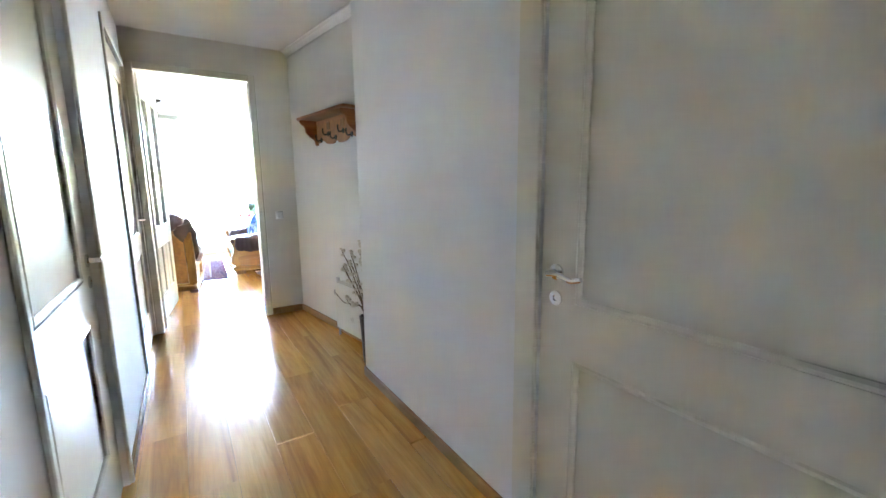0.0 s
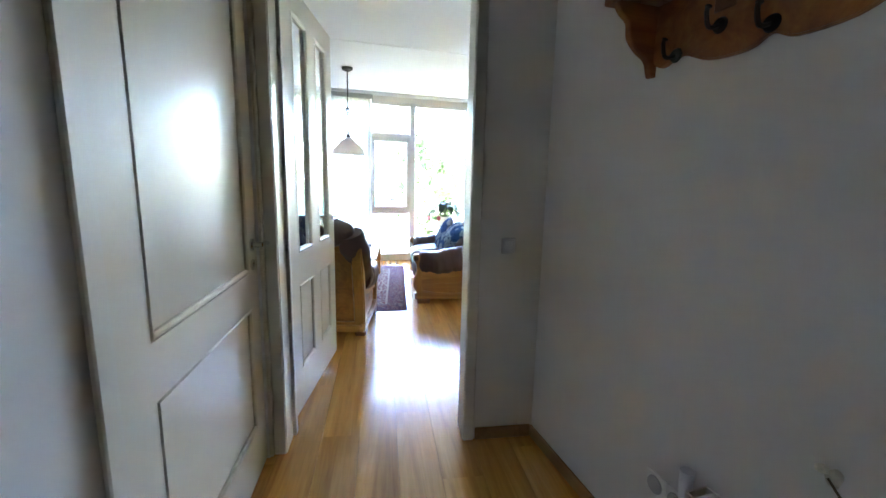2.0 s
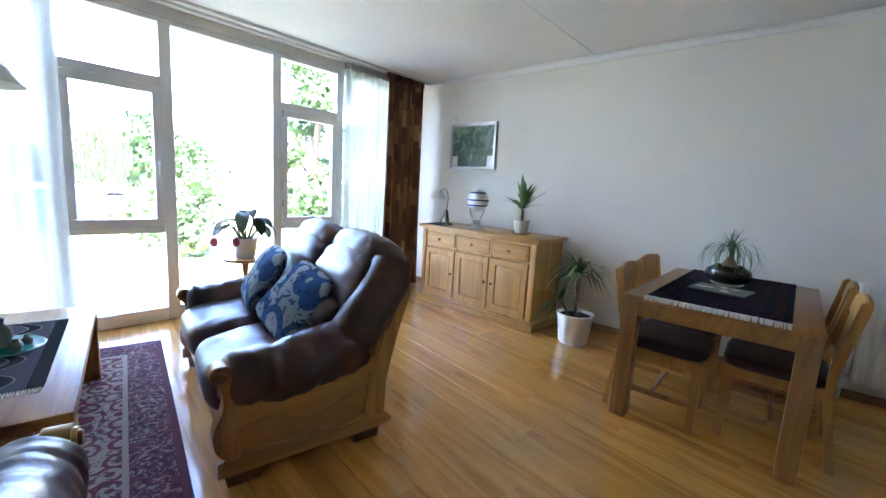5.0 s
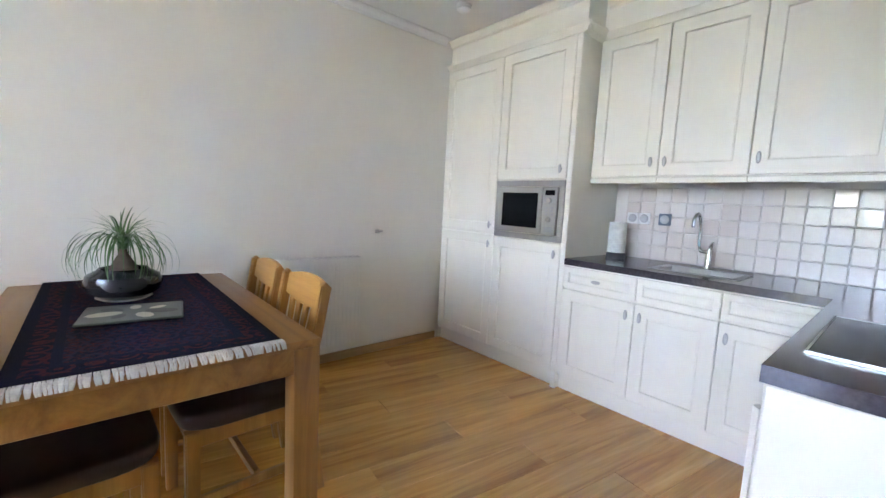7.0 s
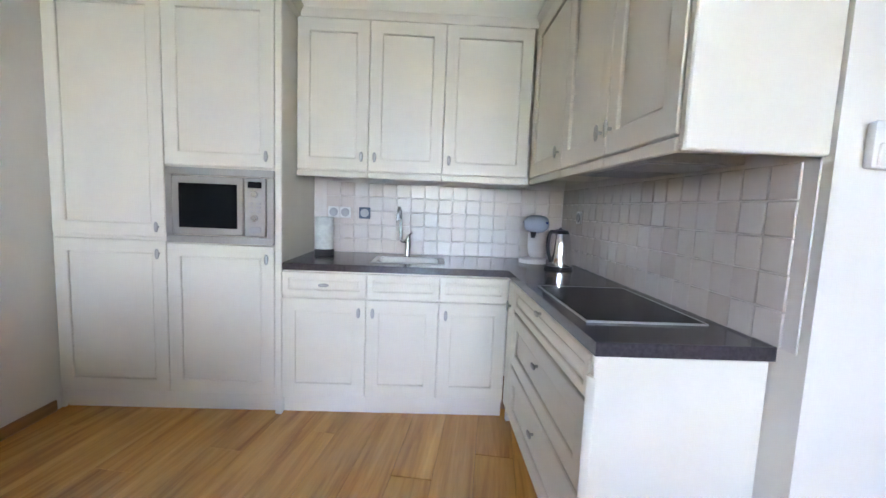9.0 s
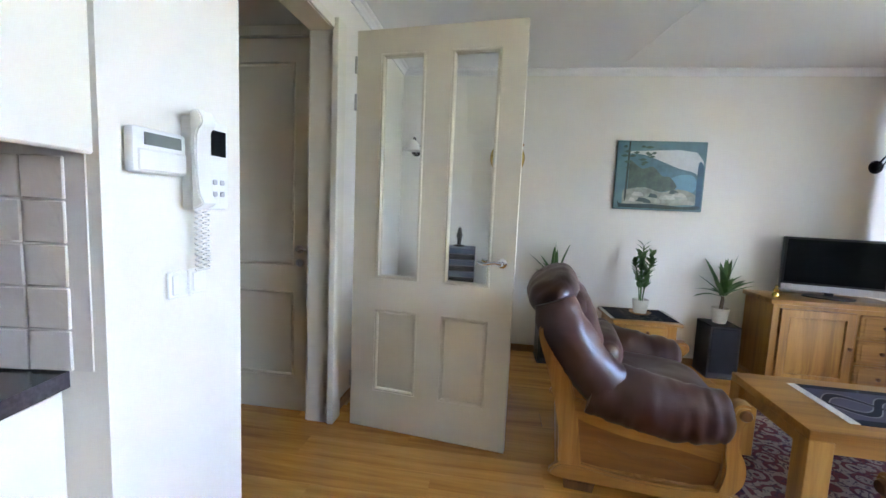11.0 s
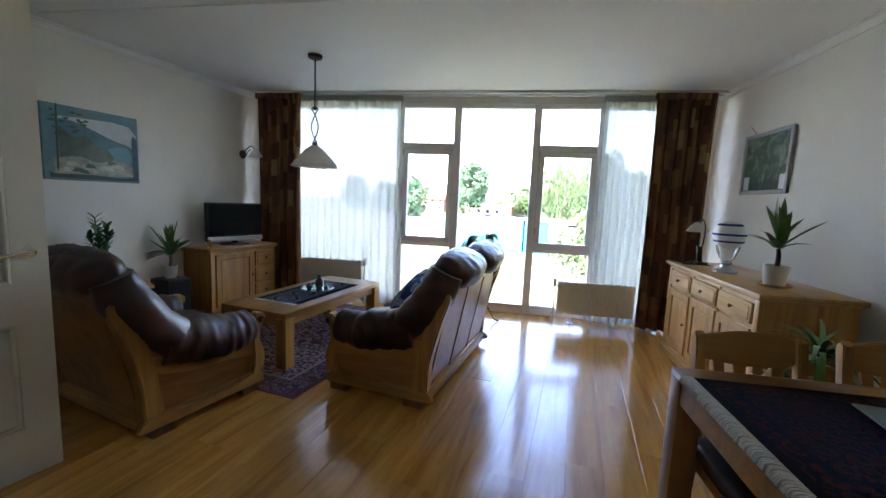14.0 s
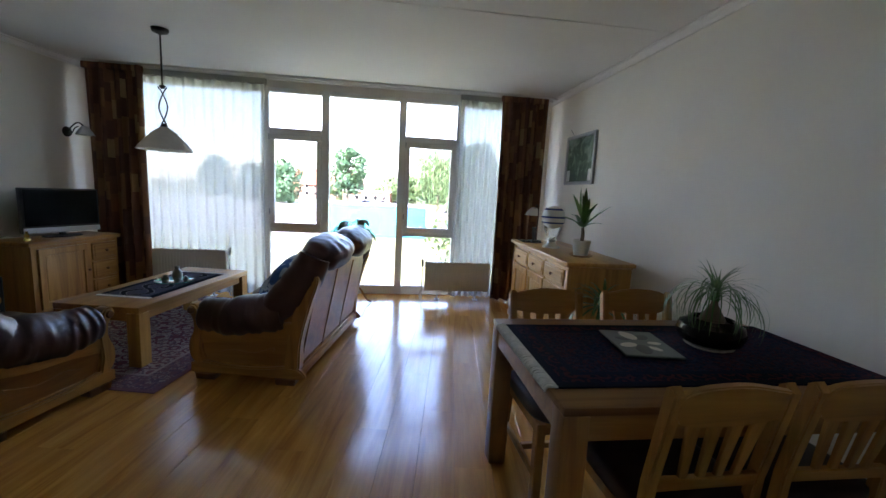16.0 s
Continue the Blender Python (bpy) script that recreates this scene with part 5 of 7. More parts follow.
patch("shore", [(-0.30, -0.26), (0.31, -0.24), (0.30, -0.15), (0.16, -0.11), (0.02, -0.14), (-0.12, -0.10), (-0.30, -0.13)], (0.42, 0.44, 0.34), 4, 0.5)
rng = random.Random(31)
for k in range(13):
    cx, cz, r = -0.26 + k * 0.043, rng.uniform(-0.23, -0.10), rng.uniform(0.025, 0.06)
    patch("rock", [(cx - r, cz - 0.014), (cx + r, cz - 0.018), (cx + r * 0.6, cz + 0.012), (cx - r * 0.5, cz + 0.02)], rng.choice(((0.62, 0.62, 0.52), (0.50, 0.52, 0.42), (0.05, 0.09, 0.08))), 5, 0.25)
patch("foreground", [(-0.33, -0.282), (0.0, -0.286), (0.32, -0.282), (0.335, -0.25), (0.2, -0.262), (-0.05, -0.245), (-0.3, -0.25), (-0.34, -0.22)], (0.02, 0.06, 0.06), 6, 0.4)
patch("trunk", [(-0.285, -0.2), (-0.27, -0.2), (-0.262, 0.28), (-0.275, 0.28)], (0.03, 0.05, 0.04), 6)
for k in range(16):
    cx, cz, r = rng.uniform(-0.33, -0.06), rng.uniform(0.10, 0.27) - 0.02 * (k % 3), rng.uniform(0.015, 0.04)
    patch("bough", [(cx - r, cz), (cx, cz - 0.010), (cx + r, cz + 0.004), (cx, cz + 0.014)], (0.05, 0.11, 0.08), 7, 0.4)
patch("dark_edge", [(0.312, -0.27), (0.355, -0.27), (0.357, -0.08), (0.355, 0.09), (0.312, 0.12), (0.308, -0.08)], (0.03, 0.12, 0.19), 6, 0.3)
t = thing("framed_picture", "small green garden picture in a silver-grey frame", "picture", pose(XR, 9.0, 1.80, 0, 0, -90))
for a, c, e, f in ((-0.34, -0.305, -0.27, 0.27), (0.305, 0.34, -0.27, 0.27), (-0.305, 0.305, -0.27, -0.235), (-0.305, 0.305, 0.235, 0.27)):
    part("frame_bar", box(a, c, -0.03, -0.002, e, f, 0.006), M["silver"], t)
part("print", box(-0.305, 0.305, -0.014, -0.004, -0.235, 0.235), M["painting_green"], t)
for x in (-0.26, 0.26):
    part("photo", box(x - 0.04, x + 0.04, -0.017, -0.012, -0.23, -0.11), M["white"], t, "small pale photo tucked in the corner")
part("cord", tube(B(), [(-0.2, -0.004, 0.27), (-0.32, -0.004, 0.36)], 0.002, 5), M["iron"], t)


# ---- lamps ----
t = thing("pendant_lamp", "wrought iron pendant lamp with a marbled glass shade", "lamp", pose(2.90, 8.56, 0))
part("canopy", lathe(B(), [(0, 2.599), (0.065, 2.599), (0.06, 2.572), (0.02, 2.555), (0, 2.555)], 24), M["iron"], t)
part("rod", tube(B(), [(0, 0, 2.56), (0, 0, 2.14)], 0.007, 8), M["iron"], t)
for sgn in (-1, 1):
    part("scroll", tube(B(), curve_pts([(0.035 * sgn, 0, 2.135), (0.0, 0.006 * sgn, 2.085), (-0.036 * sgn, 0.006 * sgn, 1.99), (-0.030 * sgn, 0.006 * sgn, 1.93), (0.0, 0.006 * sgn, 1.86), (0.022 * sgn, 0, 1.825)], 7), 0.006, 7), M["iron"], t)
part("collar", lathe(B(), [(0, 2.15), (0.02, 2.15), (0.026, 2.14), (0.01, 2.12), (0, 2.12)], 14), M["iron"], t)
part("shade", lathe(B(), [(0.012, 1.81), (0.03, 1.806), (0.085, 1.765), (0.145, 1.70), (0.19, 1.645), (0.212, 1.612), (0.206, 1.610), (0.183, 1.641), (0.138, 1.695), (0.078, 1.757), (0.02, 1.795)], 40), M["opal"], t, "marbled cream glass shade", 60)
part("holder", lathe(B(), [(0, 1.835), (0.02, 1.835), (0.03, 1.805), (0.018, 1.75), (0, 1.75)], 14), M["iron"], t)


def wall_lamp(y, z):
    t = thing("wall_lamp", "iron wall lamp with a small glass shade", "lamp", WALLW @ pose(0, y, z, 0, 0, 90), "wall lamps")
    part("backplate", lathe(B(), [(0, 0), (0.055, 0), (0.05, 0.012), (0.02, 0.02), (0, 0.02)], 20), M["iron"], t).matrix_basis = Matrix.Rotation(radians(90), 4, "X")
    part("arm", tube(B(), curve_pts([(0, -0.015, 0), (0.0, -0.06, 0.06), (0.0, -0.13, 0.10), (0.0, -0.2, 0.06)], 6), 0.007, 7), M["iron"], t)
    part("scroll", tube(B(), curve_pts([(0, -0.015, -0.04), (0, -0.05, -0.02), (0, -0.09, 0.04), (0, -0.13, 0.06)], 6), 0.005, 7), M["iron"], t)
    part("shade", lathe(B(), [(0.01, 0.07), (0.03, 0.06), (0.07, 0.0), (0.085, -0.03), (0.081, -0.03), (0.025, 0.05), (0.01, 0.06)], 24, (0, -0.2, 0)), M["opal"], t, "flared opal glass shade", 60)


wall_lamp(1.72, 1.82)
wall_lamp(-2.15, 1.86)

# ---- dining corner ----
TX0, TX1, TY0, TY1, TZ = 5.39, 6.77, 5.79, 6.665, 0.75
t = thing("dining_table", "solid oak dining table with thick square legs", "table", pose((TX0 + TX1) / 2, (TY0 + TY1) / 2, 0))
hx, hy = (TX1 - TX0) / 2, (TY1 - TY0) / 2
part("tabletop", box(-hx, hx, -hy, hy, TZ - 0.028, TZ, 0.004, 2), M["table_oak"], t)
for s in (-1, 1):
    a, c = sorted((s * (hy - 0.008), s * (hy - 0.03)))
    part("apron", box(-hx + 0.08, hx - 0.08, a, c, TZ - 0.115, TZ - 0.028, 0.002), M["table_oak"], t)
    a, c = sorted((s * (hx - 0.008), s * (hx - 0.03)))
    part("apron", box(a, c, -hy + 0.08, hy - 0.08, TZ - 0.115, TZ - 0.028, 0.002), M["table_oak"], t)
    for u in (-1, 1):
        a, c = sorted((s * hx, s * (hx - 0.09)))
        e, f = sorted((u * hy, u * (hy - 0.09)))
        part("leg", box(a + 0.001, c - 0.001, e + 0.001, f - 0.001, 0, TZ - 0.0285, 0.005, 2), M["table_leg"], t)
t = thing("table_rug", "navy knotted table rug with white fringe", "rug", pose(6.11, 6.23, TZ + 0.001))
part("weave", box(-0.70, 0.66, -0.32, 0.32, 0.0, 0.007, 0.002), M["table_rug"], t)
bm = B()
for k in range(92):
    y = -0.318 + k * 0.007
    j = random.uniform(-0.004, 0.004)
    tube(bm, curve_pts([(-0.69, y, 0.005), (-0.715, y + j, 0.007), (-0.728, y + j, 0.004), (-0.735, y + 2 * j, -0.012)], 2), [0.004, 0.0042, 0.0048, 0.0042, 0.0045, 0.004, 0.0032], 5)
tagged(part("fringe", bm, M["fringe"], t, "white knotted cotton fringe"), kind="stuff")
# bowl plant and plate
rng = random.Random(21)
t = thing("bonsai_bowl", "grassy plant in a round dark glazed bowl", "plant", pose(6.27, 6.27, TZ + 0.008))
part("saucer", lathe(B(), [(0, 0), (0.08, 0), (0.098, 0.009), (0.094, 0.011), (0.078, 0.006), (0, 0.006)], 30), M["pot"], t)
part("bowl", lathe(B(), [(0, 0.007), (0.078, 0.007), (0.122, 0.035), (0.136, 0.07), (0.126, 0.102), (0.09, 0.124), (0.085, 0.13), (0.078, 0.124), (0.095, 0.102), (0, 0.098)], 36), M["glaze_dark"], t)
part("soil", lathe(B(), [(0, 0.112), (0.08, 0.11), (0.08, 0.1), (0, 0.1)], 20), M["soil"], t)
part("trunk", lathe(B(), [(0, 0.10), (0.045, 0.105), (0.05, 0.13), (0.03, 0.165), (0.016, 0.19), (0.012, 0.21), (0, 0.215)], 16), M["trunk"], t, "swollen bulb-like trunk")
tuft(t, (0, 0, 0.205), 95, LEAF_GRASS, rng, (0, 0), 0.012)
t = thing("decorated_plate", "square plate painted with black and white shapes", "plate", pose(5.93, 6.26, TZ + 0.008, 0, 0, -8))
part("dish", bx(bx(B(), -0.12, 0.12, -0.15, 0.15, 0.012, 0.02, 0.004), -0.06, 0.06, -0.08, 0.08, 0.0, 0.013), M["celadon"], t)
for k in range(7):
    a = k * 51
    part("motif", lathe(B(), [(0, 0.0205), (0.03 + 0.012 * (k % 3), 0.0205), (0, 0.0212)], 9), M["black"] if k % 2 else M["pot"], t).matrix_basis = Matrix.Translation((0.065 * math.cos(radians(a)), 0.085 * math.sin(radians(a)), 0.0002 * k)) @ Matrix.Rotation(radians(a), 4, "Z") @ Matrix.Diagonal((1, 0.6, 1, 1))


def dining_chair(m):
    """Faces -y: the back stands at +y."""
    t = thing("dining_chair", "honey wooden dining chair with a brown leather seat", "chair", m, "chairs round the table")
    for s in (-1, 1):
        part("front_leg", prism(B(), [(-0.235, 0), (-0.195, 0), (-0.19, 0.42), (-0.235, 0.42)], 0, s * 0.19 - 0.02, s * 0.19 + 0.02, 0.004), M["beech"], t)
        bp = [(0.235, 0), (0.27, 0), (0.215, 0.40), (0.225, 0.55), (0.285, 0.86), (0.262, 0.885), (0.24, 0.87), (0.185, 0.55), (0.175, 0.42)]
        part("back_leg", prism(B(), bp, 0, s * 0.185 - 0.018, s * 0.185 + 0.018, 0.005), M["beech"], t)
        part("side_rail", box(s * 0.19 - 0.012, s * 0.19 + 0.012, -0.2, 0.19, 0.36, 0.42, 0.003), M["beech"], t)
        part("side_stretcher", box(s * 0.19 - 0.009, s * 0.19 + 0.009, -0.2, 0.22, 0.14, 0.175, 0.003), M["beech"], t)
    part("front_rail", box(-0.17, 0.17, -0.222, -0.2, 0.36, 0.42, 0.003), M["oak_x"], t)
    part("back_rail", box(-0.17, 0.17, 0.185, 0.205, 0.36, 0.42, 0.003), M["oak_x"], t)
    part("stretcher", box(-0.18, 0.18, -0.01, 0.012, 0.15, 0.18, 0.003), M["oak_x"], t)
    bm = B()
    pillow(bm, 0, 0, 0, 0.45, 0.46, 0.075, 5.0, 36, 14, 0.02, 8, 2.0)
    part("seat", bm, M["seat_leather"], t, "padded dark brown leather seat", 80).location = (0, -0.02, 0.448)
    tilt = Matrix.Translation((0, 0.205, 0.50)) @ Matrix.Rotation(radians(-10.5), 4, "X")
    top = smooth2([(-0.17, 0.28), (0, 0.26), (0.17, 0.28), (0.17, 0.375), (0, 0.40), (-0.17, 0.375)], 4)
    part("top_rail", prism(B(), top, 1, -0.012, 0.014, 0.005), M["oak_x"], t, "gently curved top rail").matrix_basis = tilt
    part("lower_rail", box(-0.17, 0.17, -0.01, 0.012, 0.03, 0.075, 0.004), M["oak_x"], t).matrix_basis = tilt
    for x, lean in ((-0.09, -0.02), (-0.03, -0.006), (0.03, 0.006), (0.09, 0.02)):
        part("slat", prism(B(), [(x - 0.013, 0.07), (x + 0.013, 0.07), (x + 0.024 + lean, 0.29), (x - 0.02 + lean, 0.29)], 1, -0.006, 0.008, 0.002), M["beech"], t).matrix_basis = tilt
    return t


ch = dining_chair(pose(5.70, 6.48, 0, 0, 0, 2))
copy_thing(ch, pose(6.22, 6.50, 0, 0, 0, -1))
copy_thing(ch, pose(5.82, 5.93, 0, 0, 0, 182))
copy_thing(ch, pose(6.30, 5.94, 0, 0, 0, 180))

# ---- sideboard ----
SB = pose(6.53, 8.43, 0, 0, 0, -90) @ Matrix.Diagonal((0.92, 0.98, 0.98, 1))
t = thing("sideboard", "oak sideboard with three drawers over three doors", "sideboard", SB)
part("body", box(-0.78, 0.78, -0.27, 0.27, 0.09, 0.855), M["oak_gold"], t)
part("top", bx(box(-0.83, 0.83, -0.315, 0.28, 0.865, 0.90, 0.01, 2), -0.80, 0.80, -0.29, 0.275, 0.85, 0.866, 0.006), M["oak_gold_x"], t)
part("plinth", bx(box(-0.82, 0.82, -0.30, 0.275, 0.0, 0.07, 0.008), -0.80, 0.80, -0.285, 0.273, 0.07, 0.095, 0.01), M["oak_gold_x"], t)
for s in (-1, 1):
    part("corner_post", box(s * 0.755 - 0.03, s * 0.755 + 0.03, -0.285, -0.25, 0.095, 0.85, 0.012, 2), M["oak_gold"], t)
for k in range(3):
    x0 = -0.71 + k * 0.485
    drawer_front(t, x0, x0 + 0.45, 0.68, 0.82, -0.27, M["oak_gold_x"])
    raised_door(t, x0, x0 + 0.45, 0.12, 0.65, -0.27, M["oak_gold"], knob_at=(x0 + (0.42 if k < 2 else 0.03), 0.39), rail=0.065)
    if k:
        part("divider", box(x0 - 0.03, x0 - 0.005, -0.282, -0.268, 0.1, 0.84, 0.004), M["oak_gold"], t)


def on_sb(y, dx=0.0):
    return pose(6.50 + dx, y, 0.883)


t = thing("table_lamp", "slender iron table lamp with an opal glass shade", "lamp", on_sb(9.04, -0.06))
part("base", lathe(B(), [(0, 0), (0.08, 0), (0.078, 0.012), (0.02, 0.02), (0, 0.02)], 24), M["iron"], t)
part("stem", tube(B(), curve_pts([(0, 0.03, 0.01), (0, -0.05, 0.16), (0, -0.07, 0.32), (0, -0.01, 0.40), (0, 0.06, 0.36)], 7), 0.006, 7), M["iron"], t)
part("shade", lathe(B(), [(0.012, 0.375), (0.03, 0.37), (0.07, 0.33), (0.095, 0.285), (0.091, 0.285), (0.06, 0.33), (0.012, 0.36)], 26, (0, 0.085, 0)), M["opal"], t, "white opal glass shade", 60)
t = thing("telephone", "black cordless phone standing in its charger", "telephone", on_sb(8.92, -0.10))
part("charger", box(-0.035, 0.035, -0.04, 0.04, 0.0, 0.03, 0.008), M["black"], t)
part("handset", box(-0.022, 0.022, -0.016, 0.012, 0.02, 0.17, 0.008, 2), M["black"], t).rotation_euler = (radians(-12), 0, 0)
part("cloth", box(-0.12, 0.10, -0.02, 0.26, -0.0008, 0.0015), M["runner"], t, "dark mat under lamp and phone")
t = thing("globe_lamp", "blue and white striped ceramic globe on a foot", "ornament", on_sb(8.55, -0.06))
part("foot", lathe(B(), [(0, 0), (0.085, 0), (0.085, 0.012), (0.05, 0.03), (0.035, 0.06), (0.05, 0.075), (0.04, 0.09), (0, 0.09)], 26), M["steel"], t, "turned metal foot")
part("cup", lathe(B(), [(0.03, 0.088), (0.05, 0.11), (0.075, 0.17), (0.085, 0.215), (0.08, 0.215), (0.045, 0.11)], 28), M["glass"], t, "clear glass cup")
R = 0.115
arc = lambda a, c, r: [(r * math.cos(radians(a + (c - a) * i / 6)), 0.30 + r * math.sin(radians(a + (c - a) * i / 6))) for i in range(7)]
part("globe", lathe(B(), [(0, 0.30 - R)] + arc(-85, 85, R) + [(0, 0.30 + R)], 36), M["white"], t, "white ceramic ball", 80)
for a, c in ((38, 50), (-2, 6), (-30, -22)):
    part("stripe", lathe(B(), arc(a, c, R * 1.012), 36), M["blue_paint"], t, "blue painted band", 80)
yucca(6.50, 8.03, 0.883, 0.075, 0.14, M["pot"], 0.11, 24, LEAF_YUCCA, "small yucca in a cream pot on the sideboard", 11, True, (15, 85), 1.15)
# floor plant
t = yucca(6.36, 7.33, 0.0, 0.155, 0.27, M["pot_white"], 0.33, 46, LEAF_PALM, "ponytail palm in a large white pot on the floor", 14, False, (0, 0), 1.25)
part("side_shoot", tube(B(), curve_pts([(-0.03, 0.05, 0.24), (-0.05, 0.08, 0.31), (-0.07, 0.11, 0.36)], 4), 0.010, 7), M["trunk"], t)
tuft(t, (-0.07, 0.11, 0.36), 16, LEAF_PALM, random.Random(5), (0, 0))
# wall knob, ceiling lamp, smoke alarm
t = thing("wall_hook", "small silver hook on the cream wall", "hook", pose(XR, 4.66, 0.98, 0, 0, -90))
part("plate", box(-0.02, 0.02, -0.008, -0.001, -0.015, 0.015, 0.003), M["steel"], t)
part("peg", tube(B(), [(0, -0.006, 0), (0.02, -0.045, 0.004)], [0.006, 0.008], 8), M["steel"], t)
t = thing("ceiling_lamp", "round glass ceiling lamp with a brass rim", "lamp", pose(6.28, 5.66, CEIL))
part("rim", lathe(B(), [(0, -0.001), (0.16, -0.001), (0.165, -0.03), (0.15, -0.035), (0, -0.035)], 36), M["brass"], t)
part("bowl", lathe(B(), [(0.15, -0.034), (0.135, -0.06), (0.09, -0.085), (0.04, -0.096), (0, -0.098)], 36), M["opal"], t, "frosted glass bowl", 60)
t = thing("smoke_alarm", "round white smoke alarm on the ceiling", "smoke alarm", pose(6.34, 4.35, CEIL))
part("base", lathe(B(), [(0, -0.001), (0.055, -0.001), (0.055, -0.015), (0, -0.015)], 28), M["white"], t)
part("cover", lathe(B(), [(0.05, -0.015), (0.05, -0.03), (0.035, -0.042), (0, -0.044)], 28), M["white"], t)

# ---- plant stand by the window ----
PS = pose(4.42, 9.50, 0)
t = thing("plant_stand", "round wooden plant stand on a turned tripod", "stand", PS)
part("top", lathe(B(), [(0, 0.575), (0.17, 0.575), (0.19, 0.585), (0.19, 0.6), (0.0, 0.6)], 36), M["oak"], t)
part("column", lathe(B(), [(0, 0.16), (0.02, 0.16), (0.035, 0.2), (0.02, 0.27), (0.03, 0.36), (0.018, 0.45), (0.03, 0.55), (0.05, 0.576), (0, 0.576)], 18), M["oak"], t)
for k in range(3):
    a = radians(120 * k + 20)
    part("foot", tube(B(), curve_pts([(0.0, 0, 0.22), (0.08 * math.cos(a), 0.08 * math.sin(a), 0.2), (0.18 * math.cos(a), 0.18 * math.sin(a), 0.05), (0.24 * math.cos(a), 0.24 * math.sin(a), 0.012)], 5), 0.012, 8), M["oak"], t)
rng = random.Random(31)
t = thing("flowering_plant", "broad-leaved plant with pink buds in a white pot", "plant", PS @ Matrix.Translation((0, 0, 0.601)))
pot_parts(t, 0.10, 0.17, M["pot_white"])
for k in range(12):
    a = radians(k * 137.5)
    r = 0.07 + 0.09 * (k % 3) / 2
    top = Vector((r * math.cos(a), r * math.sin(a), 0.27 + 0.04 * (k % 4)))
    part("stem", tube(B(), [(0.02 * math.cos(a), 0.02 * math.sin(a), 0.13), top], 0.006, 6), M["leaf"], t)
    ob = new("leaf", LEAF_BROAD[k % 2])
    ob.parent = t
    ob.matrix_basis = Matrix.Translation(top) @ Matrix.Rotation(a, 4, "Z") @ Matrix.Rotation(radians(-10 + 25 * (k % 3)), 4, "Y")
M["pink"] = plain("pink_petal", (0.55, 0.10, 0.16), 0.6, var=0.3, scale=40)
for a, rr in ((200, 0.30), (230, 0.22)):
    e = Vector((rr * math.cos(radians(a)), rr * math.sin(radians(a)), 0.16))
    part("stem", tube(B(), curve_pts([(0, 0, 0.15), e * 0.6 + Vector((0, 0, 0.2)), e], 5), 0.004, 6), M["leaf"], t)
    bm = B()
    pillow(bm, 0, 0, 0, 0.06, 0.06, 0.075, 2, 14, 8)
    part("bud", bm, M["pink"], t, "pink flower bud", 80).location = e

# ---- kitchen ----
KY, KX = 3.985, 4.28       # fronts of the south and the west runs
UY, UX = 3.77, 4.15       # fronts of the wall cupboards
UZ0, UZ1 = 1.445, 2.33


def pull(parent, x, y, z, flat=False):
    """An oval steel pull on a face towards -y."""
    bm = B()
    pillow(bm, 0, 0, 0, 0.022, 0.014, 0.06, 2.2, 16, 10)
    tube(bm, [(0, 0.0, 0), (0, 0.02, 0)], 0.006, 8)
    h = part("handle", bm, M["steel"], parent, "oval brushed steel pull", 60)
    h.matrix_basis = Matrix.Translation((x, y - 0.02, z)) @ (Matrix.Rotation(radians(90), 4, "Y") if flat else Matrix.Identity(4))


def k_door(parent, x0, x1, z0, z1, handle, flat=False, name="door"):
    g = 0.002
    d = raised_door(parent, x0 + g, x1 - g, z0 + g, z1 - g, 0.0, M["kitchen"], name, rail=min(0.075, (z1 - z0) * 0.26))
    if handle:
        pull(d, handle[0], -0.021, handle[1], flat)
    return d


def unit(name, label, m, w, d, z0, z1):
    """A cupboard: x from 0 to w, front at y = 0, body behind it."""
    t = thing(name, label, "cabinet", m, "kitchen units")
    part("body", box(0.001, w - 0.001, 0.0, d, z0, z1), M["kitchen"], t)
    return t


def south(x):
    return pose(x, KY, 0, 0, 0, 180)      # x runs to -x, front towards +y


def west(y):
    return pose(KX, y, 0, 0, 0, 90)       # x runs to +y, front towards +x


DS = KY - YK - 0.005
# tall units
t = unit("tall_cabinet", "tall cream cabinet with two panelled doors", south(6.86), 0.62, DS, 0.10, UZ1)
k_door(t, 0.0, 0.62, 1.02, UZ1, (0.58, 1.08))
k_door(t, 0.0, 0.62, 0.12, 1.005, (0.58, 0.93))
part("plinth", box(0, 0.62, 0.03, 0.05, 0.0, 0.10), M["kitchen"], t)
part("filler", box(-0.018, -0.001, 0.004, 0.03, 0.0, UZ1, 0.004), M["kitchen"], t)
t = unit("tall_cabinet", "tall cream cabinet around a built-in microwave", south(6.24), 0.60, DS, 0.10, UZ1)
k_door(t, 0.0, 0.60, 1.425, UZ1, (0.56, 1.49))
k_door(t, 0.0, 0.60, 0.12, 0.995, (0.56, 0.92))
part("plinth", box(0, 0.60, 0.03, 0.05, 0.0, 0.10), M["kitchen"], t)
part("end_pilaster", box(0.601, 0.64, -0.02, DS, 0.0, UZ1, 0.006), M["kitchen"], t, "fluted cream end panel")
t = thing("microwave", "built-in stainless steel microwave with a dark window", "microwave", south(6.237) @ Matrix.Translation((0, -0.003, 0.015)) @ Matrix.Diagonal((1.06, 1, 1, 1)))
for a, c, e, f in ((0.0, 0.56, 0.985, 1.025), (0.0, 0.56, 1.36, 1.40), (0.0, 0.035, 1.025, 1.36), (0.525, 0.56, 1.025, 1.36)):
    part("frame_bar", box(a, c, -0.02, 0.0, e, f, 0.003), M["steel"], t, "brushed steel surround")
dr = part("door", box(0.04, 0.405, -0.03, -0.004, 1.03, 1.355, 0.006), M["steel"], t)
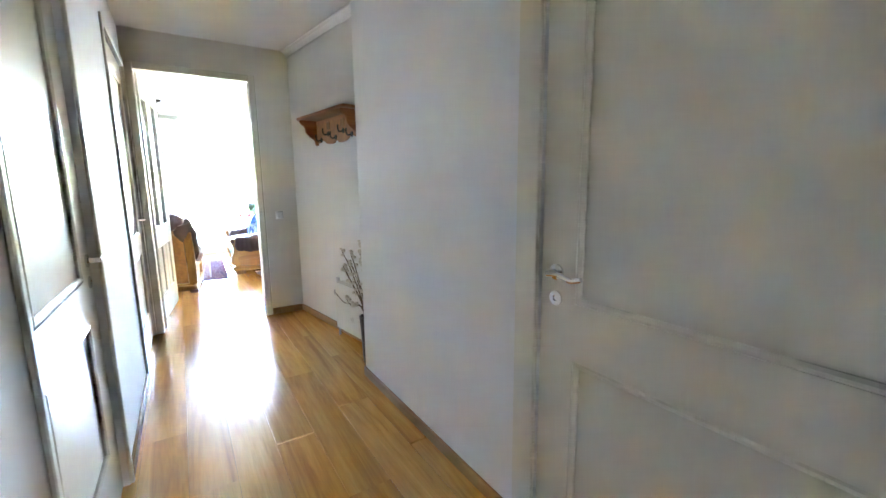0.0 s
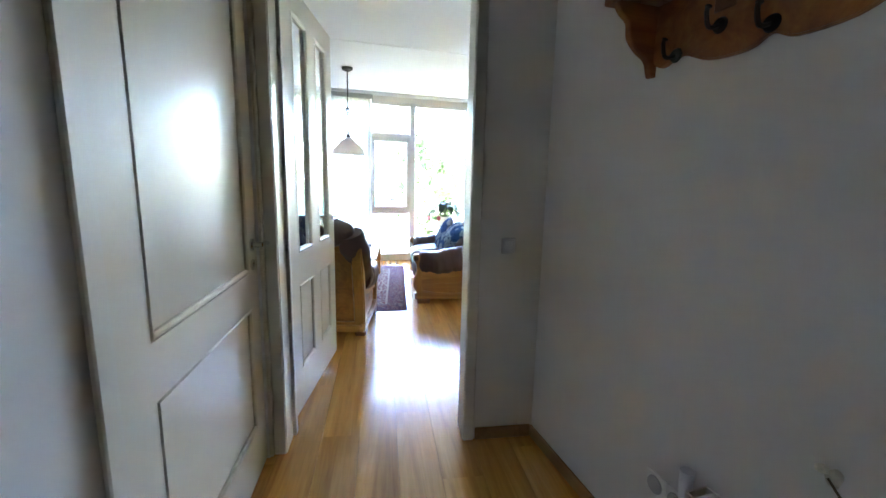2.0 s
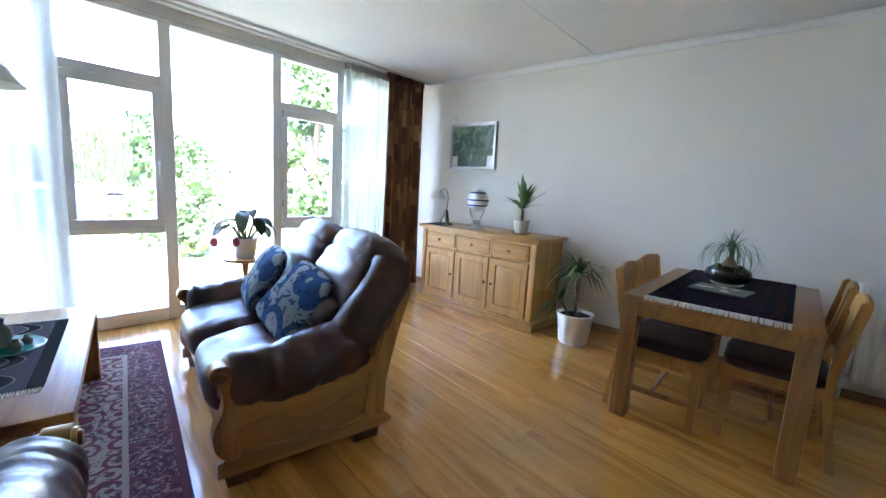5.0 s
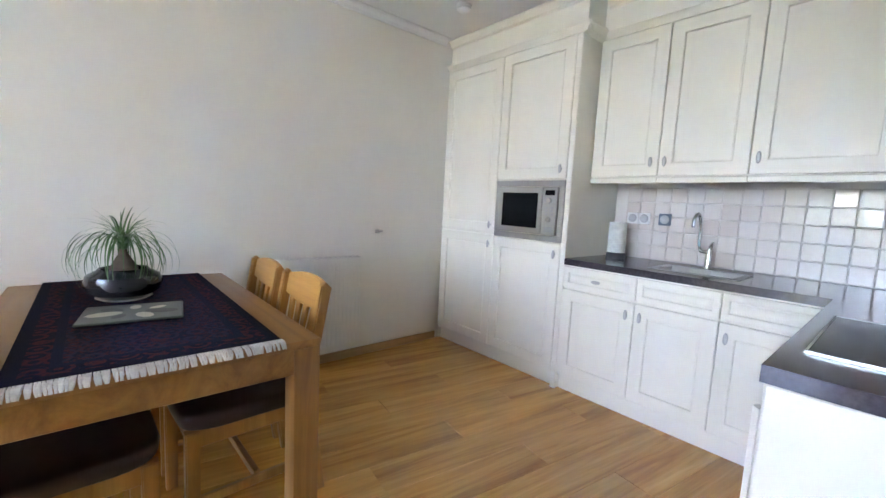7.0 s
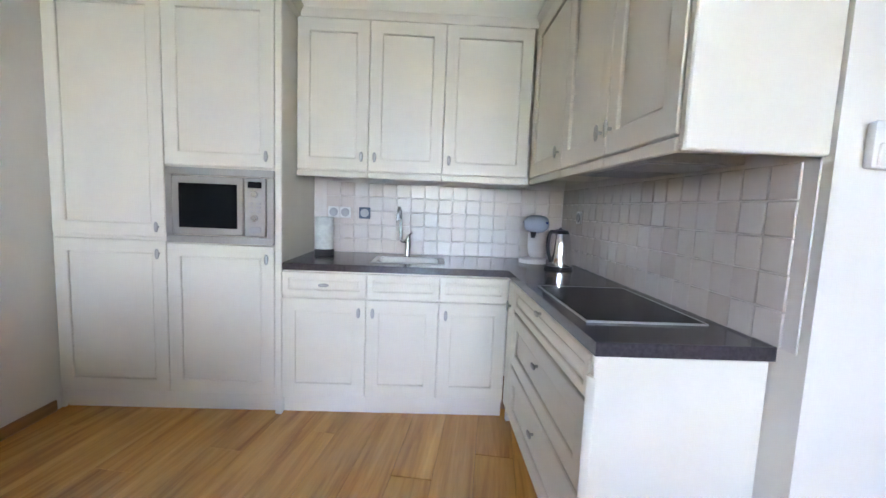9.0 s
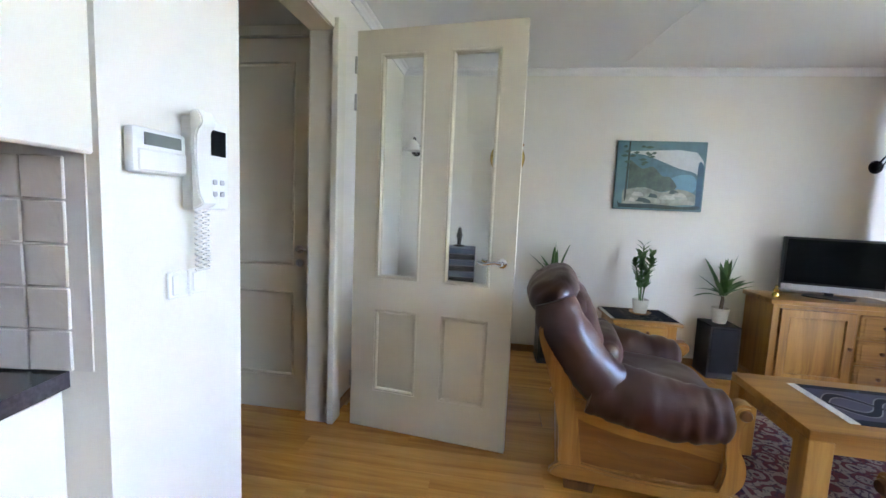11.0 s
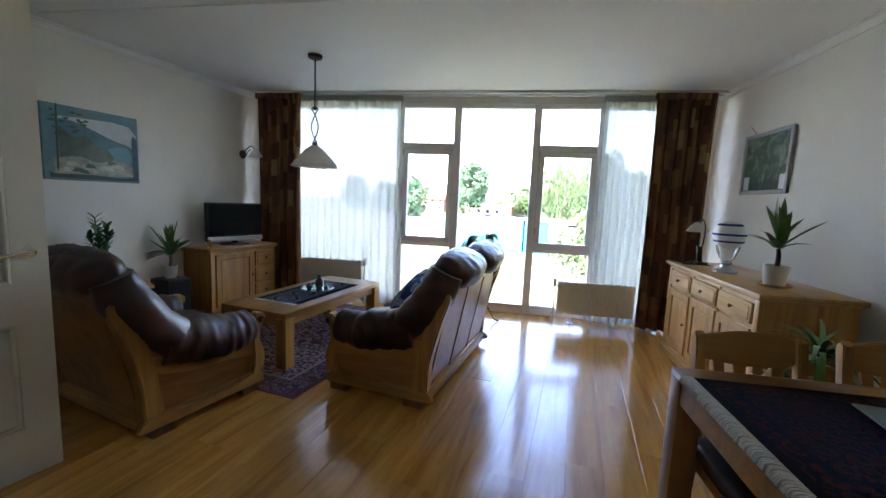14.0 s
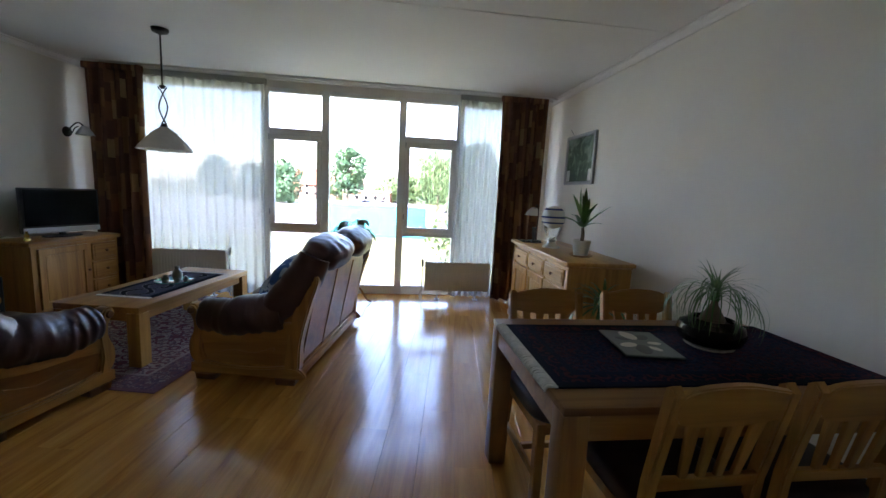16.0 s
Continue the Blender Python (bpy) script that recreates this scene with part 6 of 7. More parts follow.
part("window", box(0.075, 0.375, -0.034, -0.029, 1.07, 1.315, 0.003), M["screen"], dr, "dark glass window")
pn = part("control_panel", box(0.41, 0.52, -0.028, -0.004, 1.03, 1.355, 0.004), M["steel"], t)
part("display", box(0.43, 0.50, -0.031, -0.027, 1.30, 1.335), M["screen"], pn)
for k in range(2):
    part("dial", lathe(B(), [(0, 0), (0.018, 0), (0.016, 0.018), (0, 0.019)], 18), M["chrome"], pn).matrix_basis = Matrix.Translation((0.465, -0.028, 1.265 - 0.13 * k)) @ Matrix.Rotation(radians(90), 4, "X")
for k in range(6):
    part("button", box(0.432 + 0.04 * (k % 2), 0.456 + 0.04 * (k % 2), -0.031, -0.027, 1.165 + 0.022 * (k // 2), 1.177 + 0.022 * (k // 2), 0.002), M["silver"], pn)
part("door_release", box(0.435, 0.497, -0.032, -0.027, 1.05, 1.085, 0.003), M["silver"], pn)
# base units, south
for x, w, hd in ((5.60, 0.48, 0.38), (5.12, 0.42, 0.05), (4.70, 0.40, 0.05)):
    t = unit("base_cabinet", "cream base cabinet with a drawer front over a door", south(x), w, DS, 0.10, 0.862)
    k_door(t, 0, w, 0.715, 0.855, (w / 2, 0.785) if x > 5.5 else None, True, "drawer")
    k_door(t, 0, w, 0.12, 0.705, (w - 0.04 if x > 5.5 else 0.04, 0.63))
    part("plinth", box(0, w, 0.03, 0.05, 0.0, 0.10), M["kitchen"], t)
# base units, west
DW = KX - XK - 0.005
t = unit("corner_cabinet", "narrow cream corner cabinet beside the drawers", west(KY + 0.035), 0.16, DW, 0.10, 0.862)
k_door(t, 0.0, 0.16, 0.12, 0.855, (0.08, 0.72))
part("plinth", box(0, 0.16, 0.03, 0.05, 0.0, 0.10), M["kitchen"], t)
part("post", box(-0.03, -0.001, 0.002, 0.03, 0.0, 0.862, 0.003), M["kitchen"], t)
t = unit("drawer_cabinet", "cream cabinet with three wide panelled drawers", west(KY + 0.20), 1.03, DW, 0.10, 0.862)
for z0, z1 in ((0.715, 0.855), (0.42, 0.705), (0.12, 0.41)):
    k_door(t, 0, 1.03, z0, z1, (0.515, (z0 + z1) / 2 + 0.05), True, "drawer")
part("plinth", box(0, 1.03, 0.03, 0.05, 0.0, 0.10), M["kitchen"], t)
part("end_pilaster", box(1.031, 1.06, -0.018, DW, 0.0, 0.862, 0.006), M["kitchen"], t, "plain cream end panel")
part("fluted_post", prism(B(), smooth2([(1.028, -0.022), (1.047, -0.034), (1.064, -0.022), (1.064, -0.0185), (1.028, -0.0185)], 3), 2, 0.14, 0.80), M["kitchen"], t)
WEND = KY + 0.20 + 1.06
# worktop in one piece, with a hole for the sink
SX0, SX1, SY0, SY1 = 4.70, 5.09, 3.60, 3.85
wt = thing("worktop", "dark speckled stone-look L-shaped worktop", "worktop")
W0, W1 = 0.865, 0.905
gx = [XK + 0.002, KX + 0.025, SX0, SX1, 5.598]
gy = [YK + 0.004, SY0, SY1, KY + 0.025, WEND + 0.012]
bm = B()
gv = {(i, j): bm.verts.new((gx[i], gy[j], W1)) for i in range(5) for j in range(5) if not (j == 4 and i > 1)}
gf = [bm.faces.new((gv[i, j], gv[i + 1, j], gv[i + 1, j + 1], gv[i, j + 1])) for i in range(4) for j in range(4) if (j < 3 or i == 0) and (i, j) != (2, 1)]
ext = bmesh.ops.extrude_face_region(bm, geom=gf)
bmesh.ops.translate(bm, verts=[v for v in ext["geom"] if isinstance(v, bmesh.types.BMVert)], vec=(0, 0, W0 - W1))
part("slab", bm, M["worktop"], wt)
t = thing("sink", "small inset stainless steel sink", "sink")
bm = B()
bx(bm, SX0 + 0.005, SX1 - 0.005, SY0 + 0.005, SY1 - 0.005, 0.76, 0.764)
for a, c, e, f in ((SX0, SX0 + 0.006, SY0, SY1), (SX1 - 0.006, SX1, SY0, SY1), (SX0, SX1, SY0, SY0 + 0.006), (SX0, SX1, SY1 - 0.006, SY1)):
    bx(bm, a + 0.001, c - 0.001, e + 0.001, f - 0.001, 0.76, 0.906)
part("basin", bm, M["steel"], t)
for a, c, e, f in ((SX0 - 0.03, SX0 + 0.004, SY0 - 0.03, SY1 + 0.03), (SX1 - 0.004, SX1 + 0.03, SY0 - 0.03, SY1 + 0.03), (SX0 + 0.004, SX1 - 0.004, SY0 - 0.03, SY0 + 0.004), (SX0 + 0.004, SX1 - 0.004, SY1 - 0.004, SY1 + 0.03)):
    part("rim", box(a, c, e, f, 0.905, 0.909, 0.0015), M["steel"], t)
part("drain", lathe(B(), [(0, 0), (0.03, 0), (0.028, 0.004), (0, 0.003)], 20, ((SX0 + SX1) / 2, (SY0 + SY1) / 2, 0.764)), M["chrome"], t)
t = thing("tap", "chrome swan-neck kitchen mixer tap", "tap", pose(4.92, 3.50, 0.906))
part("body", lathe(B(), [(0, 0), (0.026, 0), (0.024, 0.01), (0.02, 0.03), (0.02, 0.12), (0, 0.125)], 20), M["chrome"], t)
part("spout", tube(B(), curve_pts([(0.0, 0, 0.1), (0.045, 0.03, 0.12), (0.05, 0.035, 0.26), (0.055, 0.075, 0.33), (0.06, 0.125, 0.31), (0.062, 0.135, 0.25)], 6), 0.0105, 10), M["chrome"], t)
part("lever", tube(B(), [(0, 0, 0.12), (-0.01, 0.01, 0.15), (-0.03, 0.06, 0.165)], [0.014, 0.009, 0.006], 8), M["chrome"], t)
# wall cupboards
DU = UY - YK - 0.005
for x, h in ((5.59, 0.39), (5.16, 0.04), (4.71, 0.04)):
    w = {5.59: 0.43, 5.16: 0.45, 4.71: 0.53}[x]
    t = unit("wall_cabinet", "cream wall cabinet with a panelled door", pose(x, UY, 0, 0, 0, 180), w, DU, UZ0, UZ1)
    k_door(t, 0, w, UZ0 + 0.005, UZ1, (h, UZ0 + 0.09))
    part("light_rail", box(0.0, w, -0.022, 0.0, UZ0 - 0.035, UZ0 - 0.001, 0.004), M["kitchen"], t)
DV = UX - XK - 0.005
for y, w, hs in ((3.80, 0.61, (0.56,)), (4.41, 0.48, (0.44,)), (4.89, 0.42, (0.04,))):
    t = unit("wall_cabinet", "cream wall cabinet with a panelled door", pose(UX, y, 0, 0, 0, 90), w, DV, UZ0, UZ1)
    for h in hs:
        k_door(t, 0, w, UZ0 + 0.005, UZ1, (h, UZ0 + 0.09))
    part("light_rail", box(0.0, w, -0.022, 0.0, UZ0 - 0.035, UZ0 - 0.001, 0.004), M["kitchen"], t)
UEND = 5.315
part("end_pilaster", box(0.422, 0.45, -0.018, DV, UZ0 - 0.035, UZ1, 0.006), M["kitchen"], t, "cream end panel with a turned foot")
t = thing("bulkhead", "cream fascia with moulding above the cabinets", "fascia", kind="structure")
part("fascia", box(5.60, XR - 0.003, YK, KY - 0.02, UZ1 + 0.002, CEIL - 0.002), M["kitchen"], t)
part("fascia", box(XK + 0.002, 5.60, YK, UY - 0.02, UZ1 + 0.002, CEIL - 0.003), M["kitchen"], t)
part("fascia", box(XK + 0.003, UX - 0.02, UY - 0.02, UEND + 0.03, UZ1 + 0.002, CEIL - 0.004), M["kitchen"], t)
pr = [(0.0, 0.0), (0.025, 0.01), (0.03, 0.03), (0.05, 0.05), (0.05, 0.065), (0.0, 0.065)]
part("moulding", prism(B(), [(KY - 0.02 + u, UZ1 + v) for u, v in pr], 0, 5.56, XR - 0.002), M["kitchen"], t)
part("moulding", prism(B(), [(5.60 - u, UZ1 + 0.001 + v) for u, v in pr], 1, UY, KY + 0.02), M["kitchen"], t)
part("moulding", prism(B(), [(UY - 0.02 + u, UZ1 + v) for u, v in pr], 0, UX, 5.60), M["kitchen"], t)
part("moulding", prism(B(), [(UX - 0.02 + u, UZ1 + 0.001 + v) for u, v in pr], 1, UY - 0.01, UEND + 0.05), M["kitchen"], t)
part("crown", prism(B(), [(KY - 0.02 + u * 0.9, CEIL - 0.063 + v * 0.9) for u, v in pr], 0, 5.57, XR - 0.004), M["kitchen"], t)
part("crown", prism(B(), [(UY - 0.02 + u * 0.9, CEIL - 0.064 + v * 0.9) for u, v in pr], 0, UX, 5.58), M["kitchen"], t)
part("crown", prism(B(), [(UX - 0.02 + u * 0.9, CEIL - 0.065 + v * 0.9) for u, v in pr], 1, UY, UEND + 0.04), M["kitchen"], t)
t = thing("extractor_hood", "slim steel extractor hood under the wall cabinets", "hood", pose(XK + 0.19, 4.80, UZ0 - 0.03))
part("case", box(-0.17, 0.15, -0.29, 0.29, 0.0, 0.028, 0.004), M["steel"], t)
for k in range(2):
    part("filter", box(-0.13, 0.11, -0.26 + k * 0.27, -0.01 + k * 0.27, -0.004, 0.001), M["silver"], t)
t = thing("hob", "black glass ceramic hob let into the worktop", "hob", pose(4.075, 4.77, 0.9055))
part("glass_plate", box(-0.21, 0.18, -0.29, 0.29, 0.0, 0.006, 0.002), M["screen"], t)
for a, c, e, f in ((-0.214, -0.21, -0.294, 0.294), (0.18, 0.184, -0.294, 0.294), (-0.21, 0.18, -0.294, -0.29), (-0.21, 0.18, 0.29, 0.294)):
    part("edge", box(a, c, e, f, 0.0, 0.007), M["steel"], t)
# things on the worktop
t = thing("paper_towel", "patterned paper towel roll on a black stand", "paper towel", pose(5.48, 3.55, 0.906))
part("base", lathe(B(), [(0, 0), (0.065, 0), (0.065, 0.03), (0.06, 0.035), (0, 0.035)], 28), M["black"], t)
part("roll", lathe(B(), [(0, 0.036), (0.057, 0.036), (0.059, 0.05), (0.059, 0.24), (0.057, 0.25), (0.02, 0.25), (0.02, 0.245), (0, 0.245)], 28), plain("printed_paper", (0.72, 0.76, 0.70), 0.9, var=0.18, scale=28, bump_s=0.2), t)
t = thing("coffee_machine", "white pod coffee machine with a round water tank", "coffee machine", pose(4.06, 3.60, 0.906, 0, 0, 150))
part("drip_tray", lathe(B(), [(0, 0), (0.10, 0), (0.10, 0.025), (0.085, 0.03), (0, 0.03)], 30), M["white"], t)
bm = B()
pillow(bm, 0, 0.09, 0.15, 0.14, 0.13, 0.28, 3.0, 26, 16)
part("body", bm, M["white"], t, "", 70)
bm = B()
pillow(bm, 0, 0.02, 0.26, 0.15, 0.26, 0.12, 2.5, 26, 14)
part("brew_head", bm, plain("pale_blue_plastic", (0.45, 0.52, 0.62), 0.25, var=0.05), t, "pale blue brewing head", 70)
part("spout", tube(B(), [(0, -0.05, 0.21), (0, -0.05, 0.17)], [0.02, 0.014], 12), M["black"], t)
part("lever", tube(B(), curve_pts([(-0.08, 0.0, 0.27), (0, -0.09, 0.29), (0.08, 0.0, 0.27)], 6), 0.007, 8), M["blue_paint"], t)
t = thing("kettle", "polished steel electric kettle with a black handle", "kettle", pose(3.97, 3.85, 0.906, 0, 0, 40))
part("base", lathe(B(), [(0, 0), (0.085, 0), (0.085, 0.018), (0, 0.02)], 28), M["black"], t)
part("jug", lathe(B(), [(0, 0.02), (0.078, 0.02), (0.08, 0.04), (0.066, 0.17), (0.055, 0.215), (0, 0.215)], 30), M["chrome"], t)
part("lid", lathe(B(), [(0, 0.213), (0.055, 0.215), (0.045, 0.235), (0.012, 0.243), (0, 0.255)], 24), M["black"], t)
part("handle", tube(B(), curve_pts([(0.05, 0, 0.225), (0.11, 0, 0.22), (0.125, 0, 0.13), (0.085, 0, 0.05)], 6), 0.012, 9), M["black"], t)
part("spout", tube(B(), [(-0.055, 0, 0.18), (-0.085, 0, 0.21)], [0.02, 0.012], 10), M["chrome"], t)


def outlet(m, n, label, frame_mat="white"):
    t = thing("wall_socket", label, "socket", m, "sockets")
    for k in range(n):
        part("plate", box(k * 0.082, k * 0.082 + 0.08, -0.012, -0.001, -0.04, 0.04, 0.004), M[frame_mat], t)
        part("socket_well", lathe(B(), [(0.03, 0.0), (0.028, 0.004), (0.019, 0.002), (0, -0.0)], 18), M["silver"], t).matrix_basis = Matrix.Translation((k * 0.082 + 0.04, -0.0125, 0)) @ Matrix.Rotation(radians(90), 4, "X")


outlet(pose(5.50, YK + 0.014, 1.19, 0, 0, 180), 2, "white double socket on the tiled wall")
outlet(pose(5.28, YK + 0.014, 1.19, 0, 0, 180), 1, "blue-framed socket on the tiled wall", "blue_grey")
outlet(pose(XK + 0.014, 3.70, 1.22, 0, 0, 90), 1, "white socket on the tiled side wall")

# ---- hall ----
t = thing("coat_rack", "reddish pine coat rack with a shelf and hooks", "coat rack", pose(HN, 4.19, 1.665, 0, 0, -90) @ Matrix.Diagonal((0.9, 0.82, 0.88, 1)))
part("shelf", box(-0.47, 0.47, -0.21, -0.002, 0.235, 0.262, 0.008, 2), M["pine"], t)
bk = smooth2([(-0.40, 0.235), (0.40, 0.235), (0.42, 0.06), (0.36, 0.02), (0.28, 0.04), (0.18, 0.0), (0.06, -0.005), (0, 0.02), (-0.06, -0.005), (-0.18, 0.0), (-0.28, 0.04), (-0.36, 0.02), (-0.42, 0.06)], 4)
part("back_board", prism(B(), bk, 1, -0.022, -0.002, 0.004), M["pine"], t, "shaped pine back board")
for s in (-1, 1):
    sp = smooth2([(-0.002, 0.235), (-0.19, 0.235), (-0.19, 0.2), (-0.15, 0.17), (-0.14, 0.12), (-0.10, 0.08), (-0.05, 0.05), (-0.03, 0.0), (-0.002, 0.0)], 4)
    part("bracket", prism(B(), sp, 0, s * 0.41 - 0.012, s * 0.41 + 0.012, 0.003), M["pine"], t, "scrolled end bracket")
for k in range(5):
    x = -0.3 + k * 0.15
    z = 0.09 if k % 2 else 0.045
    hk = part("hook", tube(B(), curve_pts([(x, -0.022, z), (x, -0.07, z - 0.01), (x, -0.085, z + 0.03), (x, -0.08, z + 0.045)], 5), [0.007] * 15 + [0.011], 7), M["iron"], t, "black iron hook")
    part("rosette", lathe(B(), [(0, 0), (0.024, 0), (0.02, 0.008), (0, 0.01)], 14), M["iron"], hk).matrix_basis = Matrix.Translation((x, -0.022, z)) @ Matrix.Rotation(radians(90), 4, "X")
for x in (-0.14, 0.14):
    part("ornament", box(x - 0.035, x + 0.035, -0.027, -0.02, 0.13, 0.2, 0.004), M["oak_dark"], t)
rng = random.Random(77)
t = thing("floor_vase", "dark tapered floor vase with blossom branches", "vase", pose(3.43, 3.53, 0))
part("vase", lathe(B(), [(0, 0), (0.055, 0), (0.06, 0.02), (0.075, 0.3), (0.08, 0.36), (0.073, 0.36), (0.066, 0.3), (0, 0.05)], 24), plain("dark_brown_glaze", (0.035, 0.022, 0.018), 0.3, var=0.3), t)
BUD = mesh_of("blossom", pillow(B(), 0, 0, 0, 0.03, 0.03, 0.022, 2, 8, 5, 0.4, 9), plain("white_petal", (0.72, 0.68, 0.58), 0.8, var=0.2, scale=60), 80)
for k in range(11):
    a = rng.uniform(100, 260)
    reach = rng.uniform(0.06, 0.26)
    top = Vector((reach * math.cos(radians(a)) * 0.6, reach * math.sin(radians(a)) + rng.uniform(0, .1), rng.uniform(0.5, 0.92)))
    if k == 0:
        top = Vector((-0.12, 0.30, 0.50))
    pts = curve_pts([(0, 0, 0.15), (top.x * 0.3, top.y * 0.2, 0.42), (top.x * 0.75, top.y * 0.7, top.z * 0.86), top], 5)
    br = part("branch", tube(B(), pts, [0.005 - 0.003 * i / len(pts) for i in range(len(pts))], 6), M["trunk"], t, "thin dark twig")
    for p in pts[7:]:
        if k and rng.random() < 0.75:
            ob = new("blossom", BUD)
            ob.parent = br
            ob.matrix_basis = Matrix.Translation(p + Vector((rng.uniform(-.02, .02), rng.uniform(-.02, .02), rng.uniform(-.01, .02)))) @ Matrix.Rotation(rng.uniform(0, 6), 4, "X") @ Matrix.Scale(rng.uniform(0.7, 1.3), 4)
outlet(pose(HN, 4.40, 0.35, 0, 0, -90), 2, "white double socket above the hall skirting")


def switch(m, n, label):
    t = thing("light_switch", label, "switch", m, "switches")
    for k in range(n):
        p = part("plate", box(k * 0.072, k * 0.072 + 0.07, -0.010, -0.001, -0.038, 0.038, 0.004), M["white"], t)
        part("rocker", box(k * 0.072 + 0.012, k * 0.072 + 0.058, -0.015, -0.009, -0.028, 0.028, 0.003), M["white"], p)


switch(HALL @ pose(3.40, YD, 1.02), 1, "single white light switch by the doorway")
switch(PIER @ pose(0.165, 0, 1.08), 2, "double white light switch beside the doorway")
t = thing("alarm_panel", "white alarm keypad with a dark display", "alarm panel", PIER @ pose(0.055, 0, 1.43))
part("case", box(0, 0.16, -0.03, -0.001, -0.05, 0.06, 0.008, 2), M["white"], t)
part("display", box(0.03, 0.14, -0.033, -0.029, 0.018, 0.048), M["celadon"], t)
part("flap", box(0.01, 0.155, -0.036, -0.029, -0.045, 0.008, 0.004), M["white"], t)
t = thing("intercom", "white door intercom with handset and curly cord", "intercom", PIER @ pose(0.225, 0, 1.29))
part("base", box(0.0, 0.15, -0.035, -0.001, 0.0, 0.26, 0.008, 2), M["white"], t)
part("handset", prism(B(), smooth2([(-0.04, 0.0), (-0.075, 0.02), (-0.06, 0.06), (-0.055, 0.2), (-0.075, 0.24), (-0.06, 0.275), (-0.035, 0.27)], 3), 0, -0.005, 0.05, 0.004), M["white"], t)
part("screen", box(0.075, 0.135, -0.038, -0.034, 0.16, 0.235), M["screen"], t)
for k in range(4):
    part("button", box(0.08 + 0.03 * (k % 2), 0.098 + 0.03 * (k % 2), -0.039, -0.034, 0.04 + 0.035 * (k // 2), 0.055 + 0.035 * (k // 2), 0.002), M["silver"], t)
cord = [(0.03 + 0.010 * math.cos(i * 0.9), -0.03 + 0.010 * math.sin(i * 0.9), 0.0 - 0.0022 * min(i, 160 - i)) for i in range(0, 160)]
cord = [(x + (0.03 if i > 80 else 0.0), y, z) for i, (x, y, z) in enumerate(cord)]
part("cord", tube(B(), cord, 0.0028, 5), M["white"], t, "coiled white cord")

# ---- outdoors, one storey below ----
GZ = -3.2


def outside(x, y, z, rz=0.0):
    """Places beyond the window, turned to the line of the street."""
    return pose(4.85, 4.7, 0, 0, 0, -5.7) @ pose(x - 5.03, y - 4.74, z, 0, 0, rz)


M["ground"] = plain("lawn_grass", (0.21, 0.215, 0.095), 0.95, var=0.35, scale=0.25, fine=6, bump_s=0.3, world_space=True)
M["paving"] = plain("concrete_paving", (0.30, 0.29, 0.27), 0.9, var=0.18, scale=0.4, fine=9, bump_s=0.2, world_space=True)
M["brick"] = plain("red_brick", (0.30, 0.13, 0.09), 0.9, var=0.2, scale=1.2, fine=8, bump_s=0.2)
M["roof"] = plain("red_roof_tile", (0.34, 0.12, 0.07), 0.85, var=0.25, scale=1.5, fine=6, bump_s=0.3)
M["bark"] = plain("bark", (0.12, 0.09, 0.06), 0.95, var=0.4, scale=4, fine=20, bump_s=0.6)
M["cyan"] = plain("cyan_panel", (0.035, 0.33, 0.40), 0.5, var=0.08, scale=0.8, fine=8, bump_s=0.05)
M["deep_blue"] = plain("blue_panel", (0.02, 0.16, 0.42), 0.5, var=0.08, scale=0.8, fine=8, bump_s=0.05)
for n, c in (("crown_a", (0.055, 0.105, 0.030)), ("crown_b", (0.070, 0.115, 0.035)), ("crown_c", (0.045, 0.10, 0.040))):
    m, nt, b = nodes_of(n)
    geo = nt.nodes.new("ShaderNodeNewGeometry")
    nt.links.new(ramp(nt, geo.outputs["Random Per Island"], [(0.0, dark(c, 0.55)), (0.5, c), (1.0, dark(c, 1.7))]), b.inputs["Base Color"])
    b.inputs["Roughness"].default_value = 0.6
    M[n] = m
solid("ground", box(-600, 600, -600, 900, GZ - 0.5, GZ), M["ground"], "sunlit lawn around the building", "ground", "structure")
solid("pavement", box(-60, 40, 44, 120, GZ, GZ + 0.04), M["paving"], "pale concrete yard behind the blue container", "pavement", "structure")
solid("path", box(-40, 30, YW + 1.5, YW + 4.0, GZ, GZ + 0.03), M["paving"], "pale paved path below the window", "path", "structure")


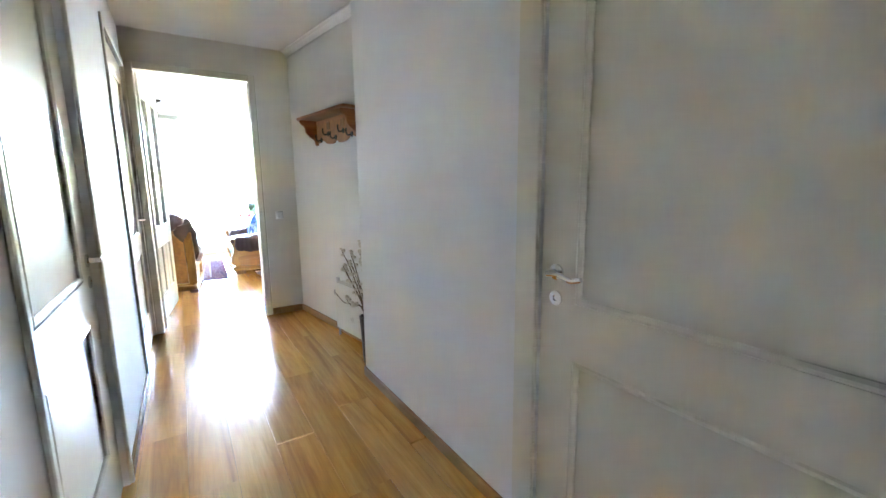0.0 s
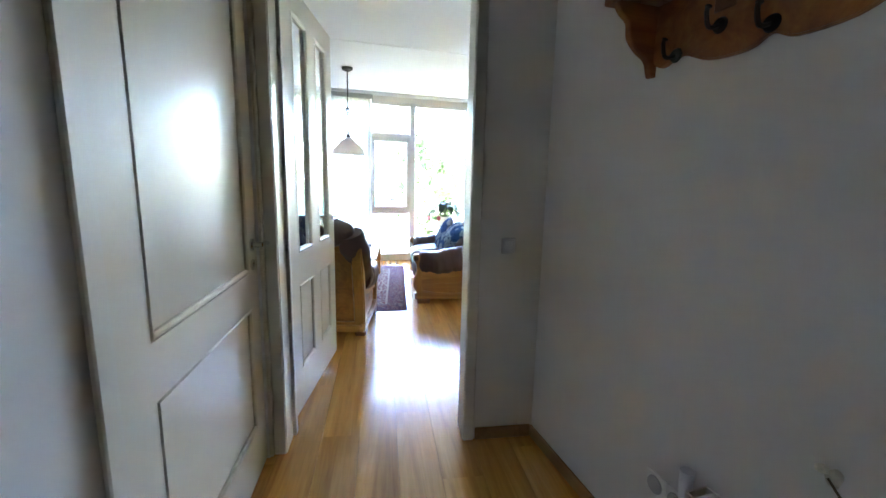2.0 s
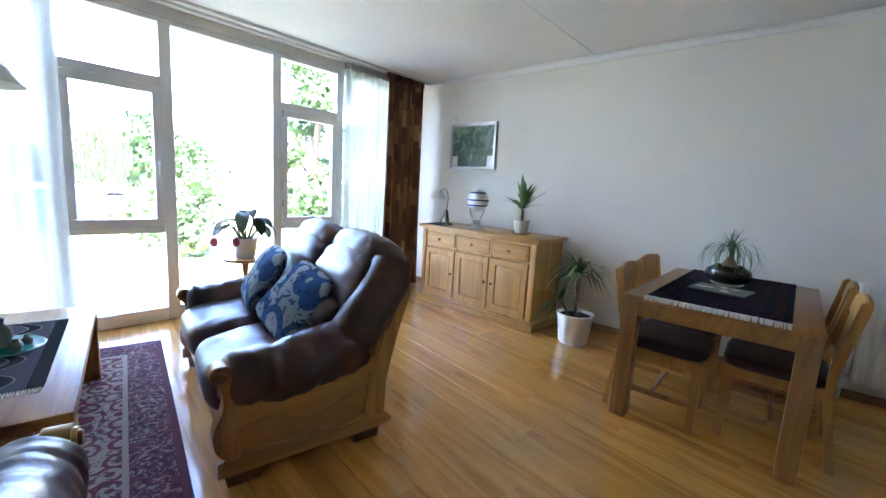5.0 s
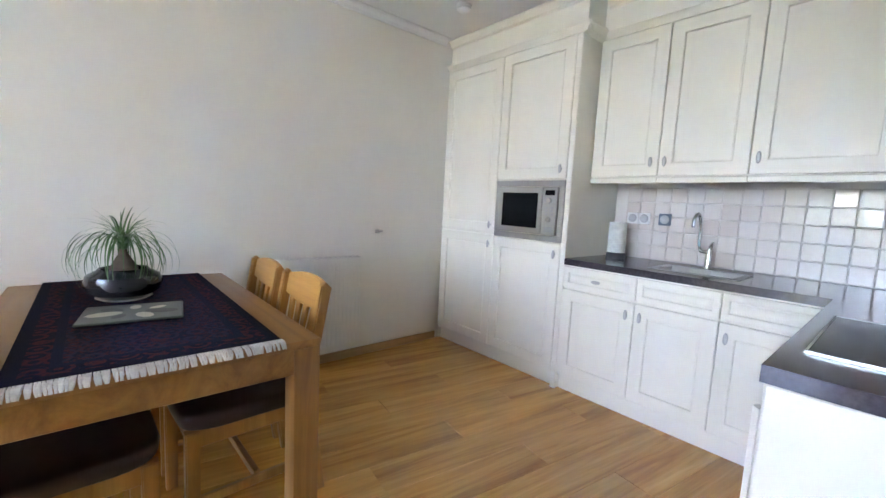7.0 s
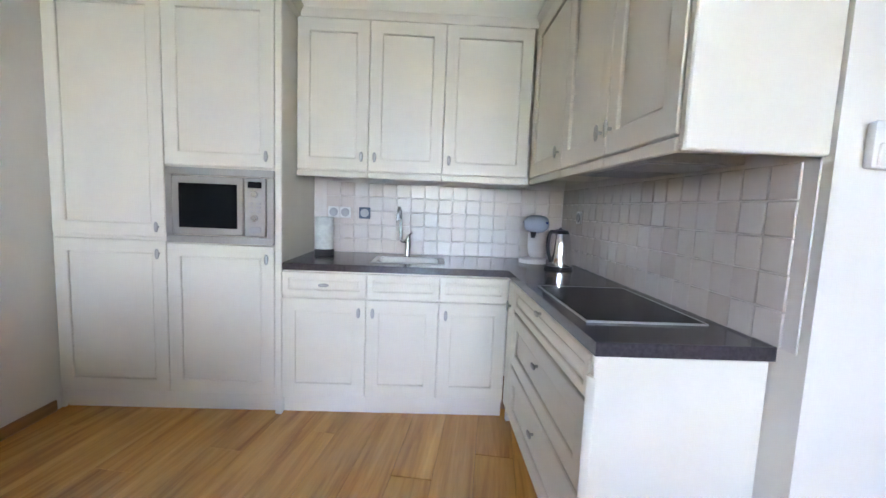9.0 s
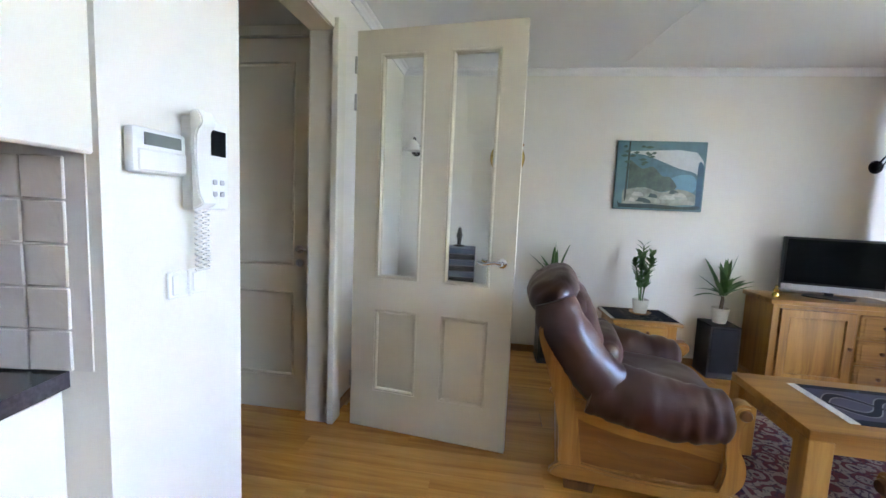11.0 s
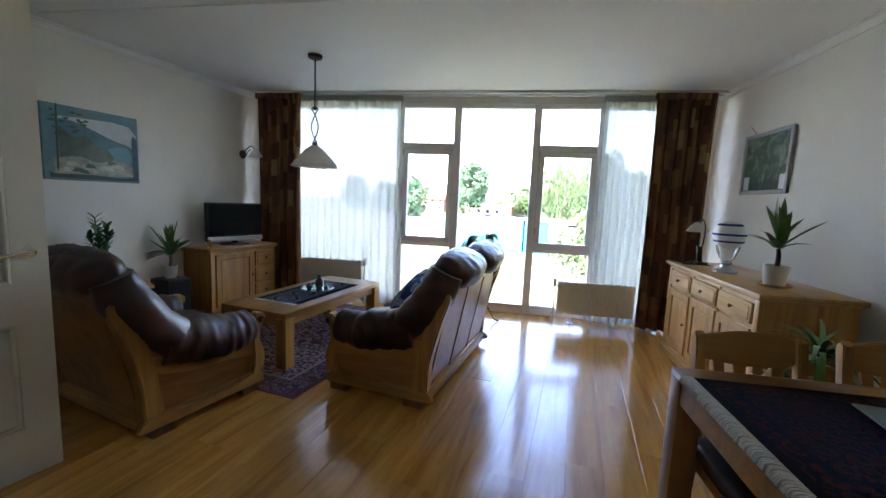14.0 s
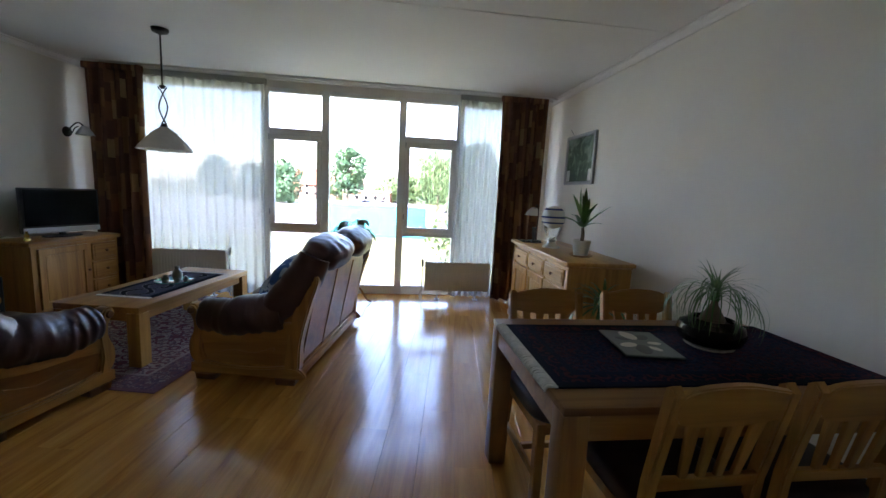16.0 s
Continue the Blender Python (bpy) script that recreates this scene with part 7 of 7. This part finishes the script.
def tree(x, y, h, r, mat, seed, label, trunk=0.25, weep=0.0, leaves=2600, size=0.35, low=0.3):
    rng = random.Random(seed)
    t = thing("tree", label, "tree", outside(x, y, GZ))
    part("trunk", tube(B(), curve_pts([(0, 0, 0), (rng.uniform(-.2, .2), 0.1, h * 0.3), (rng.uniform(-.3, .3), 0, h * 0.75)], 5), [trunk * (1 - 0.07 * i) for i in range(11)], 9), M["bark"], t)
    lobes = []
    for k in range(11):
        a = k * 2.4 + rng.uniform(-.3, .3)
        zz = h * (low + (0.93 - low) * (k + 0.5) / 11)
        rad = r * (0.75 if weep == 0 else 0.6) * math.sin(math.pi * (0.15 + 0.75 * (k + 0.5) / 11)) * rng.uniform(0.5, 1.0)
        c = Vector((rad * math.cos(a), rad * math.sin(a), zz))
        lobes.append((c, r * rng.uniform(0.34, 0.52)))
        if k % 2 == 0:
            part("limb", tube(B(), [(0, 0, zz * 0.7), c * 0.6 + Vector((0, 0, zz * 0.35)), c], [trunk * 0.35, trunk * 0.22, trunk * 0.08], 6), M["bark"], t)
    vs, fs = [], []
    for i in range(leaves):
        c, lr = lobes[rng.randrange(len(lobes))]
        d = Vector((rng.gauss(0, 1), rng.gauss(0, 1), rng.gauss(0, 1))).normalized()
        p = c + d * lr * rng.uniform(0.45, 1.05)
        s = size * rng.uniform(0.6, 1.3)
        if weep:
            p.z -= weep * rng.random() ** 2 * h * 0.5
            u, w = Vector((rng.uniform(-.3, .3), rng.uniform(-.3, .3), 1)), Vector((rng.uniform(-1, 1), rng.uniform(-1, 1), 0)) * 0.35
        else:
            u = Vector((rng.gauss(0, 1), rng.gauss(0, 1), rng.gauss(0, 1))).normalized()
            w = u.cross(d)
        b0 = len(vs)
        vs += [tuple(p - u * s), tuple(p + w * s * 0.8), tuple(p + u * s), tuple(p - w * s * 0.8)]
        fs.append((b0, b0 + 1, b0 + 2, b0 + 3))
    me = bpy.data.meshes.new("crown")
    me.from_pydata(vs, [], fs)
    me.materials.append(mat)
    ob = new("crown", me)
    ob.parent = t
    return t


tree(13.4, 27.5, 13.0, 3.0, M["crown_a"], 1, "large leafy green tree near the window", 0.35, 0, 14000, 0.15, 0.12)
tree(17.5, 25.0, 13.0, 4.2, M["crown_c"], 2, "dark green conifer-like tree beside the house", 0.3, 0, 12000, 0.14, 0.1)
tree(23.0, 30.0, 15.0, 5.0, M["crown_b"], 3, "broad light green tree beyond the lawn", 0.35, 0, 11000, 0.17, 0.1)
tree(7.4, 31.0, 4.6, 2.6, M["crown_b"], 4, "low round green bush on the lawn", 0.12, 0, 2200, 0.18, 0.12)
tree(5.9, 86.0, 14.0, 6.6, M["crown_b"], 5, "weeping willow with hanging pale foliage", 0.4, 0.75, 5200, 0.42, 0.45)
tree(14.0, 95.0, 15.0, 6.5, M["crown_a"], 6, "tall rounded green tree behind the willow", 0.4, 0, 3000, 0.5, 0.25)
tree(-15.5, 104.0, 14.0, 5.4, M["crown_c"], 7, "rounded dark green tree by the yard", 0.35, 0, 3200, 0.42, 0.3)
tree(-31.5, 104.0, 9.6, 6.2, M["crown_c"], 8, "dense rounded dark green shrub", 0.2, 0, 3200, 0.4, 0.1)
tree(-42.0, 112.0, 9.5, 4.5, M["crown_a"], 9, "green shrub beside the far houses", 0.2, 0, 2600, 0.42, 0.12)
tree(-3.0, 135.0, 9.0, 6.0, M["crown_b"], 10, "pale green tree at the far end of the yard", 0.3, 0, 2600, 0.5, 0.2)
tree(24.0, 120.0, 13.0, 7.0, M["crown_a"], 11, "leafy tree in the distant row", 0.3, 0, 2600, 0.6, 0.15)
tree(-60.0, 130.0, 11.0, 6.0, M["crown_b"], 12, "leafy tree in the distance", 0.3, 0, 2400, 0.55, 0.15)

for k, (x, y, h, r) in enumerate(((-24, 142, 8.5, 5.5), (-9, 150, 9, 6.5), (4, 150, 10, 7), (13, 140, 12, 7.5), (-37, 165, 9.5, 7), (24, 150, 12, 9), (-50, 168, 9, 7), (33, 140, 13, 9))):
    tree(x, y, h, r, M["crown_b"] if k % 2 else M["crown_c"], 30 + k, "leafy green tree in the far row", 0.3, 0, 2400, 0.5, 0.08)


def shed(x0, x1, y0, y1, h, mat, label):
    t = thing("container", label, "container", outside(x0, y0, GZ + 0.04))
    w, d = x1 - x0, y1 - y0
    part("box_wall", box(0, w, 0, d, 0, h, 0.03), mat, t)
    for k in range(int(w / 0.6)):
        part("rib", box(0.2 + k * 0.6, 0.28 + k * 0.6, -0.03, 0.0, 0.1, h - 0.1), mat, t)
    part("roof_edge", box(-0.06, w + 0.06, -0.08, d + 0.06, h, h + 0.12), M["white"], t, "white roof edge")


shed(-5.4, 2.1, 43, 46.0, 2.95, M["cyan"], "bright cyan site container with a white roof edge")
# the cyan container's darker blue end, added as a separate box
shed(2.25, 4.4, 43, 46.5, 2.95, M["deep_blue"], "deep blue end of the cyan site container, built as its own box")


def house(x, y, w, d, eave, ridge, label, flat=False):
    t = thing("house", label, "house", outside(x, y, GZ))
    part("wall", box(-w / 2, w / 2, 0, d, 0, eave), M["brick"], t)
    if flat:
        part("roof", box(-w / 2 - 0.3, w / 2 + 0.3, -0.3, d + 0.3, eave, eave + 0.35), M["white"], t, "flat roof with a pale edge")
    else:
        part("roof", prism(B(), [(-0.5, eave - 0.1), (d / 2, ridge), (d + 0.5, eave - 0.1)], 0, -w / 2 - 0.3, w / 2 + 0.3), M["roof"], t, "steep red tiled roof")
        part("chimney", box(w * 0.2, w * 0.2 + 0.7, d / 2 - 0.3, d / 2 + 0.4, ridge - 1.0, ridge + 0.9), M["brick"], t)
    n = max(2, int(w / 2.8))
    for k in range(n):
        cx = -w / 2 + w * (k + 0.5) / n
        for z in ((1.0, 3.6) if eave > 4.5 else (1.0,)):
            wd = part("window", box(cx - 0.7, cx + 0.7, -0.05, 0.05, z, z + 1.4), M["window_frame"], t)
            part("pane", box(cx - 0.6, cx + 0.6, -0.07, -0.04, z + 0.1, z + 1.3), M["screen"], wd)


house(-15.0, 128, 14, 8, 3.4, 3.4, "low brown brick building with a flat roof", True)
house(-26.0, 150, 10, 9, 4.8, 9.5, "brick house with a steep red roof")
house(-40.0, 152, 9, 9, 4.8, 10.0, "brick house with a steep red roof")
house(-52.0, 150, 12, 9, 4.8, 9.0, "brick house with a long red roof")


def car(x, y, rz, mat, label):
    t = thing("car", label, "car", outside(x, y, GZ + 0.04, rz), "parked cars")
    body = smooth2([(-2.1, 0.35), (2.1, 0.35), (2.15, 0.7), (1.9, 0.85), (1.1, 0.92), (0.5, 1.42), (-1.1, 1.45), (-1.8, 0.98), (-2.1, 0.9)], 3)
    part("body", prism(B(), body, 1, -0.85, 0.85, 0.06), mat, t)
    part("side_glass", prism(B(), [(0.85, 0.95), (0.42, 1.36), (-1.05, 1.38), (-1.5, 0.98)], 1, -0.86, 0.86), M["screen"], t)
    for wx in (-1.3, 1.3):
        for wy in (-0.8, 0.8):
            wl = part("wheel", tube(B(), [(wx, wy - 0.1, 0.32), (wx, wy + 0.1, 0.32)], 0.32, 18), M["black"], t)
            part("rim", tube(B(), [(wx, wy - 0.11, 0.32), (wx, wy + 0.11, 0.32)], 0.19, 12), M["silver"], wl)


car(-7.5, 112, 10, M["white"], "white car parked in the yard")
car(-11.5, 108, 5, M["deep_blue"], "blue car parked in the yard")
car(-4.2, 116, 170, M["black"], "black car parked in the yard")
car(7.8, 74, 20, M["silver"], "silver car parked under the willow")
t = thing("street_lamp", "thin grey street lamp post", "street lamp", outside(-6.0, 100, GZ + 0.04))
part("post", tube(B(), [(0, 0, 0), (0, 0, 7.5)], [0.09, 0.05], 8), M["silver"], t)
part("lamp_head", box(-0.1, 0.7, -0.12, 0.12, 7.45, 7.6, 0.04), M["silver"], t)

# ---- pieces of floor and walls ----
PW, PL = 0.192, 1.285
_planks = {}


def plank(x0, y0, length):
    key = round(length, 2)
    if key not in _planks:
        bm = box(-PW / 2 + 0.0004, PW / 2 - 0.0004, 0.0004, key - 0.0004, -0.012, 0.0)
        es = [e for e in bm.edges if all(v.co.z > -0.001 for v in e.verts)]
        bmesh.ops.bevel(bm, geom=es, offset=0.0009, segments=1, affect="EDGES")
        _planks[key] = mesh_of("plank", bm, M["plank"])
    ob = new("plank", _planks[key])
    ob.parent = FLOOR
    ob.matrix_basis = HALL @ Matrix.Translation((x0 + PW / 2, y0, 0))


def board_run(x):
    """Where a row of boards at x, in the hall's axes, starts and ends inside the rooms."""
    c, n = math.cos(radians(8.5)), math.sin(radians(8.5))
    dx = x - 2.45
    top = min(5.45 + (YW + 0.05 - 5.45 + n * dx) / c, 5.45 + (XR + 0.03 - 2.45 - c * (dx - PW / 2)) / n)
    if HW - 0.1 < x < HN + 0.35:
        return HS, top
    if x >= HN + 0.35:
        return 5.45 + (YK + 0.5 - 5.45 + n * dx) / c, top
    return YD + 0.16, top


row = 0
x = 0.60
while x < 7.8:
    a, end = board_run(x + PW / 2)
    y = a - (row * 0.43 % 1.0) * PL
    while y < end:
        s, e = max(y, a), min(y + PL, end)
        if e - s > 0.03:
            plank(x, s, e - s)
        y += PL
    row += 1
    x += PW

# splashback tiles
TILES = thing("wall_tiles", "handmade-look glazed off-white wall tiles", "tiles", kind="structure")
part("grout_bed", box(XK + 0.006, 5.61, YK, YK + 0.005, 0.906, UZ0 - 0.002), M["grout"], TILES)
part("grout_bed", box(XK, XK + 0.005, YK + 0.006, UEND, 0.906, UZ0 - 0.002), M["grout"], TILES)
rng = random.Random(12)
_tile = []
for k in range(4):
    bm = box(-0.048, 0.048, -0.005, 0.003, -0.048, 0.048, 0.003)
    for v in bm.verts:
        v.co.y += 0.0016 * noise.noise(v.co * 22 + Vector((k * 5, 0, 0)))
    _tile.append(mesh_of("tile", bm, M["tile"]))
for i in range(17):
    for j in range(5):
        ob = new("tile", _tile[rng.randrange(4)])
        ob.parent = TILES
        ob.matrix_basis = pose(XK + 0.065 + i * 0.1, YK + 0.008, 0.956 + j * 0.1, rng.uniform(-1.2, 1.2), 0, 180 + rng.uniform(-1.2, 1.2))
for i in range(19):
    for j in range(5):
        ob = new("tile", _tile[rng.randrange(4)])
        ob.parent = TILES
        ob.matrix_basis = pose(XK + 0.008, YK + 0.065 + i * 0.1, 0.956 + j * 0.1, rng.uniform(-1, 1), 0, 90 + rng.uniform(-1, 1))
